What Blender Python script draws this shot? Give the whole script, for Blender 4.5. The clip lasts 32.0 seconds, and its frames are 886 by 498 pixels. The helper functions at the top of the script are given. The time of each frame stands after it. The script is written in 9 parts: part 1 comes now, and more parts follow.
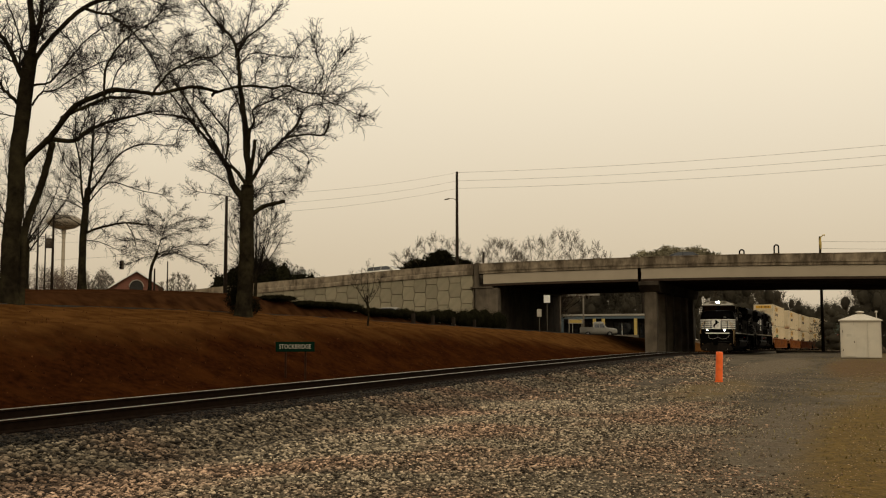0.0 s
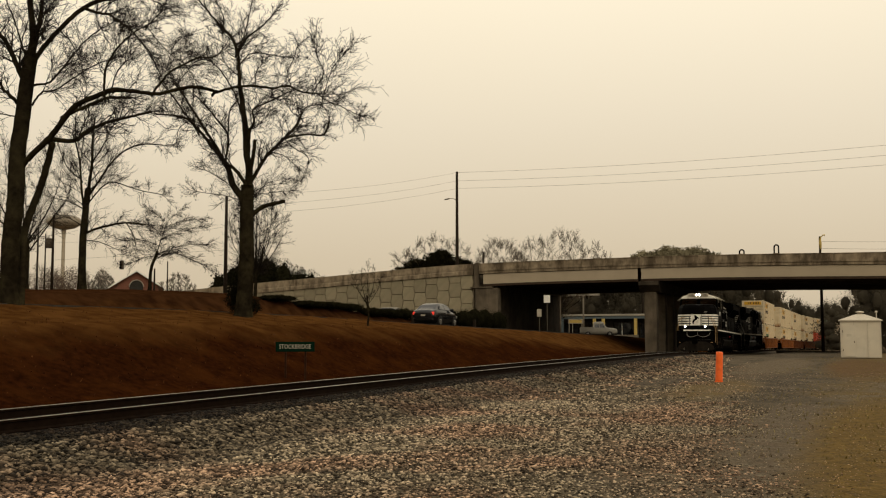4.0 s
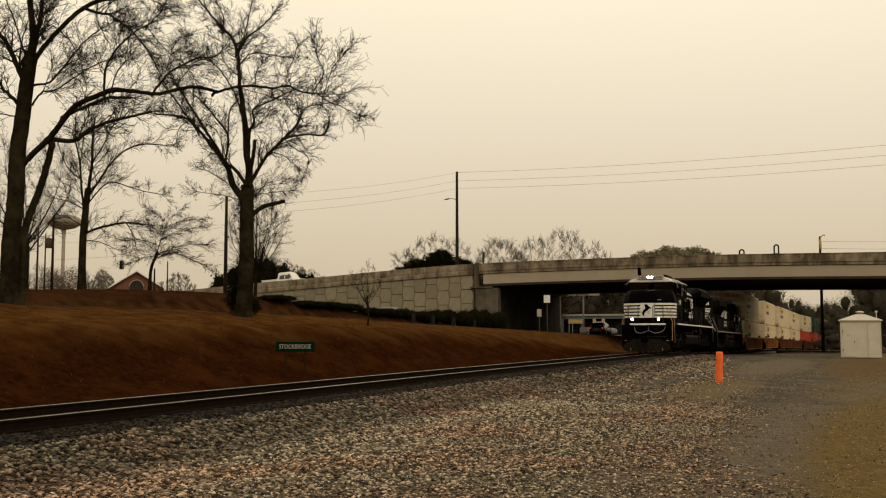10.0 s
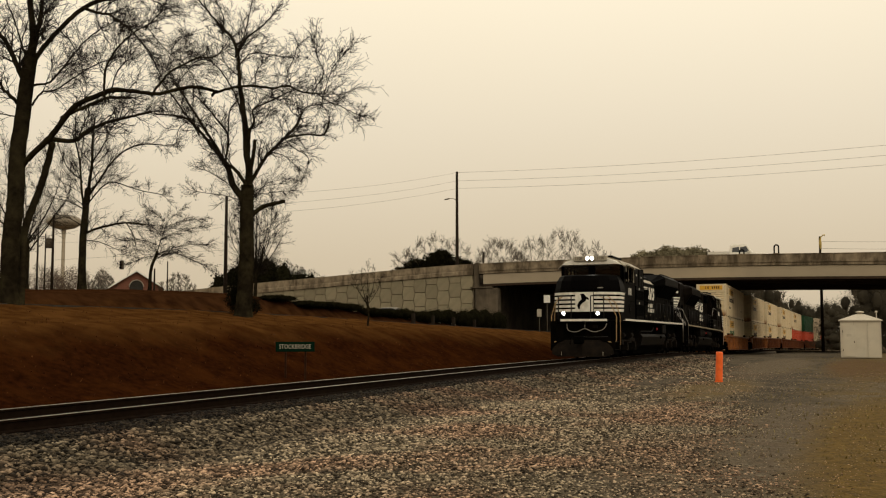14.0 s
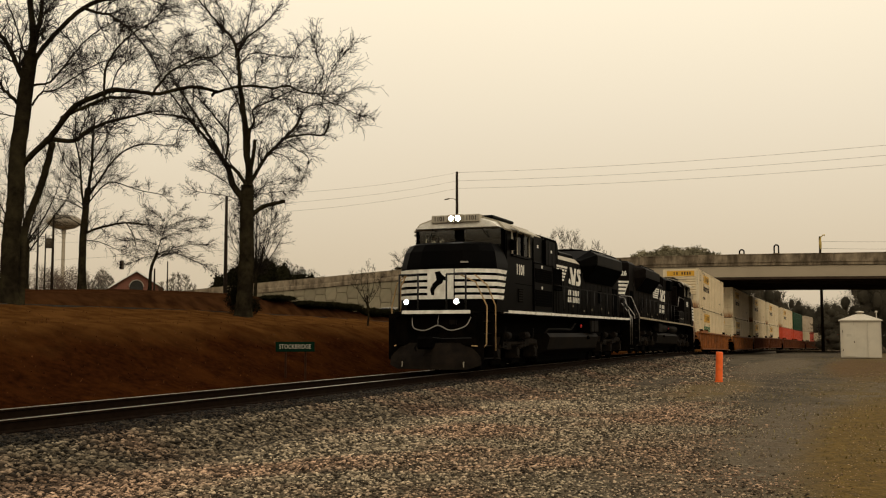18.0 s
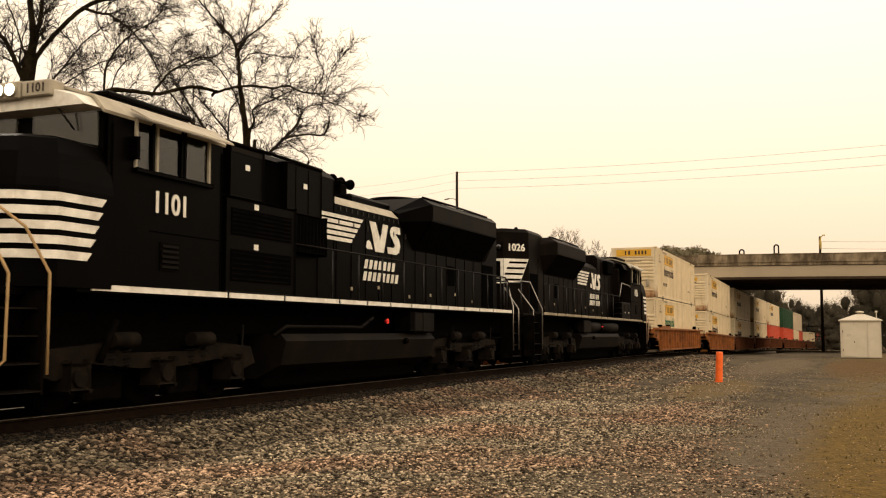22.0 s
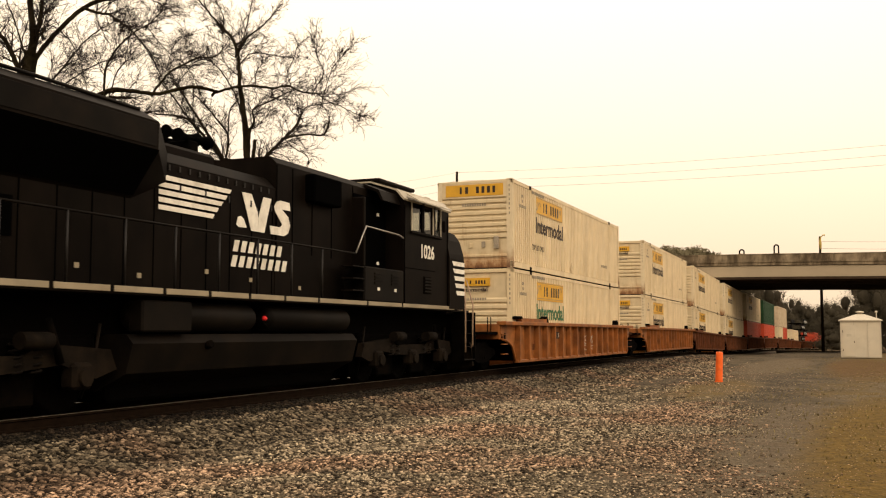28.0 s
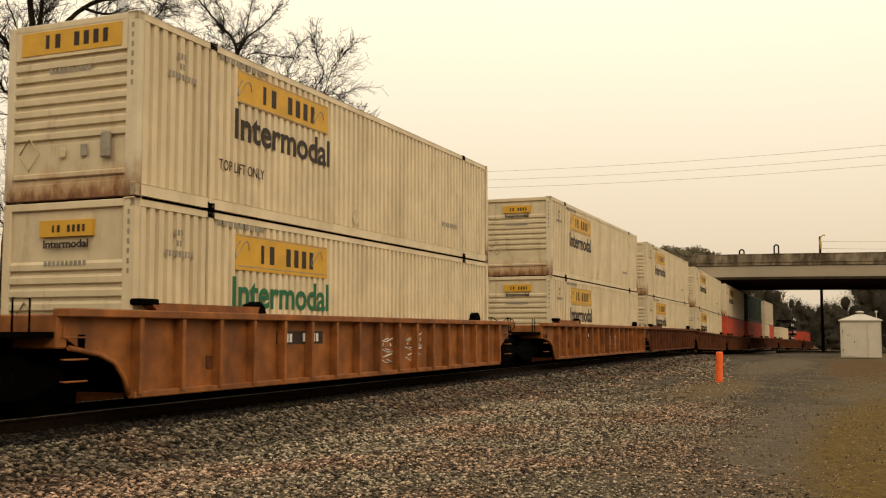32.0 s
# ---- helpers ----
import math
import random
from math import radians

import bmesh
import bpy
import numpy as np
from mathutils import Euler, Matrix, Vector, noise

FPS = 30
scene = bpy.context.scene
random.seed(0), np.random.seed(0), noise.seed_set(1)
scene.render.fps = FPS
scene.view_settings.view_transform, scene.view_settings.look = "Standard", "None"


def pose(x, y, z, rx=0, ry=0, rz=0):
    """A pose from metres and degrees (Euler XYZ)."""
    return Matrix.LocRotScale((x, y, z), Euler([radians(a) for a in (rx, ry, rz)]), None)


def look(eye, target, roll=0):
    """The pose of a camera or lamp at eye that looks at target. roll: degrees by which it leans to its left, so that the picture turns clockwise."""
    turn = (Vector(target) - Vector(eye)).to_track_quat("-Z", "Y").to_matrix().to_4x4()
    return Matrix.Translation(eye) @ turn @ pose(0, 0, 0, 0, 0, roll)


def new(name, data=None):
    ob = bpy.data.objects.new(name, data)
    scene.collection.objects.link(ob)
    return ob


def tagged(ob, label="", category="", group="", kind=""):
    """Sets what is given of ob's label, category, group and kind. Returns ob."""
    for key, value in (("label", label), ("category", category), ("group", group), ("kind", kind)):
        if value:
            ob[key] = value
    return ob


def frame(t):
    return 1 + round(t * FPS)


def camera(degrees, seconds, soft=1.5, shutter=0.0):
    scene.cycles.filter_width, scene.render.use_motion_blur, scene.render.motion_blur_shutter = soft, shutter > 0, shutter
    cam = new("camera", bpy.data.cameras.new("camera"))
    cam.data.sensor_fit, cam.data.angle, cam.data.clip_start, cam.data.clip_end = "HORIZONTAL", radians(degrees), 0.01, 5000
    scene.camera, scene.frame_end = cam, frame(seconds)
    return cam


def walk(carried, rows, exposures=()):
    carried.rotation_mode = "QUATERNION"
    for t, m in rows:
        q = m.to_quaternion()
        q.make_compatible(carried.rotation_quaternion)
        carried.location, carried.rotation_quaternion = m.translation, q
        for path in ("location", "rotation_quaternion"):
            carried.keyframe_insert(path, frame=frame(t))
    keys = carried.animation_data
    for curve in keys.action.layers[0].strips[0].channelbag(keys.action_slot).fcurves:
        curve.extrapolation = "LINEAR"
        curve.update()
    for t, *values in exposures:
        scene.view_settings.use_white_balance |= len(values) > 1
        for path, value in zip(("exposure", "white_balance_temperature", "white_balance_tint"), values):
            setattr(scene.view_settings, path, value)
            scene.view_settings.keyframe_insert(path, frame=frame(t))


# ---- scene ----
cam = camera(47.06, 32.0, soft=1.15, shutter=0.15)
EYE = (0.0, 0.0, 1.178)
CAM_POSE = look(EYE, (EYE[0] + 0.92488, EYE[1] + 0.37141, EYE[2] + 0.08106), -0.08)
walk(cam, [(0.0, CAM_POSE), (32.0, CAM_POSE)],
     exposures=[(0.0, -0.12, 6500, 10), (14.0, -0.12, 6500, 10), (17.0, -0.12, 6500, 10), (18.5, -0.05, 6530, 11), (20.0, 0.15, 6650, 13), (23.0, 0.53, 7000, 18), (28.0, 0.55, 7000, 18), (30.0, 0.43, 6900, 16), (32.0, 0.16, 6600, 12)])

# ---- light: an overcast winter sky, warm and low ----
world = bpy.data.worlds.new("overcast_sky")
scene.world = world
world.use_nodes = True
wn, wl = world.node_tree.nodes, world.node_tree.links
wn.clear()
w_out = wn.new("ShaderNodeOutputWorld")
w_bg = wn.new("ShaderNodeBackground")
w_sky = wn.new("ShaderNodeTexSky")
w_sky.sky_type = "NISHITA"
w_sky.sun_disc = False
w_sky.sun_elevation = radians(40)
w_sky.sun_rotation = radians(150)
w_sky.dust_density = 4.0
w_dim = wn.new("ShaderNodeMixRGB")
w_dim.blend_type, w_dim.inputs[0].default_value = "MULTIPLY", 1.0
w_dim.inputs[2].default_value = (0.09, 0.09, 0.09, 1)
w_geo = wn.new("ShaderNodeTexCoord")
w_sep = wn.new("ShaderNodeSeparateXYZ")
w_ramp = wn.new("ShaderNodeValToRGB")
SKY_STOPS = ((0.0, (0.61, 0.50, 0.345)), (0.07, (0.67, 0.555, 0.39)), (0.20, (0.85, 0.735, 0.545)),
             (0.34, (1.06, 0.93, 0.69)), (0.55, (1.07, 0.94, 0.73)), (1.0, (1.0, 0.92, 0.78)))
w_ramp.color_ramp.elements[0].position, w_ramp.color_ramp.elements[1].position = 0.0, 1.0
for pos, _ in SKY_STOPS[1:-1]:
    w_ramp.color_ramp.elements.new(pos)
for el, (pos, col) in zip(w_ramp.color_ramp.elements, SKY_STOPS):
    el.position, el.color = pos, (*col, 1)
w_noise = wn.new("ShaderNodeTexNoise")
w_noise.inputs["Scale"].default_value, w_noise.inputs["Detail"].default_value = 2.2, 3.0
w_cloud = wn.new("ShaderNodeMixRGB")
w_cloud.blend_type, w_cloud.inputs[0].default_value = "SOFT_LIGHT", 0.07
w_mix = wn.new("ShaderNodeMixRGB")
w_mix.inputs[0].default_value = 0.94
wl.new(w_geo.outputs["Generated"], w_sep.inputs[0])
wl.new(w_sep.outputs["Z"], w_ramp.inputs[0])
wl.new(w_geo.outputs["Generated"], w_noise.inputs["Vector"])
wl.new(w_ramp.outputs[0], w_cloud.inputs[1])
wl.new(w_noise.outputs["Fac"], w_cloud.inputs[2])
wl.new(w_sky.outputs[0], w_dim.inputs[1])
wl.new(w_dim.outputs[0], w_mix.inputs[1])
wl.new(w_cloud.outputs[0], w_mix.inputs[2])
wl.new(w_mix.outputs[0], w_bg.inputs[0])
wl.new(w_bg.outputs[0], w_out.inputs[0])
w_bg.inputs[1].default_value = 1.12

sun_data = bpy.data.lights.new("sun", "SUN")
sun_data.energy, sun_data.angle, sun_data.color = 0.75, radians(35), (1.0, 0.90, 0.74)
sun = new("sun", sun_data)
sun.matrix_world = look((0, 0, 26), (20, 24, 0))


# ---- materials ----
def material(name, color, rough=0.7, metal=0.0, vary=0.15, scale=6.0, bump=0.0, bump_scale=40.0, stain=None, stain_amount=0.0,
             stain_scale=0.8, island=0.0, obj_rand=0.0, spec=None, emit=0.0, stretch=None, stain_from=(0.45, 0.68)):
    """A surface with grain at one scale and stains at another, in object space."""
    m = bpy.data.materials.new(name)
    m.use_nodes = True
    n, l = m.node_tree.nodes, m.node_tree.links
    b = n["Principled BSDF"]
    b.inputs["Roughness"].default_value, b.inputs["Metallic"].default_value = rough, metal
    b.inputs["Specular IOR Level"].default_value = (0.06 if rough >= 0.7 else 0.25) if spec is None else spec
    tc = n.new("ShaderNodeTexCoord")
    n1 = n.new("ShaderNodeTexNoise")
    n1.inputs["Scale"].default_value, n1.inputs["Detail"].default_value = scale, 6
    l.new(tc.outputs["Object"], n1.inputs["Vector"])
    mr = n.new("ShaderNodeMapRange")
    mr.inputs["From Min"].default_value, mr.inputs["From Max"].default_value = 0.3, 0.7
    mr.inputs["To Min"].default_value, mr.inputs["To Max"].default_value = 1 - vary, 1 + vary
    l.new(n1.outputs["Fac"], mr.inputs["Value"])
    col = n.new("ShaderNodeMixRGB")
    col.blend_type, col.inputs[0].default_value = "MULTIPLY", 1.0
    col.inputs[1].default_value = (*color, 1)
    l.new(mr.outputs[0], col.inputs[2])
    last = col.outputs[0]
    if stain:
        n2 = n.new("ShaderNodeTexNoise")
        n2.inputs["Scale"].default_value, n2.inputs["Detail"].default_value = stain_scale, 8
        n2.inputs["Roughness"].default_value = 0.65
        if stretch:
            mp = n.new("ShaderNodeMapping")
            mp.inputs["Scale"].default_value = stretch
            l.new(tc.outputs["Object"], mp.inputs["Vector"])
            l.new(mp.outputs[0], n2.inputs["Vector"])
        else:
            l.new(tc.outputs["Object"], n2.inputs["Vector"])
        r2 = n.new("ShaderNodeMapRange")
        r2.inputs["From Min"].default_value, r2.inputs["From Max"].default_value = stain_from
        r2.inputs["To Max"].default_value = stain_amount
        l.new(n2.outputs["Fac"], r2.inputs["Value"])
        s = n.new("ShaderNodeMixRGB")
        s.inputs[2].default_value = (*stain, 1)
        l.new(r2.outputs[0], s.inputs[0])
        l.new(last, s.inputs[1])
        last = s.outputs[0]
    for amount, node, socket in ((island, "ShaderNodeNewGeometry", "Random Per Island"), (obj_rand, "ShaderNodeObjectInfo", "Random")):
        if amount:
            g = n.new(node)
            r3 = n.new("ShaderNodeMapRange")
            r3.inputs["To Min"].default_value, r3.inputs["To Max"].default_value = 1 - amount, 1 + amount
            l.new(g.outputs[socket], r3.inputs["Value"])
            s = n.new("ShaderNodeMixRGB")
            s.blend_type, s.inputs[0].default_value = "MULTIPLY", 1.0
            l.new(last, s.inputs[1])
            l.new(r3.outputs[0], s.inputs[2])
            last = s.outputs[0]
    l.new(last, b.inputs["Base Color"])
    if bump:
        n4 = n.new("ShaderNodeTexNoise")
        n4.inputs["Scale"].default_value, n4.inputs["Detail"].default_value = bump_scale, 5
        l.new(tc.outputs["Object"], n4.inputs["Vector"])
        bp = n.new("ShaderNodeBump")
        bp.inputs["Strength"].default_value, bp.inputs["Distance"].default_value = bump, 0.02
        l.new(n4.outputs["Fac"], bp.inputs["Height"])
        l.new(bp.outputs[0], b.inputs["Normal"])
    if emit:
        b.inputs["Emission Color"].default_value = (1.0, 0.93, 0.80, 1)
        b.inputs["Emission Strength"].default_value = emit
    return m


M = {}
M["loco_black"] = material("black_loco_paint", (0.0009, 0.0007, 0.0006), 0.42, vary=0.3, scale=3, spec=0.016, stain=(0.0022, 0.0016, 0.0011), stain_amount=0.5, stain_scale=0.9)
# dark iron, its colour lowered further for the shade below the train
M["loco_dark"] = material("shade_deepened_underframe", (0.0012, 0.001, 0.0008), 0.9, vary=0.4, scale=5, spec=0.02, stain=(0.007, 0.0046, 0.0028), stain_amount=0.6, stain_scale=2.2, bump=0.2)
M["tank_grey"] = material("dusty_black_tank", (0.0032, 0.0024, 0.0017), 0.6, vary=0.3, scale=2, spec=0.05, stain=(0.011, 0.0074, 0.0046), stain_amount=0.7, stain_scale=1.2)
M["grille"] = material("matt_black_grille", (0.0008, 0.0008, 0.0008), 0.95, vary=0.2, spec=0.01)
M["white_paint"] = material("white_loco_paint", (0.72, 0.69, 0.60), 0.5, vary=0.12, scale=5, stain=(0.35, 0.3, 0.22), stain_amount=0.5, stain_scale=3)
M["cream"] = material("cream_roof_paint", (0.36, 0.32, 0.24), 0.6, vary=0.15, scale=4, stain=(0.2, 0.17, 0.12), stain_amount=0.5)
M["rail_yellow"] = material("yellow_handrail_paint", (0.36, 0.23, 0.10), 0.5, vary=0.2)
M["rail_pale"] = material("rusty_pale_handrail_paint", (0.30, 0.20, 0.13), 0.5, vary=0.2)
M["handrail"] = material("black_handrail", (0.008, 0.007, 0.006), 0.5, spec=0.2)
M["hose"] = material("pale_air_hose", (0.24, 0.22, 0.19), 0.6)
M["steel"] = material("worn_steel", (0.30, 0.28, 0.25), 0.35, metal=0.9, vary=0.2)
M["lamp"] = material("lit_lamp_lens", (1, 1, 1), 0.2, emit=30.0)
M["red_lamp"] = material("red_lens", (0.55, 0.02, 0.02), 0.3)
M["tail_lit"] = material("lit_tail_light", (0.6, 0.03, 0.02), 0.3)
M["tail_lit"].node_tree.nodes["Principled BSDF"].inputs["Emission Color"].default_value = (1.0, 0.06, 0.03, 1)
M["tail_lit"].node_tree.nodes["Principled BSDF"].inputs["Emission Strength"].default_value = 0.5
M["glass"] = material("dark_glass", (0.012, 0.013, 0.014), 0.06, vary=0.05, spec=0.65)
M["pane"] = bpy.data.materials.new("clear_cab_glass")
M["pane"].use_nodes = True
pane_nodes, pane_links = M["pane"].node_tree.nodes, M["pane"].node_tree.links
pane_clear, pane_gloss, pane_mix = pane_nodes.new("ShaderNodeBsdfTransparent"), pane_nodes.new("ShaderNodeBsdfGlossy"), pane_nodes.new("ShaderNodeMixShader")
pane_clear.inputs[0].default_value = (0.72, 0.72, 0.68, 1)
pane_gloss.inputs[0].default_value, pane_gloss.inputs["Roughness"].default_value = (0.9, 0.9, 0.9, 1), 0.04
pane_mix.inputs[0].default_value = 0.05
pane_links.new(pane_clear.outputs[0], pane_mix.inputs[1])
pane_links.new(pane_gloss.outputs[0], pane_mix.inputs[2])
pane_links.new(pane_mix.outputs[0], pane_nodes["Material Output"].inputs[0])
M["container_white"] = material("white_container_paint", (0.65, 0.53, 0.335), 0.5, vary=0.10, scale=1.5, stain=(0.36, 0.26, 0.14), stain_amount=0.45, stain_scale=0.9, stretch=(1, 1, 0.22))
M["container_rust"] = material("rust_streaked_rail", (0.54, 0.43, 0.26), 0.65, vary=0.2, scale=4, stain=(0.22, 0.11, 0.045), stain_amount=0.6, stain_scale=2.0)
M["container_red"] = material("red_container_paint", (0.52, 0.07, 0.03), 0.5, vary=0.15, scale=2, stain=(0.3, 0.06, 0.03), stain_amount=0.5)
M["container_green"] = material("green_container_paint", (0.008, 0.046, 0.015), 0.5, vary=0.15, scale=2, stain=(0.010, 0.025, 0.016), stain_amount=0.5)
M["container_tan"] = material("tan_container_paint", (0.50, 0.40, 0.27), 0.55, vary=0.15, scale=2, stain=(0.35, 0.26, 0.16), stain_amount=0.5)
M["label_yellow"] = material("yellow_label", (0.60, 0.325, 0.028), 0.5, vary=0.12, stain=(0.36, 0.19, 0.03), stain_amount=0.6, stain_scale=3)
M["ink"] = material("dark_lettering", (0.03, 0.018, 0.012), 0.6, vary=0.1)
M["ink_green"] = material("green_lettering", (0.015, 0.11, 0.045), 0.6, vary=0.1)
M["ink_faint"] = material("faded_lettering", (0.28, 0.24, 0.18), 0.7, vary=0.2)
M["well_orange"] = material("orange_brown_car_paint", (0.245, 0.083, 0.018), 0.6, vary=0.35, scale=3, stain=(0.085, 0.029, 0.011), stain_amount=0.8, stretch=(1, 1, 0.35), stain_scale=1.1)
M["well_brown"] = material("brown_car_paint", (0.12, 0.042, 0.018), 0.7, vary=0.25, scale=3, stretch=(1, 1, 0.35), stain=(0.045, 0.022, 0.013), stain_amount=0.7, stain_scale=1.1)
M["truck_frame"] = material("dusty_truck_casting", (0.006, 0.0043, 0.0028), 0.8, vary=0.4, scale=4, spec=0.05, stain=(0.018, 0.012, 0.007), stain_amount=0.6, stain_scale=2.5, bump=0.2)
M["dirty_stripe"] = material("dirty_white_stripe", (0.27, 0.225, 0.15), 0.6, vary=0.2, scale=3, stain=(0.15, 0.115, 0.07), stain_amount=0.6, stain_scale=1.5)
# near-black: shade under and inside the cars is in this colour
M["truck"] = material("shade_deepened_truck_iron", (0.0012, 0.0009, 0.0007), 0.95, vary=0.4, spec=0.02, bump=0.2)
M["concrete"] = material("weathered_concrete", (0.115, 0.092, 0.064), 0.85, vary=0.25, scale=1.2, stretch=(1, 1, 0.3), stain=(0.035, 0.027, 0.018), stain_amount=0.8, stain_scale=0.45, bump=0.25, bump_scale=30)
M["girder"] = material("painted_girder", (0.325, 0.27, 0.19), 0.7, vary=0.08, scale=0.6, stain=(0.33, 0.27, 0.19), stain_amount=0.45, stain_scale=0.3)
M["parapet"] = material("stained_parapet_concrete", (0.235, 0.186, 0.124), 0.9, vary=0.35, scale=1.6, stain=(0.055, 0.040, 0.025), stain_amount=0.9, stain_scale=0.9, stretch=(1, 1, 0.35), stain_from=(0.42, 0.62), bump=0.35, bump_scale=25)
M["panel"] = material("cast_wall_panel", (0.225, 0.195, 0.127), 0.85, vary=0.12, scale=1.5, stain=(0.22, 0.18, 0.12), stain_amount=0.7, stain_scale=0.5, obj_rand=0.12, bump=0.2)
M["joint"] = material("dark_joint", (0.13, 0.105, 0.07), 0.95)
M["dark_asphalt"] = material("dark_asphalt", (0.016, 0.012, 0.009), 0.8, vary=0.3, scale=3, spec=0.1, bump=0.3, bump_scale=30)
M["asphalt"] = material("asphalt", (0.042, 0.036, 0.028), 0.95, spec=0.0, vary=0.25, scale=12, bump=0.3, bump_scale=120)
M["rail"] = material("rail_side_rust", (0.009, 0.0052, 0.003), 0.9, spec=0.03, vary=0.3, scale=8)
M["rail_top"] = material("polished_rail_head", (0.33, 0.30, 0.25), 0.3, metal=1.0, vary=0.1)
M["tie"] = material("creosoted_tie", (0.009, 0.006, 0.004), 0.9, vary=0.4, scale=9, bump=0.5, obj_rand=0.3)
M["bark"] = material("dark_wet_bark", (0.013, 0.0102, 0.006), 0.95, vary=0.45, scale=7, spec=0.0, stain=(0.045, 0.037, 0.018), stain_amount=0.7, stain_scale=1.2, bump=0.9, bump_scale=22)
M["twig"] = material("dark_twig_bark", (0.016, 0.011, 0.007), 0.95, spec=0.1, vary=0.3, scale=5)
# thicket, far twigs and woods: distance haze is put into these colours
M["thicket"] = material("haze_tinted_thicket", (0.10, 0.072, 0.05), 0.9, spec=0.0, vary=0.35, scale=2)
M["far_twig"] = material("haze_tinted_twig_bark", (0.085, 0.065, 0.042), 0.9, vary=0.3, scale=5)
M["evergreen"] = material("evergreen_leaves", (0.0095, 0.0088, 0.0042), 0.9, spec=0.0, vary=0.4, scale=3, island=0.5)
M["wood_far"] = material("haze_tinted_foliage", (0.074, 0.064, 0.045), 0.95, spec=0.0, vary=0.2, scale=0.15, island=0.05)
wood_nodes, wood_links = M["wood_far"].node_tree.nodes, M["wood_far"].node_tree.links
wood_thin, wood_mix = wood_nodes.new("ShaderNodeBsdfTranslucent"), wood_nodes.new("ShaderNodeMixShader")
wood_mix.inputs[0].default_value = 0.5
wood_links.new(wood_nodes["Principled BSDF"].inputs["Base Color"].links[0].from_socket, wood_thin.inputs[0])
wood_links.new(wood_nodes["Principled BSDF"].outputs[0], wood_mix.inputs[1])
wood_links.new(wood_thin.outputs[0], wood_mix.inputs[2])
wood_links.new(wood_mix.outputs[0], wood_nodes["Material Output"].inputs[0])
# far crown: its green is paled for haze
M["hazed_crown"] = material("haze_tinted_green_crown", (0.15, 0.13, 0.08), 0.95, spec=0.0, vary=0.3, scale=0.3, island=0.2)
M["straw"] = material("brown_straw", (0.07, 0.026, 0.008), 0.9, vary=0.4, scale=6, island=0.4)
M["grassy"] = material("thin_winter_grass", (0.16, 0.125, 0.045), 0.9, vary=0.4, scale=6, island=0.5)
M["pole_wood"] = material("weathered_pole_wood", (0.022, 0.016, 0.011), 0.9, vary=0.3, scale=9)
M["wire"] = material("grey_wire", (0.16, 0.135, 0.10), 0.7)
M["orange"] = material("orange_marker_plastic", (0.80, 0.13, 0.02), 0.5, vary=0.1, stain=(0.5, 0.08, 0.02), stain_amount=0.4, stain_scale=5)
M["shed_white"] = material("white_sheet_metal", (0.52, 0.465, 0.36), 0.5, vary=0.08, scale=2, stain=(0.45, 0.38, 0.27), stain_amount=0.4, stain_scale=1.0)
M["shed_trim"] = material("pale_metal_trim", (0.46, 0.41, 0.32), 0.5, vary=0.1)
M["sign_green"] = material("green_sign_board", (0.003, 0.013, 0.007), 0.9, vary=0.1, spec=0.0)
M["sign_white"] = material("white_sign_paint", (0.7, 0.68, 0.6), 0.5, vary=0.1)
M["brick"] = material("red_brick_wall", (0.165, 0.072, 0.048), 0.9, vary=0.25, scale=8)
M["roof_brown"] = material("brown_shingles", (0.16, 0.09, 0.055), 0.9, vary=0.25, scale=8)
M["car_grey"] = material("dark_grey_car_paint", (0.0042, 0.0042, 0.0043), 0.16, vary=0.05, spec=0.4)
M["car_silver"] = material("silver_car_paint", (0.60, 0.57, 0.50), 0.3, metal=0.1, vary=0.05)
M["car_white"] = material("white_car_paint", (0.68, 0.64, 0.55), 0.3, vary=0.05)
M["car_dull"] = material("dull_grey_car_paint", (0.20, 0.185, 0.15), 0.35, vary=0.1)
M["car_dark"] = material("black_car_paint", (0.02, 0.02, 0.02), 0.25, vary=0.05)
M["tyre"] = material("tyre_rubber", (0.014, 0.013, 0.012), 0.85)
M["blue"] = material("blue_grey_wall", (0.10, 0.125, 0.13), 0.7, vary=0.2)
M["storefront"] = material("dim_storefront_wall", (0.032, 0.029, 0.024), 0.8, vary=0.25, scale=1.0)
M["dull_white"] = material("dull_white_fascia", (0.36, 0.32, 0.25), 0.7, vary=0.15, scale=1.5, stain=(0.2, 0.17, 0.13), stain_amount=0.5)
M["far_pole"] = material("pale_weathered_pole", (0.075, 0.06, 0.043), 0.9, vary=0.3, scale=6)
# far tower tank: its grey is lightened for haze
M["tower_tank"] = material("dull_grey_tank_paint", (0.28, 0.24, 0.18), 0.7, vary=0.15, scale=0.4, stain=(0.17, 0.145, 0.11), stain_amount=0.5, stain_scale=0.3)
# darker copy of the concrete: shade under the deck is in its colour
M["shaded_concrete"] = material("shaded_concrete", (0.048, 0.038, 0.027), 0.9, vary=0.3, scale=1.0, stretch=(1, 1, 0.3), stain=(0.016, 0.012, 0.009), stain_amount=0.8, stain_scale=0.5, bump=0.25, bump_scale=30)
# far tower column: haze is mixed into this pale grey
M["tower_grey"] = material("haze_tinted_grey_steel", (0.37, 0.32, 0.24), 0.7, vary=0.12, scale=0.4, stain=(0.27, 0.23, 0.17), stain_amount=0.5, stain_scale=0.3)
M["yellow_paint"] = material("yellow_post_paint", (0.5, 0.36, 0.1), 0.6, vary=0.2)


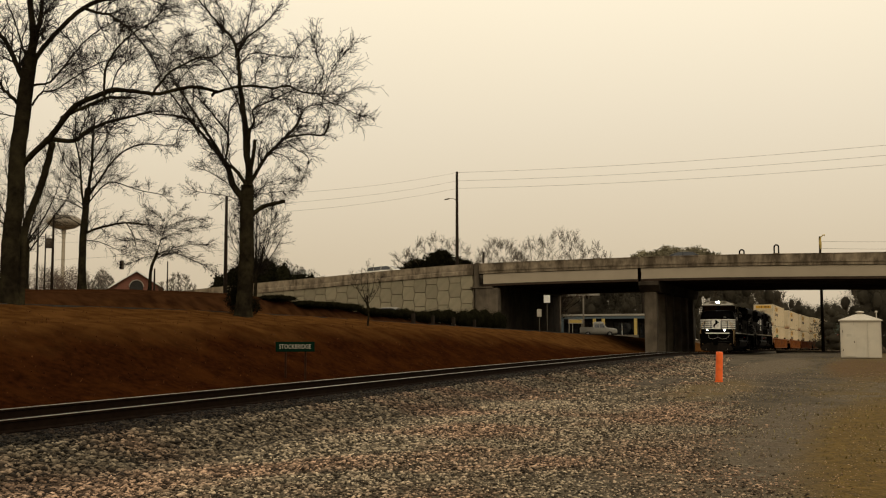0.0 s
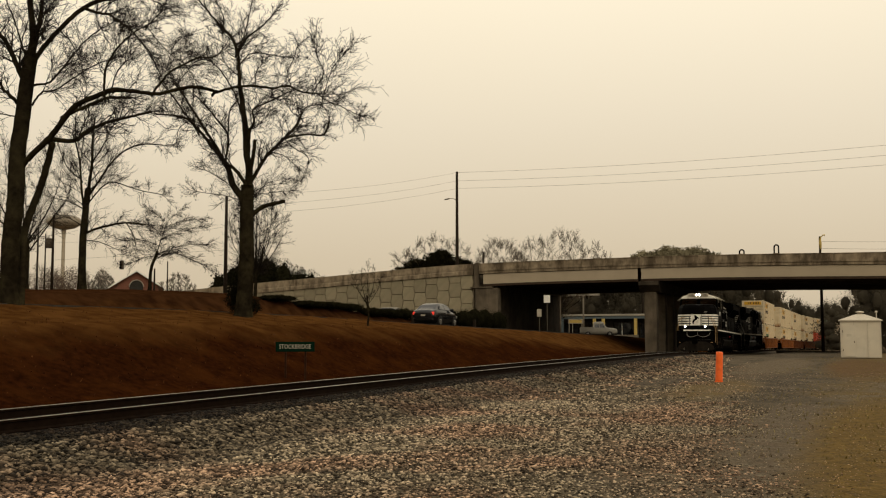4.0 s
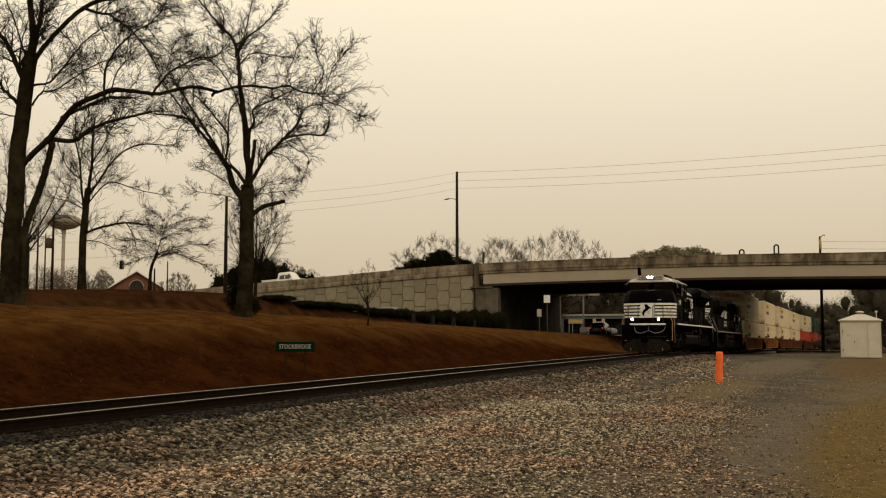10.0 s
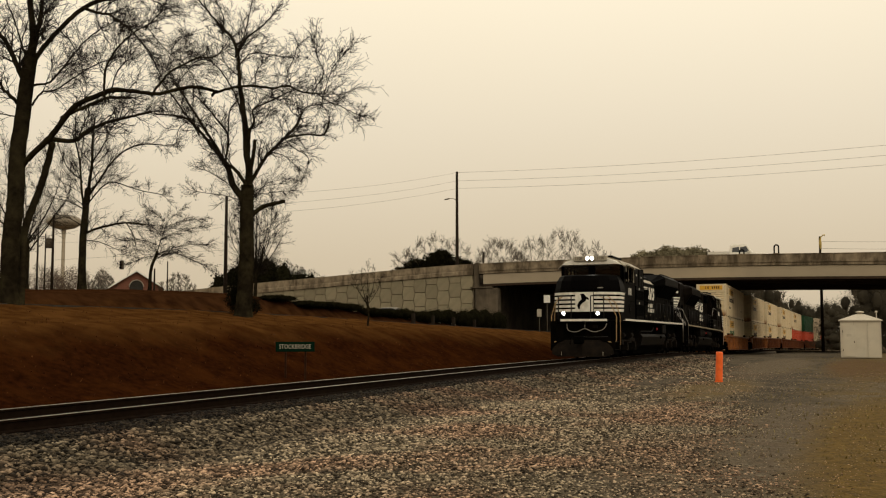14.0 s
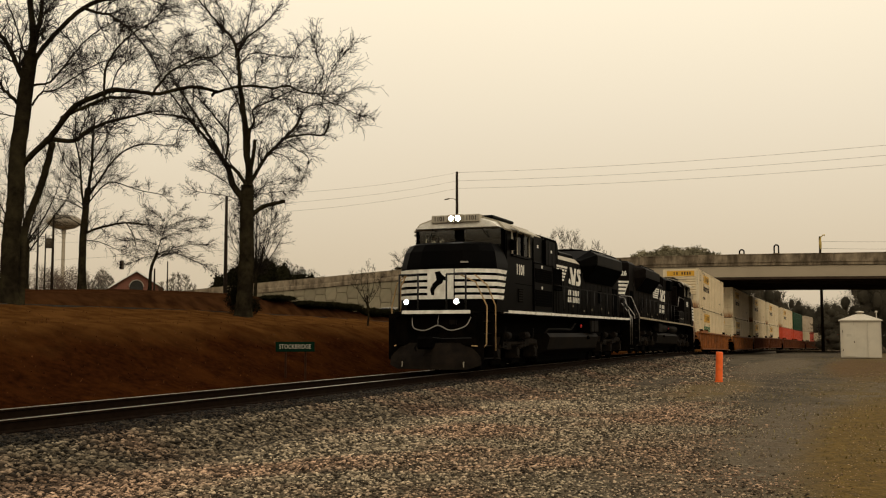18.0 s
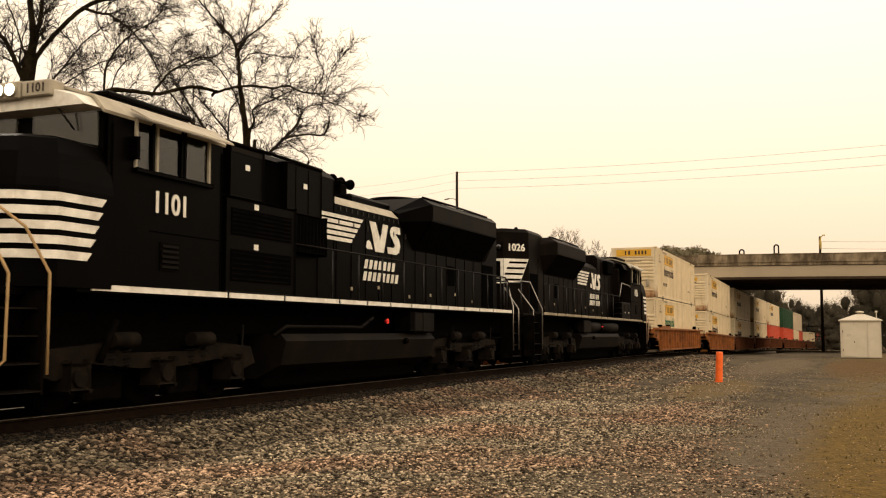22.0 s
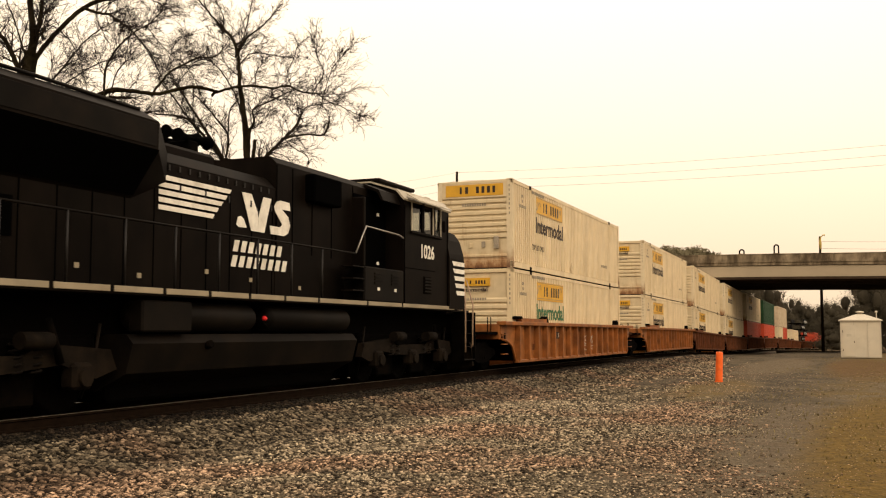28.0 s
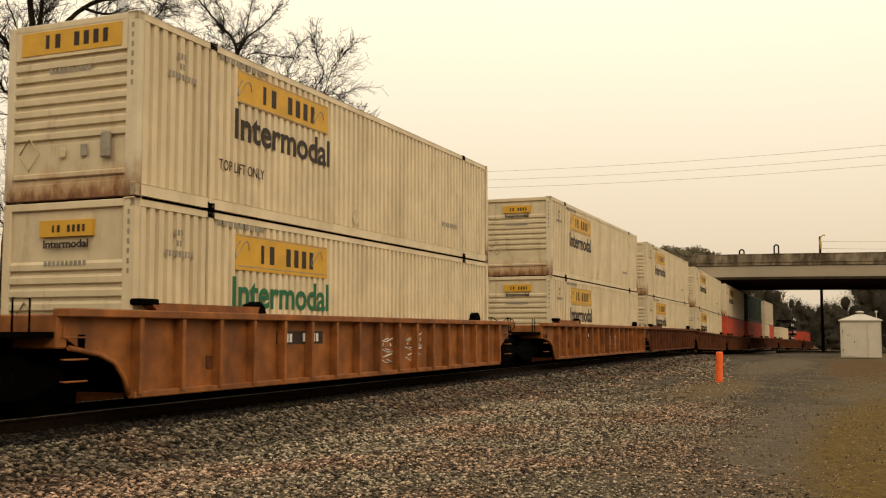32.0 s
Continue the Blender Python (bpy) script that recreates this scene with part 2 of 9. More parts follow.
def rusting(name, paint, rust, soot, reach):
    """Paint with rust that creeps up unevenly from the bottom of a container's end."""
    m = material(name, paint, 0.58, vary=0.1, scale=2.5, stain=(0.26, 0.13, 0.055), stain_amount=0.55, stain_scale=1.3, stretch=(2, 3, 0.5), stain_from=(0.58, 0.76))
    n, l = m.node_tree.nodes, m.node_tree.links
    b = n["Principled BSDF"]
    base = b.inputs["Base Color"].links[0].from_socket
    tc, sep, wob = n.new("ShaderNodeTexCoord"), n.new("ShaderNodeSeparateXYZ"), n.new("ShaderNodeTexNoise")
    mp = n.new("ShaderNodeMapping")
    mp.inputs["Scale"].default_value = (1.0, 2.2, 0.9)
    wob.inputs["Scale"].default_value, wob.inputs["Detail"].default_value, wob.inputs["Roughness"].default_value = 1.6, 8, 0.7
    l.new(tc.outputs["Object"], sep.inputs[0])
    l.new(tc.outputs["Object"], mp.inputs["Vector"])
    l.new(mp.outputs[0], wob.inputs["Vector"])
    up = n.new("ShaderNodeMath")
    up.operation, up.inputs[1].default_value = "MULTIPLY_ADD", -1.7 * reach
    l.new(wob.outputs["Fac"], up.inputs[0])
    l.new(sep.outputs["Z"], up.inputs[2])
    last = base
    for hi, lo, colour in ((0.0, -0.75 * reach, rust), (-0.55 * reach, -0.95 * reach, soot)):
        r, mix = n.new("ShaderNodeMapRange"), n.new("ShaderNodeMixRGB")
        r.inputs["From Min"].default_value, r.inputs["From Max"].default_value = hi, lo
        r.inputs["To Max"].default_value = 0.9
        l.new(up.outputs[0], r.inputs["Value"])
        l.new(r.outputs[0], mix.inputs[0])
        l.new(last, mix.inputs[1])
        mix.inputs[2].default_value = (*colour, 1)
        last = mix.outputs[0]
    l.new(last, b.inputs["Base Color"])
    return m


M["container_front"] = rusting("rusting_front_paint", (0.56, 0.455, 0.285), (0.31, 0.14, 0.045), (0.10, 0.04, 0.018), 0.62)
M["container_post"] = rusting("rusting_post_paint", (0.60, 0.50, 0.33), (0.24, 0.115, 0.045), (0.075, 0.032, 0.018), 0.75)
M["loco_dusty"] = material("weathered_black_loco_paint", (0.0038, 0.0027, 0.0020), 0.5, vary=0.35, scale=2.5, spec=0.02, stain=(0.0095, 0.0064, 0.0043), stain_amount=0.6, stain_scale=0.8, stretch=(1, 1, 0.4))

# worn places on the yard: centre, reach along and across the track, pale and deep colour
WORN = [(55, 3.6, 16, 1.7, (0.13, 0.096, 0.058), (0.075, 0.054, 0.031)), (54, -0.3, 15, 1.7, (0.12, 0.070, 0.029), (0.065, 0.038, 0.016)),
        (18.5, 1.15, 8.5, 1.0, (0.125, 0.094, 0.060), (0.048, 0.035, 0.022)), (31.5, 3.9, 6.0, 1.25, (0.15, 0.098, 0.028), (0.07, 0.046, 0.016)),
        (35.0, 6.0, 4.0, 1.0, (0.055, 0.040, 0.026), (0.022, 0.016, 0.010)), (16.5, -0.6, 11.0, 1.35, (0.15, 0.094, 0.023), (0.055, 0.036, 0.012))]


def ground_material():
    """Gravel, dirt and thin grass on the yard, mixed by noise at several sizes."""
    m = bpy.data.materials.new("yard_gravel")
    m.use_nodes = True
    n, l = m.node_tree.nodes, m.node_tree.links
    b = n["Principled BSDF"]
    b.inputs["Roughness"].default_value = 0.9
    b.inputs["Specular IOR Level"].default_value = 0.06
    tc = n.new("ShaderNodeTexCoord")

    def noise_node(scale, detail=6, rough=0.6):
        x = n.new("ShaderNodeTexNoise")
        x.inputs["Scale"].default_value, x.inputs["Detail"].default_value, x.inputs["Roughness"].default_value = scale, detail, rough
        l.new(tc.outputs["Object"], x.inputs["Vector"])
        return x

    def ramp(sock, a, c):
        r = n.new("ShaderNodeMapRange")
        r.inputs["From Min"].default_value, r.inputs["From Max"].default_value = a, c
        l.new(sock, r.inputs["Value"])
        return r.outputs[0]

    def mix(fac, one, two):
        x = n.new("ShaderNodeMixRGB")
        for sock, value in zip(x.inputs, (fac, one, two)):
            if isinstance(value, tuple):
                sock.default_value = (*value, 1)
            else:
                l.new(value, sock)
        return x.outputs[0]

    vor = n.new("ShaderNodeTexVoronoi")
    vor.inputs["Scale"].default_value = 17.0
    l.new(tc.outputs["Object"], vor.inputs["Vector"])
    bw = n.new("ShaderNodeRGBToBW")
    l.new(vor.outputs["Color"], bw.inputs[0])
    grain = mix(ramp(bw.outputs[0], 0.15, 0.85), (0.021, 0.016, 0.0105), (0.088, 0.070, 0.046))
    dirt = mix(ramp(noise_node(9).outputs["Fac"], 0.3, 0.7), (0.070, 0.054, 0.033), (0.135, 0.106, 0.067))
    fine = n.new("ShaderNodeTexVoronoi")
    fine.inputs["Scale"].default_value = 34.0
    l.new(tc.outputs["Object"], fine.inputs["Vector"])
    fine_bw = n.new("ShaderNodeRGBToBW")
    l.new(fine.outputs["Color"], fine_bw.inputs[0])
    chips = mix(ramp(fine_bw.outputs[0], 0.2, 0.8), (0.034, 0.027, 0.017), (0.175, 0.143, 0.097))
    dirt = mix(ramp(noise_node(1.6, 7, 0.75).outputs["Fac"], 0.40, 0.66), dirt, chips)
    grass = mix(ramp(noise_node(14).outputs["Fac"], 0.3, 0.7), (0.066, 0.043, 0.012), (0.132, 0.085, 0.023))
    sep = n.new("ShaderNodeSeparateXYZ")
    l.new(tc.outputs["Object"], sep.inputs[0])
    # the yard turns to worn dirt, then to thin grass, away from the track
    edge = n.new("ShaderNodeMath")
    edge.operation = "MULTIPLY_ADD"
    edge.inputs[1].default_value = 5.0
    l.new(noise_node(0.22, 5).outputs["Fac"], edge.inputs[0])
    l.new(sep.outputs["Y"], edge.inputs[2])
    base = mix(ramp(noise_node(0.5, 7, 0.7).outputs["Fac"], 0.46, 0.62), grain, dirt)
    base = mix(ramp(edge.outputs[0], 3.9, 2.3), base, mix(ramp(noise_node(0.8, 6, 0.7).outputs["Fac"], 0.42, 0.6), dirt, grass))
    # worn wheel track, muddy hollow and clumps of grass, each with a ragged edge
    rag = n.new("ShaderNodeMixRGB")
    rag.blend_type, rag.inputs[0].default_value = "LINEAR_LIGHT", 0.55
    l.new(tc.outputs["Object"], rag.inputs[1])
    l.new(noise_node(0.9, 6, 0.7).outputs["Color"], rag.inputs[2])
    grit = ramp(noise_node(7, 8, 0.75).outputs["Fac"], 0.35, 0.65)
    for cx, cy, rx, ry, pale, deep in WORN:
        mp = n.new("ShaderNodeMapping")
        mp.inputs["Location"].default_value = (-cx / rx, -cy / ry, 0)
        mp.inputs["Scale"].default_value = (1 / rx, 1 / ry, 0)
        l.new(rag.outputs[0], mp.inputs["Vector"])
        far = n.new("ShaderNodeVectorMath")
        far.operation = "LENGTH"
        l.new(mp.outputs[0], far.inputs[0])
        base = mix(ramp(far.outputs["Value"], 1.15, 0.7), base, mix(ramp(noise_node(2.3, 8, 0.8).outputs["Fac"], 0.42, 0.62), mix(grit, deep, pale), chips if cy > 1.0 else mix(grit, deep, pale)))
    l.new(base, b.inputs["Base Color"])
    bp = n.new("ShaderNodeBump")
    bp.inputs["Strength"].default_value, bp.inputs["Distance"].default_value = 0.8, 0.03
    l.new(vor.outputs["Distance"], bp.inputs["Height"])
    l.new(bp.outputs[0], b.inputs["Normal"])
    return m


def stone_material(name, tone):
    """Crushed stone: each chip its own grey, with drifts of pinkish chips among olive-grey ones."""
    m = bpy.data.materials.new(name)
    m.use_nodes = True
    n, l = m.node_tree.nodes, m.node_tree.links
    b = n["Principled BSDF"]
    b.inputs["Roughness"].default_value = 0.8
    b.inputs["Specular IOR Level"].default_value = 0.08
    tc, g = n.new("ShaderNodeTexCoord"), n.new("ShaderNodeNewGeometry")
    shade = n.new("ShaderNodeValToRGB")
    stops = ((0.0, 0.03), (0.3, 0.12), (0.62, 0.36), (0.88, 0.74), (1.0, 1.15))
    shade.color_ramp.elements[1].position = 1.0
    for pos, _ in stops[1:-1]:
        shade.color_ramp.elements.new(pos)
    for el, (pos, v) in zip(shade.color_ramp.elements, stops):
        el.position, el.color = pos, (v * tone, v * tone, v * tone, 1)
    l.new(g.outputs["Random Per Island"], shade.inputs[0])
    drift = n.new("ShaderNodeTexNoise")
    drift.inputs["Scale"].default_value, drift.inputs["Detail"].default_value = 0.42, 5
    l.new(tc.outputs["Object"], drift.inputs["Vector"])
    r = n.new("ShaderNodeMapRange")
    r.inputs["From Min"].default_value, r.inputs["From Max"].default_value = 0.46, 0.62
    l.new(drift.outputs["Fac"], r.inputs["Value"])
    hue = n.new("ShaderNodeMixRGB")
    hue.inputs[1].default_value, hue.inputs[2].default_value = (0.40, 0.32, 0.213, 1), (0.45, 0.295, 0.19, 1)
    l.new(r.outputs[0], hue.inputs[0])
    fine = n.new("ShaderNodeTexNoise")
    fine.inputs["Scale"].default_value = 60.0
    l.new(tc.outputs["Object"], fine.inputs["Vector"])
    out = n.new("ShaderNodeMixRGB")
    out.blend_type, out.inputs[0].default_value = "MULTIPLY", 1.0
    l.new(hue.outputs[0], out.inputs[1])
    l.new(shade.outputs[0], out.inputs[2])
    out2 = n.new("ShaderNodeMixRGB")
    out2.blend_type, out2.inputs[0].default_value = "OVERLAY", 0.5
    l.new(out.outputs[0], out2.inputs[1])
    l.new(fine.outputs["Fac"], out2.inputs[2])
    l.new(out2.outputs[0], b.inputs["Base Color"])
    return m


M["stone"] = stone_material("crushed_stone", 1.32)
# track stones: oily dark, deepened for the shade beside rails and ties
M["ballast_stone"] = stone_material("shaded_ballast_stone", 0.62)
M["shaded_oily_stone"] = stone_material("shaded_oily_stone", 0.11)
M["yard"] = ground_material()


def bank_material():
    """Red-brown straw on the slope, paler along its top, darkened beyond the lane for the shade there."""
    m = material("pine_straw_bank", (0.0190, 0.0058, 0.0018), 0.95, spec=0.0, vary=0.45, scale=5.5, stain=(0.038, 0.0122, 0.0030), stain_amount=0.85, stain_scale=0.9, bump=0.7, bump_scale=20)
    n, l = m.node_tree.nodes, m.node_tree.links
    b = n["Principled BSDF"]
    slope = b.inputs["Base Color"].links[0].from_socket
    tc, sep, wob = n.new("ShaderNodeTexCoord"), n.new("ShaderNodeSeparateXYZ"), n.new("ShaderNodeTexNoise")
    wob.inputs["Scale"].default_value, wob.inputs["Detail"].default_value = 0.5, 6
    l.new(tc.outputs["Object"], sep.inputs[0])
    l.new(tc.outputs["Object"], wob.inputs["Vector"])
    at = n.new("ShaderNodeMath")
    at.operation, at.inputs[1].default_value = "MULTIPLY_ADD", 3.0
    l.new(wob.outputs["Fac"], at.inputs[0])
    l.new(sep.outputs["Y"], at.inputs[2])
    last = slope
    # the second band puts the shade beyond the lane into the colour
    for start, end, pale, dark in ((18.6, 20.6, (0.082, 0.036, 0.010), (0.042, 0.017, 0.0045)), (30.5, 32.5, (0.038, 0.016, 0.0062), (0.018, 0.0072, 0.003))):
        r = n.new("ShaderNodeMapRange")
        r.inputs["From Min"].default_value, r.inputs["From Max"].default_value = start, end
        l.new(at.outputs[0], r.inputs["Value"])
        fine = n.new("ShaderNodeTexNoise")
        fine.inputs["Scale"].default_value, fine.inputs["Detail"].default_value = 1.3, 8
        l.new(tc.outputs["Object"], fine.inputs["Vector"])
        tone = n.new("ShaderNodeMapRange")
        tone.inputs["From Min"].default_value, tone.inputs["From Max"].default_value = 0.35, 0.62
        l.new(fine.outputs["Fac"], tone.inputs["Value"])
        col, mix = n.new("ShaderNodeMixRGB"), n.new("ShaderNodeMixRGB")
        col.inputs[1].default_value, col.inputs[2].default_value = (*dark, 1), (*pale, 1)
        l.new(tone.outputs[0], col.inputs[0])
        l.new(r.outputs[0], mix.inputs[0])
        l.new(last, mix.inputs[1])
        l.new(col.outputs[0], mix.inputs[2])
        last = mix.outputs[0]
    l.new(last, b.inputs["Base Color"])
    return m


M["bank"] = bank_material()
M["far_ground"] = material("winter_ground", (0.11, 0.075, 0.04), 0.95, vary=0.3, scale=0.5, stain=(0.07, 0.05, 0.03), stain_amount=0.6, stain_scale=0.05)
# oily black that also holds the shade along and under the rails
M["shaded_oily_ballast"] = material("shaded_oily_ballast", (0.0075, 0.0055, 0.004), 0.95, vary=0.5, scale=18, bump=0.9, bump_scale=20)
M["rust_post"] = material("rusty_post", (0.024, 0.010, 0.005), 0.9, vary=0.3, scale=6)
# dark inner girders: the deck's shade is put into this brown
M["brown_steel"] = material("girder_steel_with_shade", (0.045, 0.03, 0.02), 0.85, vary=0.3, scale=2, stain=(0.02, 0.014, 0.01), stain_amount=0.6, stain_scale=0.5)


# ---- mesh building ----
class Mesh:
    """Collects points and faces for one mesh."""

    def __init__(self):
        self.v, self.f, self.smooth = [], [], set()

    def add(self, pts, faces, smooth=False):
        k = len(self.v)
        self.v.extend(tuple(p) for p in pts)
        if smooth:
            self.smooth.update(range(len(self.f), len(self.f) + len(faces)))
        self.f.extend(tuple(i + k for i in f) for f in faces)
        return self

    def box(self, x0, x1, y0, y1, z0, z1, c=0.0):
        """A box with chamfered edges of size c."""
        if c <= 0:
            p = [(x, y, z) for x in (x0, x1) for y in (y0, y1) for z in (z0, z1)]
            return self.add(p, [(0, 1, 3, 2), (4, 6, 7, 5), (0, 4, 5, 1), (2, 3, 7, 6), (0, 2, 6, 4), (1, 5, 7, 3)])
        bm = bmesh.new()
        bmesh.ops.create_cube(bm, size=1.0)
        for v in bm.verts:
            v.co = Vector(((x0 + x1) / 2 + v.co.x * (x1 - x0), (y0 + y1) / 2 + v.co.y * (y1 - y0), (z0 + z1) / 2 + v.co.z * (z1 - z0)))
        bmesh.ops.bevel(bm, geom=bm.edges[:], offset=c, segments=1, affect="EDGES")
        bm.verts.index_update()
        self.add([v.co for v in bm.verts], [[v.index for v in f.verts] for f in bm.faces])
        bm.free()
        return self

    def prism(self, outline, a, b, axis="x"):
        """A closed outline pushed from a to b along an axis; outline points are the other two coordinates in order."""
        n = len(outline)
        put = {"x": lambda p, t: (t, p[0], p[1]), "y": lambda p, t: (p[0], t, p[1]), "z": lambda p, t: (p[0], p[1], t)}[axis]
        pts = [put(p, a) for p in outline] + [put(p, b) for p in outline]
        faces = [tuple(range(n))[::-1], tuple(range(n, 2 * n))] + [(i, (i + 1) % n, n + (i + 1) % n, n + i) for i in range(n)]
        return self.add(pts, faces)

    def loft(self, rings, smooth=False, caps=True):
        n = len(rings[0])
        pts = [p for r in rings for p in r]
        faces = [(k * n + i, k * n + (i + 1) % n, (k + 1) * n + (i + 1) % n, (k + 1) * n + i) for k in range(len(rings) - 1) for i in range(n)]
        self.add(pts, faces, smooth)
        if caps:
            k = len(self.v) - len(pts)
            self.f.append(tuple(k + i for i in range(n))[::-1])
            self.f.append(tuple(k + (len(rings) - 1) * n + i for i in range(n)))
        return self

    def tube(self, pts, radii, sides=6, smooth=True, caps=True):
        pts = [Vector(p) for p in pts]
        if not hasattr(radii, "__len__"):
            radii = [radii] * len(pts)
        rings = []
        side = None
        for i, p in enumerate(pts):
            d = (pts[min(i + 1, len(pts) - 1)] - pts[max(i - 1, 0)])
            if d.length < 1e-9:
                d = Vector((0, 0, 1))
            d.normalize()
            ref = side if side is not None else (Vector((0, 0, 1)) if abs(d.z) < 0.9 else Vector((1, 0, 0)))
            u = ref - d * ref.dot(d)
            if u.length < 1e-4:
                u = d.orthogonal()
            u.normalize()
            side = u
            w = d.cross(u)
            rings.append([p + (u * math.cos(2 * math.pi * k / sides) + w * math.sin(2 * math.pi * k / sides)) * radii[i] for k in range(sides)])
        return self.loft(rings, smooth, caps)

    def cyl(self, p0, p1, r, sides=16):
        return self.tube([p0, p1], r, sides, True, True)

    def lathe(self, profile, centre, axis="z", sides=20):
        """Rings of (radius, height) turned about an axis through centre."""
        rings = []
        for r, h in profile:
            ring = []
            for k in range(sides):
                a = 2 * math.pi * k / sides
                c, s = r * math.cos(a), r * math.sin(a)
                off = {"z": (c, s, h), "y": (c, h, s), "x": (h, c, s)}[axis]
                ring.append(tuple(centre[i] + off[i] for i in range(3)))
            rings.append(ring)
        return self.loft(rings, True)

    def data(self, name, mats):
        me = bpy.data.meshes.new(name)
        me.from_pydata(self.v, [], self.f)
        for m in (mats if isinstance(mats, (list, tuple)) else [mats]):
            me.materials.append(m)
        if self.smooth:
            flags = [False] * len(me.polygons)
            for i in self.smooth:
                flags[i] = True
            me.polygons.foreach_set("use_smooth", flags)
        bm = bmesh.new()
        bm.from_mesh(me)
        bmesh.ops.recalc_face_normals(bm, faces=bm.faces)
        bm.to_mesh(me)
        bm.free()
        me.update()
        return me


def part(name, mesh, mat, parent=None, label="", place=None):
    """One mesh object, as a thing of its own or under a thing or a part."""
    ob = new(name, mesh.data(name, mat) if isinstance(mesh, Mesh) else mesh)
    if parent is not None:
        ob.parent = parent
    if place is not None:
        ob.matrix_basis = place
    return tagged(ob, label) if label else ob


def thing(name, label, category, group="", m=None, kind=""):
    ob = new(name)
    ob.empty_display_size = 0.3
    if m is not None:
        ob.matrix_basis = m
    return tagged(ob, label, category, group, kind)


WORDS = {}


def lettering(text, size, depth=0.004, bold=0.0):
    """A mesh of the built-in font, centred, in the xy plane."""
    key = (text, size, bold)
    if key not in WORDS:
        cu = bpy.data.curves.new("lettering", "FONT")
        cu.body, cu.size, cu.extrude, cu.align_x, cu.align_y, cu.offset = text, size, depth, "CENTER", "CENTER", bold
        cu.resolution_u = 3
        ob = new("lettering", cu)
        me = bpy.data.meshes.new_from_object(ob.evaluated_get(bpy.context.evaluated_depsgraph_get()))
        bpy.data.objects.remove(ob)
        WORDS[key] = me
    return WORDS[key]


def write(text, size, mat, parent, place, bold=0.0, name="lettering", label="", squeeze=1.0):
    me = lettering(text, size, 0.003, bold).copy()
    me.materials.clear()
    me.materials.append(mat)
    if squeeze != 1.0:
        me.transform(Matrix.Diagonal((squeeze, 1, 1, 1)))
    return part(name, me, None, parent, label, place)


def smooth_curve(table, x):
    """A smooth line through (x, value) knots, straight beyond its ends."""
    n = len(table)
    if x <= table[0][0]:
        return table[0][1]
    if x >= table[-1][0]:
        (xa, ya), (xb, yb) = table[-2], table[-1]
        return yb + (yb - ya) / (xb - xa) * (x - xb)
    i = max(k for k in range(n - 1) if table[k][0] <= x)

    def slope(k):
        a, b = max(k - 1, 0), min(k + 1, n - 1)
        return (table[b][1] - table[a][1]) / (table[b][0] - table[a][0])

    (xa, ya), (xb, yb) = table[i], table[i + 1]
    h = xb - xa
    u = (x - xa) / h
    return ((1 + 2 * u) * (1 - u) ** 2 * ya + u * (1 - u) ** 2 * h * slope(i) + u * u * (3 - 2 * u) * yb + u * u * (u - 1) * h * slope(i + 1))


# ---- the lie of the land: x runs along the track away from the camera, y across it, z from the rail head ----
TRACK_Y = [(-120, 11.37), (20, 11.37), (40, 11.40), (75, 11.72), (105, 11.77), (125, 11.62), (144, 11.37), (160, 10.85), (183, 10.05), (203, 8.9), (250, 5.2), (300, -0.5), (400, -16)]
TRACK_Z = [(-120, 0.0), (25, 0.0), (51, -0.08), (68, -0.19), (78, -0.37), (99, -0.76), (144, -1.25), (203, -2.2), (300, -3.2), (420, -4.2)]


def track_y(x):
    return smooth_curve(TRACK_Y, x)


def track_z(x):
    return smooth_curve(TRACK_Z, x)


BANK_TOP = [(-60, 1.4), (18, 1.4), (29, 1.48), (38, 1.4), (48, 1.22), (57, 1.0), (70, 0.25), (82, -0.35), (97, -0.75), (140, -1.4), (300, -3.4)]
ROAD_Z = [(-60, 1.98), (29, 2.06), (41, 1.95), (51, 1.76), (61, 1.58), (78, 1.3), (91, 1.05), (110, 0.75), (150, -0.2), (300, -2.5)]
UPPER_Z = [(-60, 3.2), (44, 3.6), (54, 3.98), (67, 4.1), (78, 3.4), (88, 2.4), (97, 2.1), (115, 1.7), (150, 0.5), (300, -1.5)]


HEDGE_Z = [(-60, 2.5), (20, 2.6), (35, 2.85), (44, 3.0), (52, 3.0), (66, 2.45), (78, 1.95), (88, 1.5), (97, 1.15), (120, 0.8), (300, -2.2)]


def lerp_list(nodes, y):
    for (ya, za), (yb, zb) in zip(nodes, nodes[1:]):
        if y <= yb:
            u = (y - ya) / (yb - ya)
            u = max(0.0, min(1.0, u))
            u = 0.35 * u + 0.65 * u * u * (3 - 2 * u)
            return za + (zb - za) * u
    return nodes[-1][1]


YARD_Z = [(-60, -0.5), (10, -0.5), (80, -0.62), (110, -0.95), (150, -1.7), (300, -3.8)]


def plain_z(x, y):
    """Height of the land before its small unevenness."""
    o = y - track_y(x)
    t = track_z(x)
    if o < 2.6:
        yard = smooth_curve(YARD_Z, x)
        return lerp_list([(-400, yard), (-6, yard), (-3.3, 0.5 * (yard + t - 0.5)), (-1.75, t - 0.20), (1.75, t - 0.20), (2.6, t - 0.42)], o)
    top, road, up = smooth_curve(BANK_TOP, x), smooth_curve(ROAD_Z, x), smooth_curve(UPPER_Z, x)
    base = t - 0.42
    far = max(up, base + 0.2)
    return lerp_list([(2.6, base), (3.3, base + 0.05), (7.6, max(top, base)), (12.2, max(road - 0.05, base)), (18.6, max(road - 0.03, base)), (20.0, max(smooth_curve(HEDGE_Z, x), base)), (33, far), (60, far + 0.4), (140, far + 0.4), (3000, far)], o)


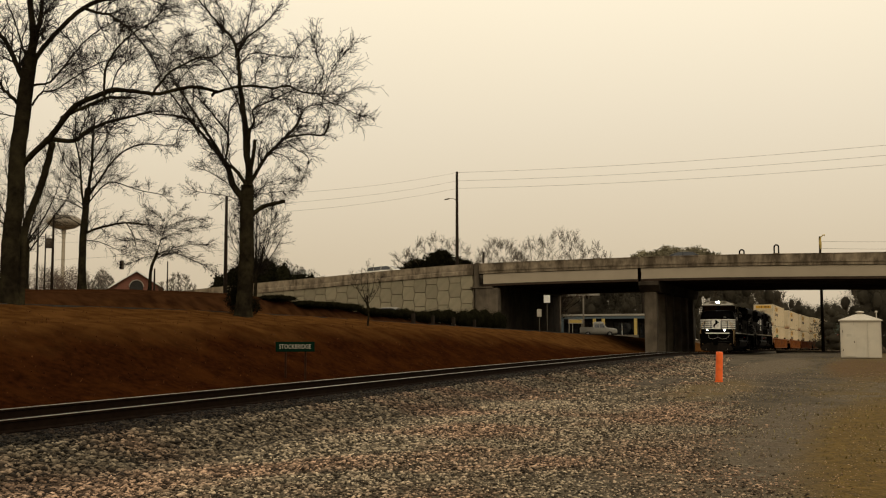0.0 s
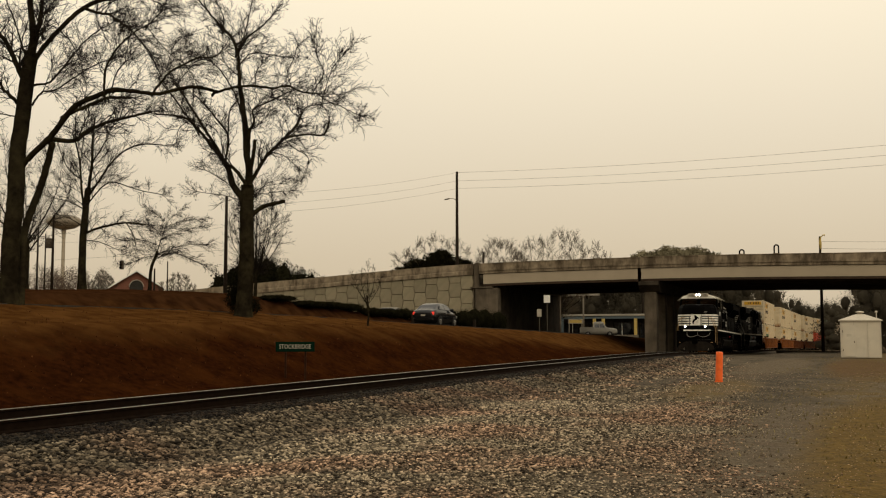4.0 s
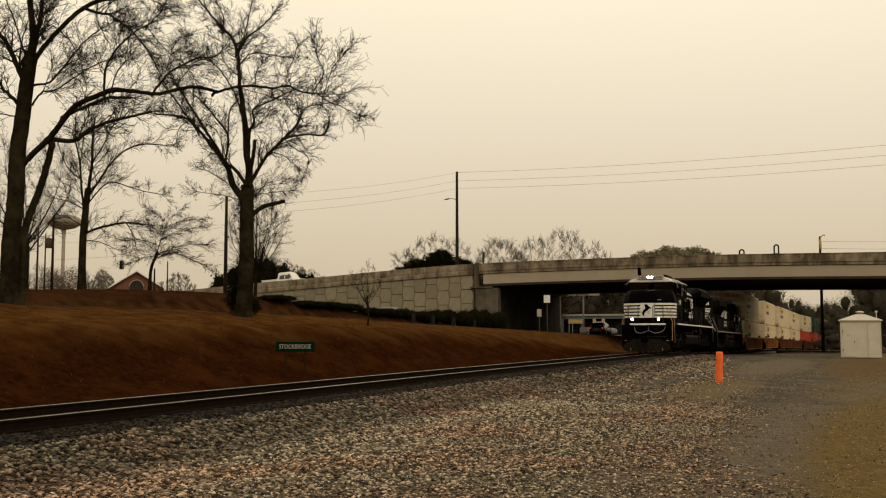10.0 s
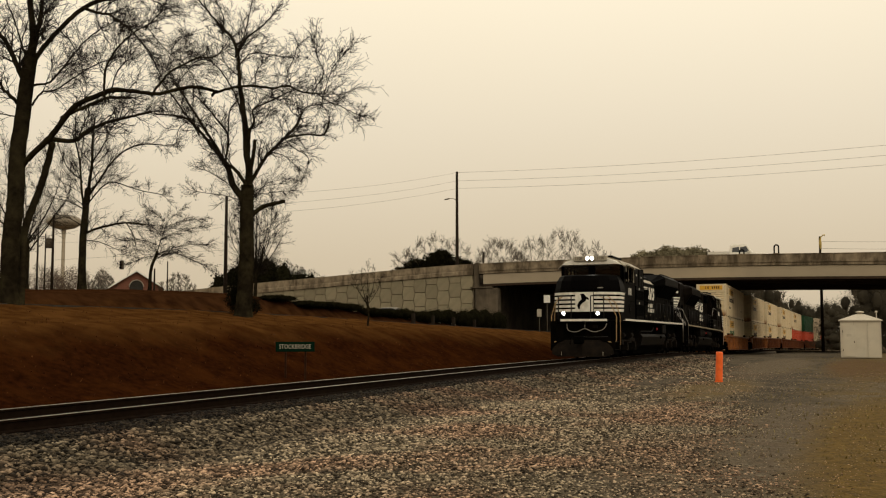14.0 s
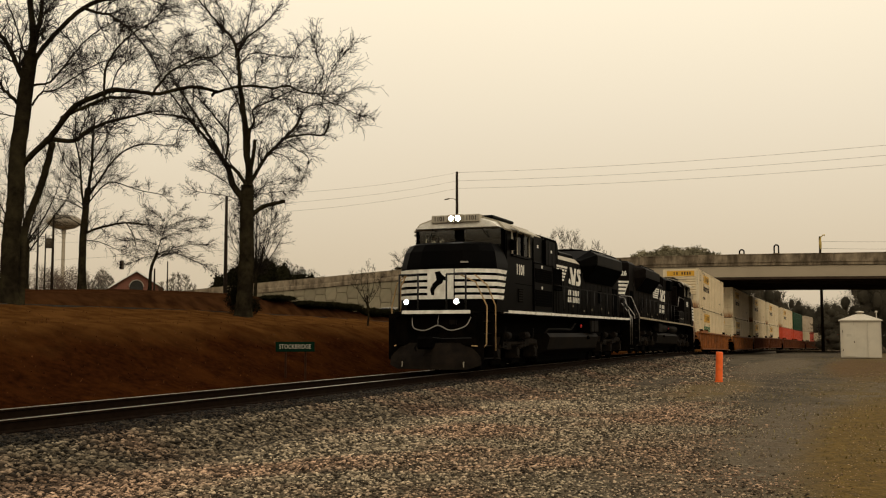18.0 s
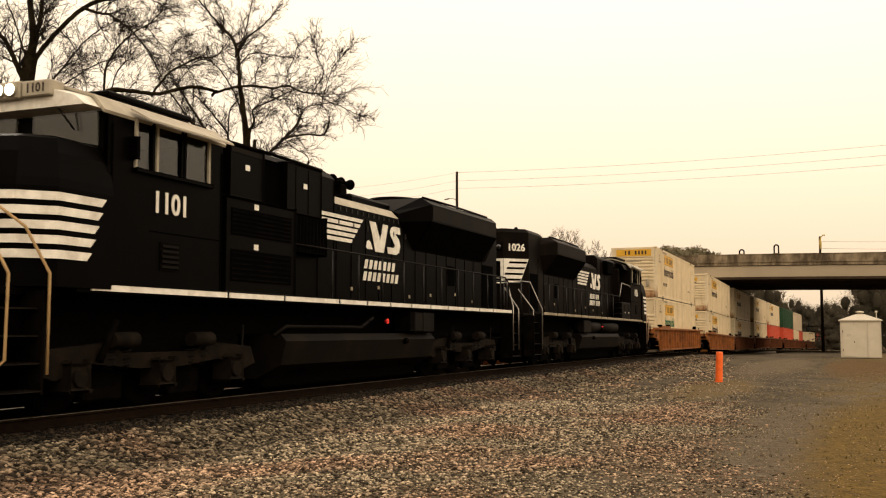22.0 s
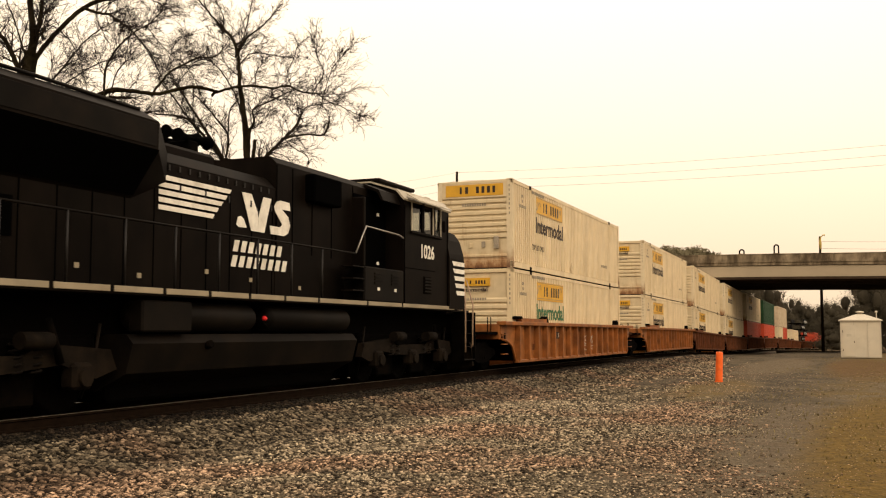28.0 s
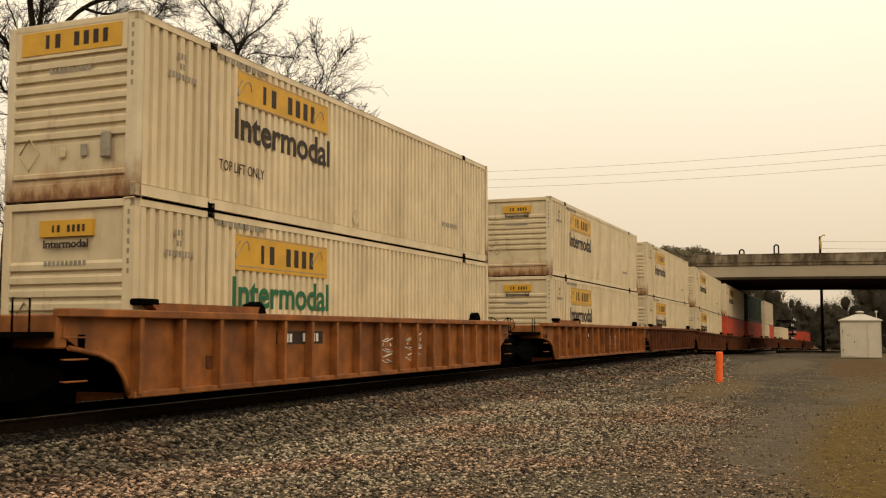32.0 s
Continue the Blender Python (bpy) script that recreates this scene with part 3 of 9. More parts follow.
def ground_z(x, y):
    """Height of the ground."""
    z = plain_z(x, y)
    o = y - track_y(x)
    if 0 < x < 130 and -16 < y < 60 and (abs(o) > 3) and not 12.4 < o < 18.8:
        z += 0.05 * noise.noise((x * 0.6, y * 0.6, 0))
        if 4 < o < 30:
            z += (0.07 * noise.noise((x * 0.3, y * 0.3, 5)) if o < 11 else 0.0) + 0.045 * noise.noise((x * 1.9, y * 1.9, 2))
    return z


def along(x, lateral=0.0, height=0.0):
    """The pose of a thing that stands on the track at x."""
    a = Vector((x - 1, track_y(x - 1), track_z(x - 1)))
    b = Vector((x + 1, track_y(x + 1), track_z(x + 1)))
    ex = (b - a).normalized()
    ey = Vector((0, 0, 1)).cross(ex).normalized()
    ez = ex.cross(ey)
    m = Matrix((ex, ey, ez)).transposed().to_4x4()
    m.translation = Vector((x, track_y(x), track_z(x))) + ey * lateral + ez * height
    return m


def spaced(spans):
    out = []
    for a, b, step in spans:
        k = max(1, round((b - a) / step))
        out += [a + (b - a) * i / k for i in range(k)]
    return out + [spans[-1][1]]


def build_ground():
    xs = spaced([(-3000, -200, 400), (-200, -20, 20), (-20, 4, 3), (4, 60, 0.5), (60, 130, 1.2), (130, 320, 5), (320, 3500, 300)])
    ys = spaced([(-3000, -60, 300), (-60, -8, 6), (-8, 8, 0.8), (8, 30, 0.35), (30, 60, 1.5), (60, 160, 8), (160, 3000, 300)])
    pts = []
    for x in xs:
        for y in ys:
            z = ground_z(x, y)
            pts.append((x, y, z))
    n = len(ys)
    mesh = Mesh()
    mesh.v = pts
    idx = []
    for i in range(len(xs) - 1):
        for j in range(n - 1):
            mesh.f.append((i * n + j, (i + 1) * n + j, (i + 1) * n + j + 1, i * n + j + 1))
            cx, cy = (xs[i] + xs[i + 1]) / 2, (ys[j] + ys[j + 1]) / 2
            o = cy - track_y(cx)
            far = cx > 160 or cy > 75 or cy < -40 or cx < -60
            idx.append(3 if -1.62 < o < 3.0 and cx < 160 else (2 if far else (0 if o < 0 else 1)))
    me = bpy.data.meshes.new("ground")
    me.from_pydata(mesh.v, [], mesh.f)
    for m in (M["yard"], M["bank"], M["far_ground"], M["shaded_oily_ballast"]):
        me.materials.append(m)
    me.polygons.foreach_set("material_index", idx)
    me.polygons.foreach_set("use_smooth", [True] * len(idx))
    tagged(new("ground", me), "gravel yard and brown pine-straw bank beside the railway", "ground", kind="structure")


build_ground()


def strip(name, x_list, y_of, half, z_of, mat, label, category, lift=0.02, thick=0.3):
    """A road-like ribbon along x, with thickness."""
    mesh = Mesh()
    rings = []
    for x in x_list:
        y, z = y_of(x), z_of(x) + lift
        rings.append([(x, y - half, z), (x, y + half, z), (x, y + half, z - thick), (x, y - half, z - thick)])
    mesh.loft(rings)
    return tagged(part(name, mesh, mat), label, category, kind="structure")


ROAD_Y = 27.0
strip("road", spaced([(-80, 160, 3.0)]), lambda x: ROAD_Y, 3.1, lambda x: smooth_curve(ROAD_Z, x), M["asphalt"],
      "grey asphalt lane along the top of the bank", "road", lift=0.0)


# ---- railway track ----
def build_track():
    track = thing("railway_track", "single railway track of steel rails on dark ties", "track", kind="structure")
    for side in (-0.755, 0.755):
        body, head = Mesh(), Mesh()
        rings, tops = [], []
        for x in spaced([(-60, 130, 2.5), (130, 330, 6)]):
            m = along(x, side)
            sec = [(-0.07, -0.18), (0.07, -0.18), (0.07, -0.165), (0.012, -0.14), (0.012, -0.045), (0.036, -0.035), (0.036, -0.006), (-0.036, -0.006), (-0.036, -0.035), (-0.012, -0.045), (-0.012, -0.14), (-0.07, -0.165)]
            rings.append([m @ Vector((0, a, b)) for a, b in sec])
            tops.append([m @ Vector((0, a, b)) for a, b in ((-0.033, -0.008), (0.033, -0.008), (0.033, -0.001), (0.022, 0.002), (-0.022, 0.002), (-0.033, -0.001))])
        body.loft(rings)
        head.loft(tops)
        rail = part("rail", body, M["rail"], track, "rusty steel rail")
        part("rail_head", head, M["rail_top"], rail, "polished running surface")
    tie = Mesh().box(-0.115, 0.115, -1.3, 1.3, -0.34, -0.175, 0.015).data("tie", M["tie"])
    plate = Mesh()
    for y in (-0.755, 0.755):
        plate.box(-0.09, 0.09, y - 0.18, y + 0.18, -0.178, -0.160, 0.004)
    rng = random.Random(11)
    x, k = -8.0, 0
    while x < 150:
        m = along(x + rng.uniform(-0.03, 0.03), rng.uniform(-0.06, 0.06), rng.uniform(-0.012, 0.004)) @ pose(0, 0, 0, 0, 0, rng.uniform(-1.2, 1.2))
        if k < 280:
            ob = part("tie", tie, None, track)
            ob.matrix_basis = m
        x += 0.53
        k += 1
    return track


build_track()


# ---- crushed stone on the shoulder and the yard ----
def build_stones():
    rng = np.random.RandomState(5)
    base = np.array([(1, 0, 0), (-1, 0, 0), (0, 1, 0), (0, -1, 0), (0, 0, 1), (0, 0, -1)], float)
    tri = np.array([(0, 2, 4), (2, 1, 4), (1, 3, 4), (3, 0, 4), (2, 0, 5), (1, 2, 5), (3, 1, 5), (0, 3, 5)])
    verts, faces = [], []
    total = 0

    def flush(name, mat, label):
        nonlocal total
        v, f = np.concatenate(verts), np.concatenate(faces)
        me = bpy.data.meshes.new(name)
        me.vertices.add(len(v))
        me.vertices.foreach_set("co", v.ravel())
        me.loops.add(3 * len(f))
        me.loops.foreach_set("vertex_index", f.ravel())
        me.polygons.add(len(f))
        me.polygons.foreach_set("loop_start", 3 * np.arange(len(f)))
        me.update(calc_edges=True)
        me.materials.append(mat)
        tagged(new(name, me), label, "gravel", kind="stuff")
        verts.clear()
        faces.clear()
        total = 0

    def scatter(count, x_range, o_range, size, power, sink, thin=0.0):
        """Stones between two lines beside the track; thin clears the worn wheel paths."""
        nonlocal total
        x = x_range[0] + (x_range[1] - x_range[0]) * rng.rand(count) ** power
        o = o_range[0] + (o_range[1] - o_range[0]) * rng.rand(count)
        keep = []
        z = []
        for a, b in zip(x, o):
            y = track_y(a) + b
            if 0 < thin < 5:
                worn = 0.5 * noise.noise((a * 0.28, y * 0.5, 3.0)) + 0.9 * (0.12 * a - 0.35 - y)
                wide = min(math.hypot((a - w[0]) / w[2], (y - w[1]) / w[3]) for w in WORN[:5])
                if wide + 0.5 * noise.noise((a * 0.7, y * 0.9, 8.0)) + 0.5 * (rng.rand() - 0.5) < 0.8 and rng.rand() < 0.9:
                    keep.append(False)
                    continue
                if worn > thin - 0.4 + 0.9 * (rng.rand() - 0.5):
                    keep.append(False)
                    continue
            keep.append(True)
            z.append(ground_z(a, y))
        keep = np.array(keep)
        x, o, z = x[keep], o[keep], np.array(z)
        n = len(x)
        y = np.array([track_y(a) for a in x]) + o
        s = size * (0.5 + 0.95 * rng.rand(n) ** 1.5) * (1 + 0.014 * np.maximum(0, x - 10)) * np.clip(1.12 + 0.09 * (o + 3.3), 0.6, 1.12)
        q = base[None] * (0.7 + 0.6 * rng.rand(n, 6, 1)) * np.array((1.35, 0.6, 0.52)) * s[:, None, None]
        b = (rng.rand(n) - 0.5) * 1.6
        cb, sb = np.cos(b)[:, None], np.sin(b)[:, None]
        q = np.stack((q[..., 0], q[..., 1] * cb - q[..., 2] * sb, q[..., 1] * sb + q[..., 2] * cb), -1)
        a = rng.rand(n) * 6.28
        ca, sa = np.cos(a)[:, None], np.sin(a)[:, None]
        q = np.stack((q[..., 0] * ca - q[..., 1] * sa, q[..., 0] * sa + q[..., 1] * ca, q[..., 2]), -1)
        q += np.stack((x, y, z + s * sink), -1)[:, None, :]
        verts.append(q.reshape(-1, 3))
        faces.append((tri[None] + (total + 6 * np.arange(n))[:, None, None]).reshape(-1, 3))
        total += 6 * n

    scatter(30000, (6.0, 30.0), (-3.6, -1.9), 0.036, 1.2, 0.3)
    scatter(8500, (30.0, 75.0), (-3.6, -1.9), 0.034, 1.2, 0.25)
    flush("ballast", M["ballast_stone"], "dark oily crushed stone on the track's shoulder, shade in its colour")
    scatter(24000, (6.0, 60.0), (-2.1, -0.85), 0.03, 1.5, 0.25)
    flush("oily_stones", M["shaded_oily_stone"], "oily black crushed stone round the tie ends, shade in its colour")
    scatter(100000, (6.0, 24.0), (-12.0, -3.3), 0.029, 1.35, 0.32, 0.5)
    scatter(32000, (22.0, 90.0), (-12.0, -3.3), 0.028, 1.7, 0.2, 0.35)
    scatter(26000, (8.0, 60.0), (-13.0, -6.0), 0.016, 1.6, 0.05, 1.6)
    scatter(30000, (9.0, 45.0), (-14.0, -6.5), 0.013, 1.5, 0.05, 9.0)
    flush("gravel", M["stone"], "loose crushed stone strewn beside the railway track")


build_stones()


# ---- straw and grass blades ----
def build_blades(name, label, count, area, mat, length, seed):
    rng = np.random.RandomState(seed)
    verts, faces = [], []
    for _ in range(count):
        x, y = area(rng)
        z = ground_z(x, y)
        a, lean = rng.rand() * 6.28, 1.0 + 0.5 * rng.rand()
        s = length * (0.5 + rng.rand())
        w = 0.010 + 0.012 * rng.rand()
        dx, dy = math.cos(a), math.sin(a)
        k = len(verts)
        verts.extend(((x - dy * w, y + dx * w, z - 0.02), (x + dy * w, y - dx * w, z - 0.02),
                      (x + dx * s * math.sin(lean), y + dy * s * math.sin(lean), z + s * math.cos(lean) + 0.02)))
        faces.append((k, k + 1, k + 2))
    me = bpy.data.meshes.new(name)
    me.from_pydata(verts, [], faces)
    me.materials.append(mat)
    tagged(new(name, me), label, "grass", kind="stuff")


def bank_area(rng):
    x = 10 + 75 * rng.rand() ** 1.4
    return x, track_y(x) + 2.9 + 9.5 * rng.rand()


def yard_area(rng):
    x = 14 + 60 * rng.rand()
    return x, 2.6 - 8.0 * rng.rand() ** 0.8 + 0.8 * math.sin(x * 0.3)


build_blades("straw", "brown pine straw and dead grass over the bank", 5000, bank_area, M["straw"], 0.06, 8)
build_blades("thin_grass", "thin yellowed grass on the yard", 9000, yard_area, M["grassy"], 0.05, 9)


# ---- the road bridge over the track ----
BX0, BX1, RAMP_X1 = 97.0, 124.0, 114.0
DECK_TOP = [(-60, 7.5), (-25, 7.9), (-2.9, 8.11), (10, 8.27), (18.75, 8.28), (35.4, 8.07), (44.3, 7.65), (52.9, 7.09), (64.7, 6.37), (74, 5.67), (90, 4.6), (110, 4.0)]


def deck(y):
    """Height of the parapet's top along the bridge."""
    return smooth_curve(DECK_TOP, y)


def across(mesh, y_list, sec):
    """Sweeps a section of (x, dz) along y, dz from the parapet's top."""
    mesh.loft([[(x, y, deck(y) + dz) for x, dz in sec] for y in y_list])
    return mesh


def build_bridge():
    bridge = thing("road_bridge", "weathered concrete and steel road bridge over the railway", "bridge")
    for a, b in ((-40, 18.7), (18.82, 35.3)):
        part("deck_slab", across(Mesh(), spaced([(a, b, 4)]), [(BX0 + 0.25, -1.09), (BX1 - 0.25, -1.09), (BX1 - 0.25, -0.95), (BX0 + 0.25, -0.95)]), M["concrete"], bridge, "concrete deck slab")
    # parapets in cast lengths with open joints
    for x, face in ((BX0, 1), (BX1 - 0.3, -1)):
        y = -40.0
        while y < 35.2:
            end = min(y + 4.6, 35.3)
            if y < 18.76 < end:
                end = 18.74
            sec = [(x, -1.06), (x + 0.3, -1.06), (x + 0.3, -0.05), (x + 0.34, -0.05), (x + 0.34, 0.0), (x - 0.04, 0.0), (x - 0.04, -0.07), (x, -0.07)]
            part("parapet", across(Mesh(), spaced([(y + 0.02, end - 0.02, 2)]), sec), M["parapet"], bridge, "stained concrete parapet")
            part("joint_filler", across(Mesh(), [end - 0.06, end + 0.06], [(x + 0.03, -1.05), (x + 0.27, -1.05), (x + 0.27, -0.06), (x + 0.03, -0.06)]), M["joint"], bridge)
            if face == 1:
                part("parapet_ledge", across(Mesh(), spaced([(y + 0.02, end - 0.02, 2)]), [(x - 0.07, -0.78), (x, -0.78), (x, -0.66), (x - 0.07, -0.66)]), M["parapet"], bridge)
            y = end if end != 18.74 else 18.8
    n = 9
    for i in range(n):
        x = BX0 + 0.35 + (BX1 - BX0 - 0.7) * i / (n - 1)
        for a, b in ((-40, 18.6), (18.95, 34.6)):
            s = 0.22
            sec = [(x - s, -1.09), (x + s, -1.09), (x + s, -1.17), (x + 0.06, -1.23), (x + 0.06, -2.05), (x + s, -2.11), (x + s, -2.32), (x - s, -2.32), (x - s, -2.11), (x - 0.06, -2.05), (x - 0.06, -1.23), (x - s, -1.17)]
            part("girder", across(Mesh(), spaced([(a, b, 4)]), sec), M["brown_steel"], bridge, "dark brown girder, the deck's shade in its colour")
            if i == 0:
                part("fascia_plate", across(Mesh(), spaced([(a, b, 4)]), [(x - 0.25, -1.11), (x - 0.16, -1.11), (x - 0.16, -2.1), (x - 0.25, -2.1)]), M["girder"], bridge, "smooth pale fascia")
    # pier bents: columns under a cap
    for py in (17.9,):
        gz = ground_z(BX0, py) - 0.6
        top = deck(py) - 2.36
        part("pier_cap", Mesh().prism([(BX0 - 0.1, top - 0.35), (BX0 + 0.8, top - 1.0), (BX1 - 0.8, top - 1.0), (BX1 + 0.1, top - 0.35), (BX1 + 0.1, top), (BX0 - 0.1, top)], py - 0.95, py + 0.95, "y"), M["shaded_concrete"], bridge, "concrete pier cap, shade put into its colour")
        for i in range(6):
            x = BX0 + 1.3 + i * 4.8
            part("column", Mesh().box(x - 0.6, x + 0.6, py - 0.58, py + 0.58, gz, top - 0.98, 0.08), M["concrete"], bridge, "square concrete pier column")
        for i in range(n):
            x = BX0 + 0.35 + (BX1 - BX0 - 0.7) * i / (n - 1)
            part("bearing", Mesh().box(x - 0.2, x + 0.2, py - 0.4, py + 0.4, top, top + 0.06), M["joint"], bridge)
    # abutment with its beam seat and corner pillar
    part("abutment_wall", Mesh().prism([(BX0 + 0.5, 33.2), (BX1 - 0.5, 33.9), (BX1 - 0.5, 36.2), (BX0 + 0.5, 35.6)], 0.0, 6.0, "z"), M["shaded_concrete"], bridge, "dark wall under the deck, shade put into its colour")
    part("abutment_pillar", Mesh().box(BX1 - 0.6, BX1 + 0.6, 34.0, 36.0, 0.0, 5.6, 0.06), M["parapet"], bridge, "pale concrete corner pillar")
    part("abutment_pillar", Mesh().box(BX0 - 0.15, BX0 + 0.9, 33.0, 35.4, 0.0, 5.55, 0.06), M["concrete"], bridge, "concrete corner pillar")
    part("beam_seat", Mesh().box(BX0 - 0.25, BX1, 33.6, 35.9, 5.55, 5.72, 0.03), M["concrete"], bridge, "beam seat ledge")
    part("end_block", across(Mesh(), [35.05, 35.5], [(BX0 - 0.1, -2.4), (BX0 + 0.5, -2.4), (BX0 + 0.5, 0.05), (BX0 - 0.1, 0.05)]), M["concrete"], bridge, "concrete end block")
    # unseen wall added beyond the view to block light under the deck
    part("abutment_wall", Mesh().box(BX0 + 0.5, BX1 - 0.5, -40.5, -13.0, -2.0, 6.3, 0.05), M["shaded_concrete"], bridge, "dark wall under the deck, shade put into its colour")
    # notices: two on posts, slid along the camera's sight lines out of the deck's shade, one by the pier
    part("notice", Mesh().box(97.2, 97.26, 27.65, 28.31, 4.02, 4.77, 0.01), M["sign_white"], bridge, "white notice board on a post")
    part("notice_post", Mesh().cyl((97.3, 27.98, -1.0), (97.3, 27.98, 4.7), 0.04, 8), M["far_pole"], bridge, "thin sign post")
    part("notice_post", Mesh().cyl((97.43, 28.82, -1.0), (97.43, 28.82, 3.35), 0.035, 8), M["far_pole"], bridge, "thin sign post")
    part("notice", Mesh().box(97.36, 97.40, 28.59, 29.06, 2.65, 3.4, 0.01), M["dull_white"], bridge, "small pale notice")
    part("notice", Mesh().box(BX1 + 0.4, BX1 + 0.44, 16.75, 17.1, 1.6, 2.2), M["sign_white"], bridge, "small pale notice")


build_bridge()


def build_ramp():
    """The walled approach: a core, cast six-sided panels, a coping and a barrier on top."""
    ramp = thing("approach_ramp", "walled bridge approach of six-sided cast concrete panels", "retaining wall")
    ys = spaced([(35.6, 110, 3)])
    core = Mesh().loft([[(BX0 + 0.12, y, 0), (RAMP_X1, y, 0), (RAMP_X1, y, deck(y) - 1.05), (BX0 + 0.12, y, deck(y) - 1.05)] for y in ys])
    part("wall_core", core, M["joint"], ramp)
    part("roadway", across(Mesh(), ys, [(BX0 + 0.3, -1.04), (RAMP_X1 - 0.3, -1.04), (RAMP_X1 - 0.3, -0.92), (BX0 + 0.3, -0.92)]), M["asphalt"], ramp)
    y = 35.6
    while y < 104:
        end = y + 4.6
        seg = spaced([(y + 0.02, end - 0.02, 2)])
        part("barrier", across(Mesh(), seg, [(BX0, -0.62), (BX0 + 0.28, -0.62), (BX0 + 0.28, 0.0), (BX0, 0.0)]), M["parapet"], ramp, "stained concrete barrier")
        part("coping", across(Mesh(), seg, [(BX0 - 0.12, -1.12), (BX0 + 0.4, -1.12), (BX0 + 0.4, -0.66), (BX0 + 0.1, -0.6), (BX0 - 0.12, -0.78)]), M["parapet"], ramp, "concrete coping")
        y = end
    # six-sided panels, every second column half a step lower
    w, h, g = 1.3, 1.46, 0.018
    col = 0
    y = 36.35
    meshes = {}
    while y < 80:
        floor_z = max(0.0, ground_z(BX0, y) - 0.6)
        top = deck(y) - 1.14
        zc = top - (0 if col % 2 else h / 2)
        while zc + h / 2 > floor_z:
            a, b = h / 2 - g, min(h / 2 - g, top - zc)
            cut = b < a - 0.01
            sh = w * 0.055
            if cut:
                out = [(-w / 2 - sh + g, 0), (-w / 2 + sh + g, -a), (w / 2 - sh - g, -a), (w / 2 + sh - g, 0)]
            else:
                out = [(-w / 2 - sh + g, 0), (-w / 2 + sh + g, -a), (w / 2 - sh - g, -a), (w / 2 + sh - g, 0), (w / 2 - sh - g, a), (-w / 2 + sh + g, a)]
            if cut not in meshes:
                inner = [(p[0] * 0.95, p[1] * 0.94) for p in out]
                m = Mesh().loft([[(0.14, p[0], p[1]) for p in out], [(0.02, p[0], p[1]) for p in out], [(-0.03, p[0], p[1]) for p in inner]])
                meshes[cut] = m.data("wall_panel", M["panel"])
            part("wall_panel", meshes[cut], None, ramp, "", pose(BX0 + 0.03, y, zc))
            zc -= h
        y += w
        col += 1


build_ramp()


def ring_marker(y, height, width, label):
    """A hooped pipe end that stands on the parapet."""
    t = thing("pipe_hoop", label, "pipe hoop", m=pose(BX0 + 0.15, y, deck(y)))
    pts = [(0, -width, 0)] + [(0, width * math.cos(a), height - width + width * math.sin(a)) for a in np.linspace(math.pi, 0, 9)] + [(0, width, 0)]
    part("hoop", Mesh().tube(pts, 0.07, 7), M["loco_dark"], t)
    part("foot", Mesh().box(-0.12, 0.12, -width - 0.1, width + 0.1, 0.0, 0.05), M["parapet"], t)


ring_marker(9.3, 0.42, 0.2, "low rusty pipe hoop standing on the bridge parapet")
ring_marker(6.25, 0.80, 0.19, "tall rusty pipe hoop standing on the bridge parapet")


# ---- poles and wires ----
def wood_pole(x, y, top, label, radius=0.16, arms=(), lamp=0, tilt=0.0):
    z = ground_z(x, y)
    t = thing("utility_pole", label, "utility pole", m=pose(x, y, z - 0.3, 0, tilt, 0))
    h = top - z + 0.3
    part("shaft", Mesh().tube([(0, 0, 0), (0, 0, h * 0.5), (0, 0, h)], [radius * 1.2, radius, radius * 0.75], 10), M["pole_wood"], t)
    for k, (dz, half) in enumerate(arms):
        part("crossarm", Mesh().box(-0.06, 0.06, -half, half, h - dz - 0.06, h - dz + 0.06, 0.01), M["pole_wood"], t)
        for s in (-0.9, 0.9):
            part("insulator", Mesh().lathe([(0.05, 0), (0.06, 0.08), (0.03, 0.16)], (0, s * half, h - dz + 0.06), "z", 8), M["wire"], t)
    if lamp:
        zl = h - lamp
        arm = part("lamp_arm", Mesh().tube([(0, 0, zl), (0, 0.5, zl + 0.25), (0, 1.1, zl + 0.28)], 0.035, 6), M["wire"], t)
        part("lamp_head", Mesh().loft([[(-0.12, 1.0, zl + 0.2), (0.12, 1.0, zl + 0.2), (0.12, 1.0, zl + 0.34), (-0.12, 1.0, zl + 0.34)], [(-0.08, 1.65, zl + 0.12), (0.08, 1.65, zl + 0.12), (0.08, 1.65, zl + 0.22), (-0.08, 1.65, zl + 0.22)]]), M["wire"], arm, "grey lamp head")
    return t


wood_pole(117.5, 45.3, 21.1, "tall dark wooden pole with a street lamp behind the bridge", 0.2, lamp=3.6, tilt=-0.0)
wood_pole(126.0, 3.25, 12.2, "wooden pole with a small pale fitting beyond the bridge", 0.17)
part("fitting", Mesh().tube([(0, 0, -1.6), (0, 0, -0.9), (0, 0, -0.3), (0, -0.3, 0.05), (0, -0.5, 0.0)], [0.10, 0.14, 0.06, 0.05, 0.12], 8), M["yellow_paint"], None, "", pose(125.9, 3.2, 12.3))
tagged(bpy.context.scene.objects["fitting"], "pale yellow signal fitting on top of the wooden pole", "signal")
wood_pole(76.0, 51.2, 13.2, "thin wooden utility pole beside the bridge approach", 0.16)
POLE_T = wood_pole(80, 74.4, 13.0, "wooden utility pole with a transformer beside the far road", 0.13)
part("transformer", Mesh().lathe([(0.1, -0.5), (0.3, -0.48), (0.32, 0.42), (0.26, 0.5), (0.05, 0.54)], (-0.1, 0.4, -2.9), "z", 14), M["far_pole"], POLE_T, "grey transformer drum", pose(0, 0, 13.3 - ground_z(80, 74.4)))
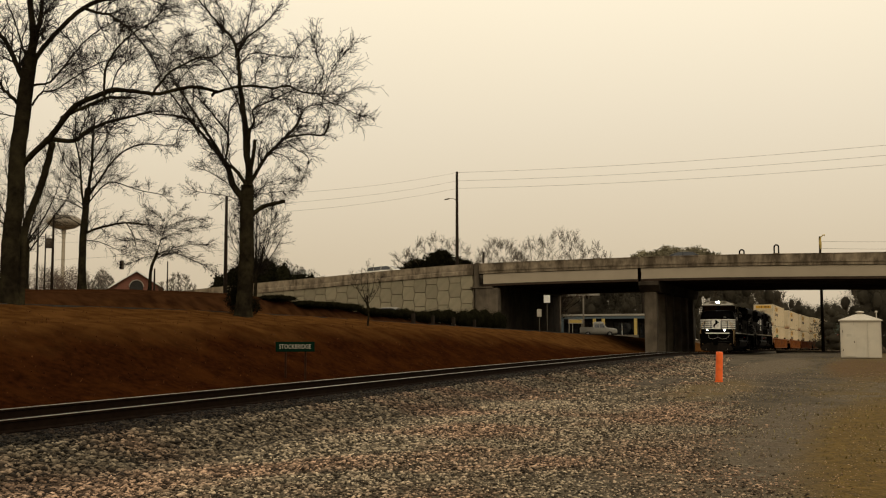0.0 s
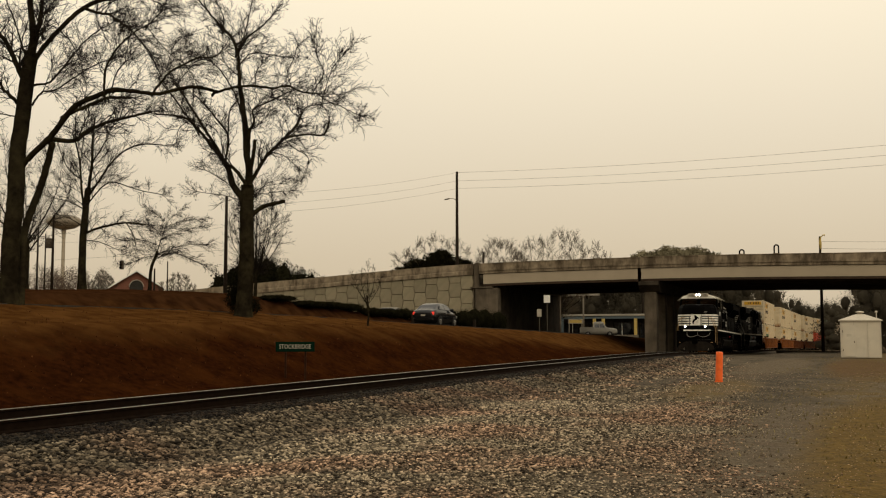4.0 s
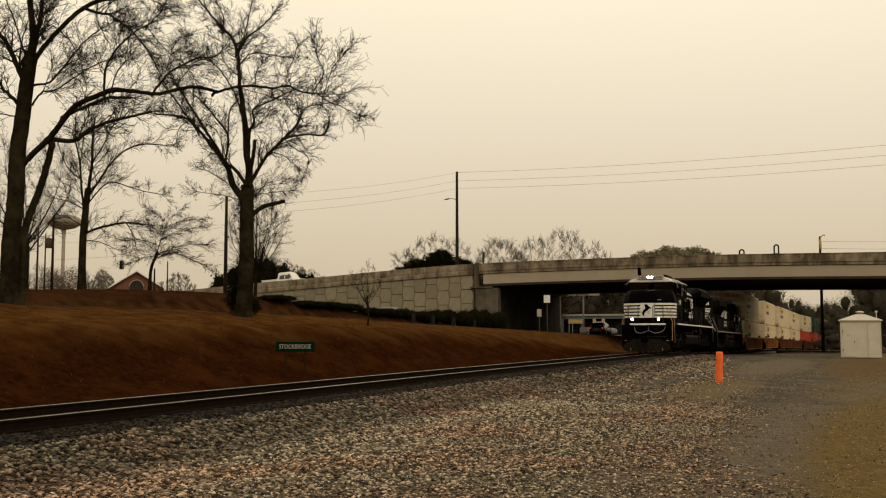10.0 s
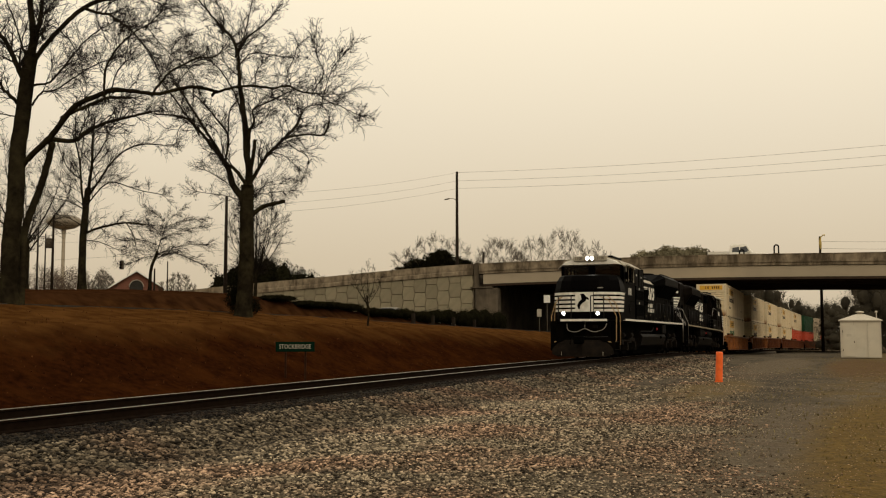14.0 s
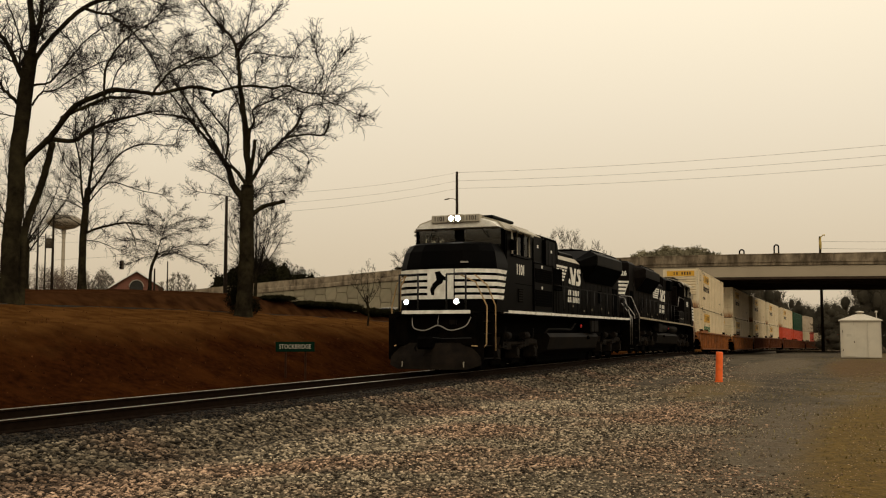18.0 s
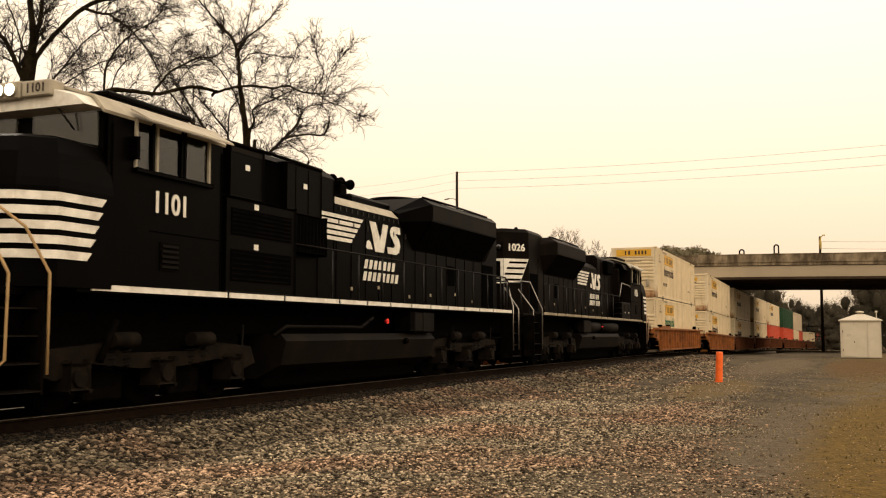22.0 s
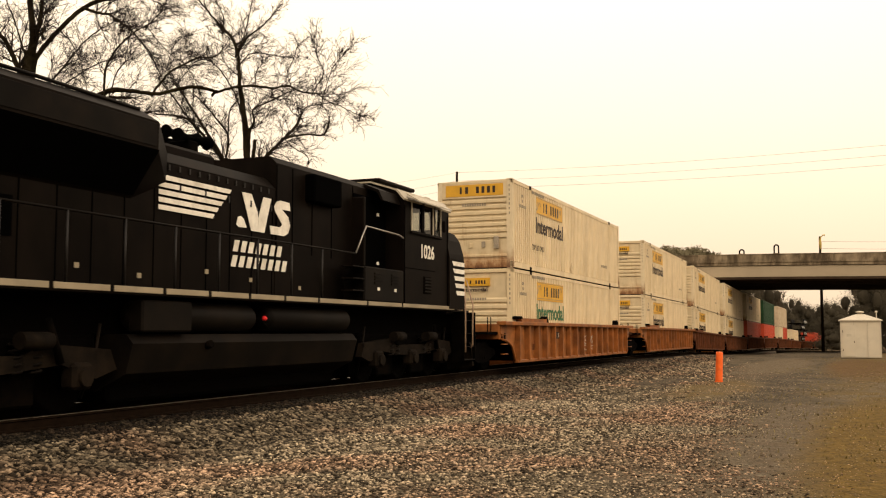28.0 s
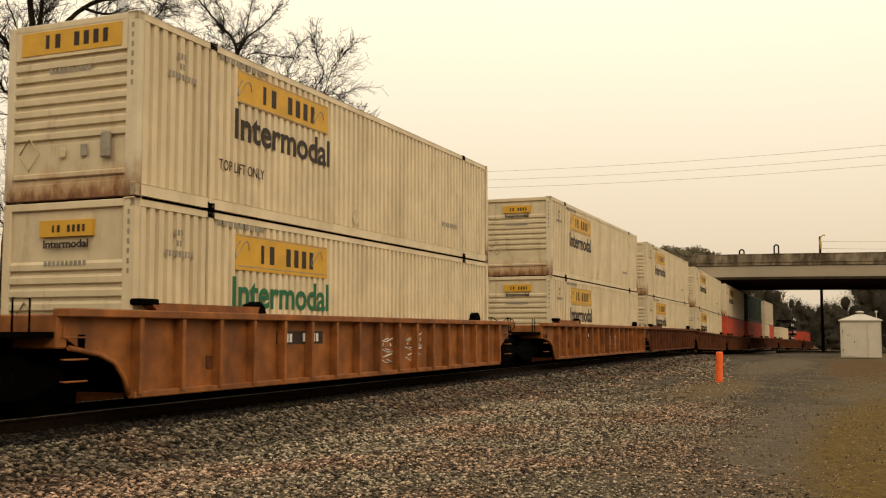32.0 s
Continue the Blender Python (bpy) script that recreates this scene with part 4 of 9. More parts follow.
wood_pole(100, 94.2, 13.6, "slim grey pole beside the far road", 0.10)
wood_pole(80, 76.35, 12.0, "thin wooden utility pole beside the far road", 0.10)
wood_pole(80, 61.9, 7.25, "short dark post beside the far road", 0.10)
wood_pole(80, 60.4, 7.9, "slim grey post beside the far road", 0.07)
wood_pole(160, 30.5, 12.0, "distant wooden pole behind the shop", 0.15)
wood_pole(128, 45.6, 9.2 + 2.6, "short dark pole behind the bridge", 0.14)


def wire_line(a, b, sag, r=0.013):
    pts = [Vector(a).lerp(Vector(b), k / 16) - Vector((0, 0, 4 * sag * (k / 16) * (1 - k / 16))) for k in range(17)]
    tagged(part("power_line", Mesh().tube(pts, r, 4), M["wire"]), "thin grey power line strung between the poles", "power line", "power lines")


PT = (117.5, 45.3, 21.0)
for k, (dz, zr, zl) in enumerate(((0.0, 18.6, 13.2), (1.05, 17.6, 12.3), (2.0, 16.65, 11.5))):
    wire_line((PT[0], PT[1], PT[2] - dz), (104, -30, zr + 1.4), 0.9)
    wire_line((PT[0], PT[1], PT[2] - dz), (76.0, 51.2, zl), 0.5, 0.010)
wire_line((126, 3.25, 11.6), (150, -60, 14.0), 0.8, 0.013)
wire_line((126, 3.25, 10.8), (150, -60, 12.6), 0.8, 0.013)
wire_line((80, 74.1, 10.2), (76.0, 51.2, 10.5), 0.4, 0.009)


# ---- signal shed, marker post and station sign on the yard ----
def build_shed():
    gz = -0.62
    t = thing("signal_shed", "white sheet-metal signal shed with a low hipped roof", "shed", m=pose(71.0, -0.45, gz))
    hw, dp, h = 1.22, 2.2, 2.45
    part("base", Mesh().box(-0.02, dp + 0.02, -hw - 0.02, hw + 0.02, -0.15, 0.10, 0.01), M["concrete"], t, "concrete footing")
    part("wall", Mesh().box(0.0, dp, -hw, hw, 0.10, h, 0.02), M["shed_white"], t)
    for y in (-hw + 0.02, -0.42, 0.42 - 0.02, hw - 0.02):
        part("seam", Mesh().box(-0.025, 0.0, y - 0.025, y + 0.025, 0.1, h, 0.005), M["shed_trim"], t, "folded panel seam")
    door = part("door", Mesh().box(-0.03, 0.0, 0.30, 1.08, 0.18, 2.15, 0.008), M["shed_white"], t, "white sheet-metal door")
    part("door_handle", Mesh().box(-0.06, -0.03, 0.36, 0.40, 1.05, 1.17, 0.008), M["far_pole"], door)
    part("hinge", Mesh().cyl((-0.035, 1.07, 0.5), (-0.035, 1.07, 0.65), 0.018, 6), M["loco_dark"], door)
    part("hinge", Mesh().cyl((-0.035, 1.07, 1.7), (-0.035, 1.07, 1.85), 0.018, 6), M["loco_dark"], door)
    part("notice", Mesh().box(-0.036, -0.03, 0.55, 0.85, 1.45, 1.62), M["shed_trim"], door, "small faded notice")
    part("hasp", Mesh().box(-0.05, -0.02, -0.5, -0.42, 1.05, 1.2, 0.005), M["shed_trim"], t)
    o = 0.1
    lo, hi = [(-o, -hw - o, h), (dp + o, -hw - o, h), (dp + o, hw + o, h), (-o, hw + o, h)], [(dp * 0.42, -0.25, h + 0.46), (dp * 0.58, -0.25, h + 0.46), (dp * 0.58, 0.25, h + 0.46), (dp * 0.42, 0.25, h + 0.46)]
    part("roof", Mesh().loft([[(x, y, z) for x, y, z in lo], [(x, y, z + 0.07) for x, y, z in lo], hi]), M["shed_trim"], t, "low hipped metal roof")
    part("vent", Mesh().lathe([(0.16, 0), (0.16, 0.1), (0.26, 0.11), (0.27, 0.17), (0.1, 0.22)], (dp / 2, 0.0, h + 0.44), "z", 14), M["shed_white"], t, "round roof vent")
    part("stub_pole", Mesh().cyl((0.1, -hw + 0.25, h - 0.6), (0.1, -hw + 0.25, h + 0.55), 0.03, 8), M["shed_trim"], t)
    part("stub_lamp", Mesh().lathe([(0.03, 0), (0.08, 0.05), (0.08, 0.12), (0.02, 0.16)], (0.1, -hw + 0.25, h + 0.5), "z", 8), M["shed_white"], t)


build_shed()


def build_marker():
    x, y = 35.3, 4.22
    t = thing("marker_post", "bright orange plastic marker post standing in the gravel", "marker post", m=pose(x, y, ground_z(x, y) - 0.02, 2, -2.0, 12))
    part("tube", Mesh().loft([[(0.12 * s * math.cos(a), 0.12 * s * math.sin(a), z) for a in np.linspace(0, 2 * math.pi, 14, endpoint=False)] for z, s in ((0, 1.15), (0.1, 1.0), (0.8, 0.95), (1.0, 0.98), (1.02, 0.9))], True), M["orange"], t)
    part("foot", Mesh().lathe([(0.15, 0), (0.145, 0.03), (0.12, 0.05)], (0, 0, 0), "z", 12), M["orange"], t, "worn orange foot")


build_marker()


def build_station_sign():
    x, y = 26.2, 15.2
    gz = ground_z(x, y)
    t = thing("station_sign", "small dark green station name board on two thin posts", "sign", m=pose(x, y, 0, 0, 0, -68 + 1.5))
    # local x runs to the right as seen from the track, y away from it
    board = part("board", Mesh().box(-0.57, 0.57, -0.012, 0.012, 0.60, 0.89, 0.006), M["sign_green"], t, "dark green board")
    write("STOCKBRIDGE", 0.18, M["dull_white"], board, pose(0, -0.017, 0.745, 90), bold=0.001, label="white capital lettering", squeeze=0.78)
    for px in (-0.28, 0.30):
        part("post", Mesh().box(px - 0.025, px + 0.025, 0.012, 0.06, gz - 0.2, 0.85, 0.004), M["rust_post"], t, "thin rusty post")


build_station_sign()


# ---- beyond the bridge: shop, brick building, tower ----
def build_shop():
    t = thing("shop", "low blue-grey shop with a white fascia behind the bridge", "building", m=pose(152, 36, -0.3))
    part("wall", Mesh().box(0, 12, -13, 13, 0, 3.7, 0.02), M["storefront"], t)
    part("fascia", Mesh().box(-1.6, 0.4, -13.4, 13.4, 3.80, 4.08, 0.03), M["dull_white"], t, "white roof fascia")
    part("canopy", Mesh().box(-1.5, 0.2, -13.3, 13.3, 3.4, 3.72), M["blue"], t, "blue-grey canopy")
    for i in range(7):
        y = -11.5 + i * 3.8
        win = part("shop_window", Mesh().box(-0.05, 0.0, y - 1.3, y + 1.3, 0.6, 2.8, 0.01), M["glass"], t, "dark shop window")
        part("window_frame", Mesh().box(-0.08, -0.05, y - 0.04, y + 0.04, 0.6, 2.8), M["sign_white"], win)
    for y, c in ((-6.2, "yellow_paint"), (-1.35, "yellow_paint"), (0.0, "yellow_paint"), (5.0, "blue"), (9.0, "blue")):
        part("canopy_post", Mesh().box(-1.5, -1.25, y - 0.22, y + 0.22, 0, 3.4, 0.02), M[c], t, "painted canopy post")
    part("sign_board", Mesh().box(-2.6, -2.5, 1.5, 3.7, 2.65, 3.35, 0.02), M["dull_white"], t, "pale shop sign board")
    part("sign_face", Mesh().box(-2.63, -2.6, 1.65, 3.55, 2.78, 3.22), M["yellow_paint"], t, "dull yellow sign face")
    part("sign_leg", Mesh().box(-2.58, -2.5, 1.55, 1.7, 0, 2.7), M["wire"], t)
    part("sign_leg", Mesh().box(-2.58, -2.5, 3.5, 3.65, 0, 2.7), M["wire"], t)
    object_m = Mesh().lathe([(0.3, 0.0), (0.34, 0.1), (0.36, 1.0), (0.3, 1.15), (0.12, 1.6), (0.02, 1.7)], (-0.5, -5.4, 0.25), "z", 12)
    part("dark_bin", object_m, M["grille"], t, "dark rounded object beside the wall")
    part("low_fence", Mesh().box(-6.0, -5.9, -7.5, -3.2, 0.2, 1.0, 0.01), M["wire"], t, "low pale fence")
    s = thing("roadside_sign", "white roadside sign board on a tall post behind the bridge", "sign", m=pose(146, 36.5, 0))
    part("board", Mesh().box(-0.08, 0.08, -2.4, 2.4, 6.4, 7.3, 0.03), M["dull_white"], s)
    part("post", Mesh().cyl((0, 0, -0.5), (0, 0, 6.4), 0.12, 8), M["wire"], s)
    for k in range(7):
        part("letter_bar", Mesh().box(-0.09, -0.08, -2.0 + k * 0.58, -1.6 + k * 0.58, 6.62, 7.06), M["ink_faint"], s)


build_shop()


def build_brick_house():
    t = thing("brick_building", "red brick building with a gabled front and arched window", "building", m=pose(120, 96, 3.7, 0, 0, 39))
    hw = 3.55
    out = [(-hw, 0), (hw, 0), (hw, 3.95), (0, 6.1), (-hw, 3.95)]
    part("wall", Mesh().prism(out, 0, 14, "x"), M["brick"], t, "red brick wall")
    for s in (-1, 1):
        part("roof_slope", Mesh().add([(-0.5, s * (hw + 0.35), 3.85), (14.4, s * (hw + 0.35), 3.85), (14.4, 0, 6.35), (-0.5, 0, 6.35), (-0.5, s * (hw + 0.35), 3.65), (14.4, s * (hw + 0.35), 3.65), (14.4, 0, 6.15), (-0.5, 0, 6.15)],
                                      [(0, 1, 2, 3), (7, 6, 5, 4), (0, 3, 7, 4), (1, 5, 6, 2), (0, 4, 5, 1)]), M["roof_brown"], t, "brown shingled slope")
        part("verge_board", Mesh().add([(-0.56, s * (hw + 0.35), 3.88), (-0.56, 0, 6.38), (-0.56, 0, 6.2), (-0.56, s * (hw + 0.35), 3.7), (-0.5, s * (hw + 0.35), 3.88), (-0.5, 0, 6.38), (-0.5, 0, 6.2), (-0.5, s * (hw + 0.35), 3.7)],
                                       [(0, 1, 2, 3), (4, 7, 6, 5), (0, 4, 5, 1), (3, 2, 6, 7), (0, 3, 7, 4)]), M["sign_white"], t, "white verge board")
    arch = [(-0.95, 2.2), (0.95, 2.2)] + [(0.95 * math.cos(a), 4.0 + 0.95 * math.sin(a)) for a in np.linspace(0, math.pi, 12)]
    win = part("arched_window", Mesh().prism(arch, -0.06, 0.02, "x"), M["storefront"], t, "arched window")
    trim = [(-0.1, 1.0 * math.cos(a), 4.0 + 1.0 * math.sin(a)) for a in np.linspace(0, math.pi, 14)]
    part("arch_trim", Mesh().tube(trim, 0.08, 6), M["dull_white"], win)


build_brick_house()


def build_tower():
    t = thing("water_tower", "distant grey water tower with a wide flat tank", "water tower", m=pose(197.4, 180.3, 3.0))
    part("tank", Mesh().lathe([(0.4, 23.4), (2.6, 23.9), (4.2, 24.9), (4.35, 25.6), (3.6, 26.5), (1.6, 27.1), (0.2, 27.2)], (0, 0, 0), "z", 24), M["tower_tank"], t, "grey tank")
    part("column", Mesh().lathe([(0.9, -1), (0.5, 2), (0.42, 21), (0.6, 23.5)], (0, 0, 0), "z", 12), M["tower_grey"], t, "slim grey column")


build_tower()

# hanging traffic signal far off on its wire
sig = thing("traffic_signal", "small dark traffic signal hanging over the far road", "traffic signal", m=pose(78.306, 64.4, 7.56))
part("housing", Mesh().box(-0.14, 0.14, -0.17, 0.17, -0.42, 0.42, 0.04), M["far_pole"], sig)
for k in (-0.26, 0.0, 0.26):
    part("lens_hood", Mesh().cyl((-0.24, 0, k), (-0.14, 0, k), 0.10, 10), M["loco_dark"], sig)
part("hanger", Mesh().cyl((0, 0, 0.4), (0, 0, 0.86), 0.03, 6), M["wire"], sig)
wire_line((80, 74.1, 8.42), (76.0, 51.2, 8.42), 0.02, 0.010)

# timber bollards before the hedge
for bx, by in ((78.5, 30.6), (74.0, 30.6), (70.2, 30.6), (83.5, 30.6)):
    b = tagged(part("bollard", Mesh().box(-0.13, 0.13, -0.13, 0.13, -0.3, 1.0, 0.03), M["pole_wood"], None, "", pose(bx, by, ground_z(bx, by), 0, 0, 5)),
               "weathered timber bollard before the hedge", "bollard", "bollards along the lane")

# a paved crossing over the far side of the yard
strip("side_road", spaced([(112, 119, 3.5)]), lambda x: -2.7, 10.2, lambda x: smooth_curve(YARD_Z, x), M["dark_asphalt"], "asphalt side road beyond the yard", "road", lift=0.12, thick=0.5)


# ---- trees: limbs as (thick end, thin end, run of (sideways, up) in metres), set to fit the camera's view, then twigs grown on them ----
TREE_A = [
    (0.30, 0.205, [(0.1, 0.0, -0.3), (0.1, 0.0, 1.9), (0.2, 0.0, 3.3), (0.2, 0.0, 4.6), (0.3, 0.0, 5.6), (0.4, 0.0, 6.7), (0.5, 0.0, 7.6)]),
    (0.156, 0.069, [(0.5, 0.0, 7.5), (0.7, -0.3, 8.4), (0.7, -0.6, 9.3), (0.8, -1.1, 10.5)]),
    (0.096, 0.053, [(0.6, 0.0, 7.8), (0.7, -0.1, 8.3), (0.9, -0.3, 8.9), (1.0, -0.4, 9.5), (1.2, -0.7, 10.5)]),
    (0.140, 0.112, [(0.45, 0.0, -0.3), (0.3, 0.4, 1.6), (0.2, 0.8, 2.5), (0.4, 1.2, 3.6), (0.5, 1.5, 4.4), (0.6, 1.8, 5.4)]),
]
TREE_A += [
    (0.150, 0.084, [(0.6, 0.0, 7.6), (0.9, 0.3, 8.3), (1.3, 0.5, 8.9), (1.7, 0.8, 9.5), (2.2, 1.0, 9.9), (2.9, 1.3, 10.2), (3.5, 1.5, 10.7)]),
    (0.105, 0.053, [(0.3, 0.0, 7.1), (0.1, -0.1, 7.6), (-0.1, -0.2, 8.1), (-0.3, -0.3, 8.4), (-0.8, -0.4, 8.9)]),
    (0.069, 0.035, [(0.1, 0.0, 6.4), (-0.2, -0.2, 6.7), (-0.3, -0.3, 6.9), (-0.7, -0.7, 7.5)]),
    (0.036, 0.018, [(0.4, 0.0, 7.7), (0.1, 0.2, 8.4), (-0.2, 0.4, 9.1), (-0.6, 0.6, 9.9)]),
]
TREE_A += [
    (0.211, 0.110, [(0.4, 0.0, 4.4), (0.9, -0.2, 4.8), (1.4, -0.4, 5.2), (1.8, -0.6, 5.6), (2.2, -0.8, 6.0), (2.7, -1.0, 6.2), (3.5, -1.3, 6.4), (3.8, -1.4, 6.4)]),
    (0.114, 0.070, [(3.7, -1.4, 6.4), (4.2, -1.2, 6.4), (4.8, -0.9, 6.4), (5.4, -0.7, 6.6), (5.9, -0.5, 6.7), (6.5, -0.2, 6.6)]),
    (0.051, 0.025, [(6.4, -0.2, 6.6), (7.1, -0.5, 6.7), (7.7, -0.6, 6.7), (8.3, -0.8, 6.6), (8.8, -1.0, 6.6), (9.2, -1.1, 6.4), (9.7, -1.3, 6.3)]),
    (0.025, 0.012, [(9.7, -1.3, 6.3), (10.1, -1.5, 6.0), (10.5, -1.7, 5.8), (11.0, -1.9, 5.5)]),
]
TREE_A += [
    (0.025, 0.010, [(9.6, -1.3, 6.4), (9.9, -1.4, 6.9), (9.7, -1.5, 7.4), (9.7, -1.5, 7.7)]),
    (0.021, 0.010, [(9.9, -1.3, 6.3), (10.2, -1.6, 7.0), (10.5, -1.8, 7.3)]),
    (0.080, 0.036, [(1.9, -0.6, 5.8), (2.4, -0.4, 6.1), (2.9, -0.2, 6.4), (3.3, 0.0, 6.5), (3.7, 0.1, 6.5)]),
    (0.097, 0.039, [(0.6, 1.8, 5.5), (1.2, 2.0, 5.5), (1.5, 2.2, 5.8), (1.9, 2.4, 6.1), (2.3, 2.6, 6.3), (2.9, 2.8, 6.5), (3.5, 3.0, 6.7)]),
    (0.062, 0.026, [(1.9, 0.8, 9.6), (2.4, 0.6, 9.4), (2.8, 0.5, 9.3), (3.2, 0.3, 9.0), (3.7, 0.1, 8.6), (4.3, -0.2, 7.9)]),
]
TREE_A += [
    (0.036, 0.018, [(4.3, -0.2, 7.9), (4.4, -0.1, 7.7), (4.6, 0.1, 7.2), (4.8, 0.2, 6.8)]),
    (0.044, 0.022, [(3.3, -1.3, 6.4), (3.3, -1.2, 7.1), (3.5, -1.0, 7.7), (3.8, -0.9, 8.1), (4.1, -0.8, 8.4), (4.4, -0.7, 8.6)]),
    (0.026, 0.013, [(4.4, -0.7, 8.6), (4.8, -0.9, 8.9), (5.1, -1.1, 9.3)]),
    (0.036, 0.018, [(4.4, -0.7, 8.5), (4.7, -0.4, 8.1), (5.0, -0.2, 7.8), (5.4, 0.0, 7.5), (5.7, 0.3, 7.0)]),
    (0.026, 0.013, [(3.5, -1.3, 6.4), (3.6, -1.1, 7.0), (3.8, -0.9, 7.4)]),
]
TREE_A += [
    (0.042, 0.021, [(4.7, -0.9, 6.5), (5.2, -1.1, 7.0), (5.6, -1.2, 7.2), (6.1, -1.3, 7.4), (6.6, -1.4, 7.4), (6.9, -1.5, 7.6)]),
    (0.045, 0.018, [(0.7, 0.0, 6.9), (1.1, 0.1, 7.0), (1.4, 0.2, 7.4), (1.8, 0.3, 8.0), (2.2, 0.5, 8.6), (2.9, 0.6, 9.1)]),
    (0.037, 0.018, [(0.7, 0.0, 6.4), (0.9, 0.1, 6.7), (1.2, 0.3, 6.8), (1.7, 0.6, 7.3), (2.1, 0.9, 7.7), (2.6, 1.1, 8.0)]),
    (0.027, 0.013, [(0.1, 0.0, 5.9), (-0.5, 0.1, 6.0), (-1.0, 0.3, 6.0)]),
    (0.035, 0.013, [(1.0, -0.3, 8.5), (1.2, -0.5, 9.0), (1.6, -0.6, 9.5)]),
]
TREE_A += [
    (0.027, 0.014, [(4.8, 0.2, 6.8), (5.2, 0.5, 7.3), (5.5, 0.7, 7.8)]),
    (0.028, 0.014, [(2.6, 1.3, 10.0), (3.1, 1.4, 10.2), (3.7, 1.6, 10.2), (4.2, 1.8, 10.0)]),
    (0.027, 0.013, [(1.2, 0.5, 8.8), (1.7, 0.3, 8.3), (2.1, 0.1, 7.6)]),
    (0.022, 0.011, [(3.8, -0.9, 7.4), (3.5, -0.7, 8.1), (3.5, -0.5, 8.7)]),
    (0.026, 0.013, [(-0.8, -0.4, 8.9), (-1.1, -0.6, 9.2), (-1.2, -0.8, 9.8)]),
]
TREE_B = [
    (0.315, 0.235, [(-0.1, 0.0, -0.3), (0.0, 0.0, 2.0), (0.0, 0.0, 3.5), (0.0, 0.0, 4.7)]),
    (0.172, 0.086, [(0.0, 0.0, 4.6), (0.1, -0.2, 5.6), (0.0, -0.3, 6.3), (0.0, -0.5, 7.1), (-0.1, -0.6, 8.0), (-0.2, -0.8, 8.8)]),
    (0.089, 0.055, [(-0.2, -0.8, 8.8), (-0.3, -0.5, 9.6), (-0.4, -0.3, 10.2), (-0.7, 0.0, 10.9), (-1.1, 0.2, 11.3)]),
    (0.056, 0.023, [(-1.1, 0.2, 11.3), (-1.6, 0.3, 11.9), (-2.1, 0.5, 12.5), (-2.6, 0.7, 13.1)]),
    (0.097, 0.064, [(0.1, -0.2, 5.4), (0.3, -0.5, 6.1), (0.4, -0.7, 6.7)]),
]
TREE_B += [
    (0.073, 0.026, [(0.1, -0.3, 6.3), (0.2, -0.7, 7.0), (0.4, -0.9, 7.4), (0.4, -1.1, 7.8), (1.0, -1.4, 8.0), (1.8, -1.7, 8.3)]),
    (0.112, 0.045, [(0.2, -0.2, 5.2), (0.5, 0.1, 5.9), (0.8, 0.3, 6.4), (1.3, 0.6, 7.0), (1.7, 0.8, 7.5), (1.9, 1.0, 8.0)]),
    (0.045, 0.040, [(1.3, 0.6, 7.0), (2.1, 0.8, 7.2), (2.7, 1.0, 7.2), (2.9, 1.1, 7.4), (3.0, 1.3, 7.9)]),
    (0.167, 0.078, [(-0.2, 0.0, 4.6), (-0.6, 0.2, 5.1), (-0.8, 0.4, 5.7), (-1.2, 0.6, 6.3), (-1.7, 0.8, 6.9)]),
]
TREE_B += [
    (0.076, 0.033, [(-1.7, 0.8, 6.9), (-2.1, 0.5, 7.4), (-2.4, 0.3, 7.7), (-2.9, 0.0, 7.8), (-3.5, -0.2, 7.8)]),
    (0.057, 0.023, [(-2.1, 0.5, 7.3), (-2.7, 0.8, 8.1), (-3.3, 1.0, 8.9), (-3.8, 1.2, 9.5)]),
    (0.103, 0.040, [(-0.1, -0.2, 5.2), (-0.5, 0.0, 5.7), (-0.9, 0.2, 6.0), (-1.3, 0.5, 6.6), (-1.8, 0.8, 7.3), (-2.2, 1.1, 7.9), (-2.7, 1.4, 8.6), (-3.1, 1.6, 9.3)]),
    (0.057, 0.023, [(-0.9, 0.2, 6.1), (-0.9, 0.6, 7.1), (-1.4, 0.9, 7.8), (-1.9, 1.2, 8.4), (-2.5, 1.5, 9.0)]),
    (0.044, 0.022, [(-0.9, 0.6, 7.1), (-0.8, 0.3, 8.0), (-0.5, 0.2, 8.4)]),
]
TREE_B += [
    (0.043, 0.021, [(-0.2, -0.6, 7.9), (-0.4, -0.8, 8.5), (-0.8, -1.0, 9.2), (-1.2, -1.1, 9.6)]),
    (0.108, 0.070, [(0.2, 0.0, 3.9), (0.6, -0.1, 4.2), (1.0, -0.2, 4.3), (1.5, -0.3, 4.4)]),
    (0.049, 0.022, [(-0.4, -0.3, 10.2), (0.0, -0.5, 10.7), (0.6, -0.7, 11.1), (1.2, -1.0, 11.6)]),
    (0.039, 0.017, [(-0.4, -0.3, 10.3), (-0.2, 0.0, 11.0), (-0.1, 0.4, 11.9), (0.0, 0.7, 12.7)]),
    (0.032, 0.016, [(-0.3, -0.5, 9.6), (0.2, -0.8, 10.0), (0.9, -1.1, 9.9), (1.3, -1.2, 9.8)]),
    (0.034, 0.014, [(1.9, 1.0, 8.0), (2.1, 1.2, 8.4), (2.5, 1.3, 8.5), (3.2, 1.6, 8.7)]),
]
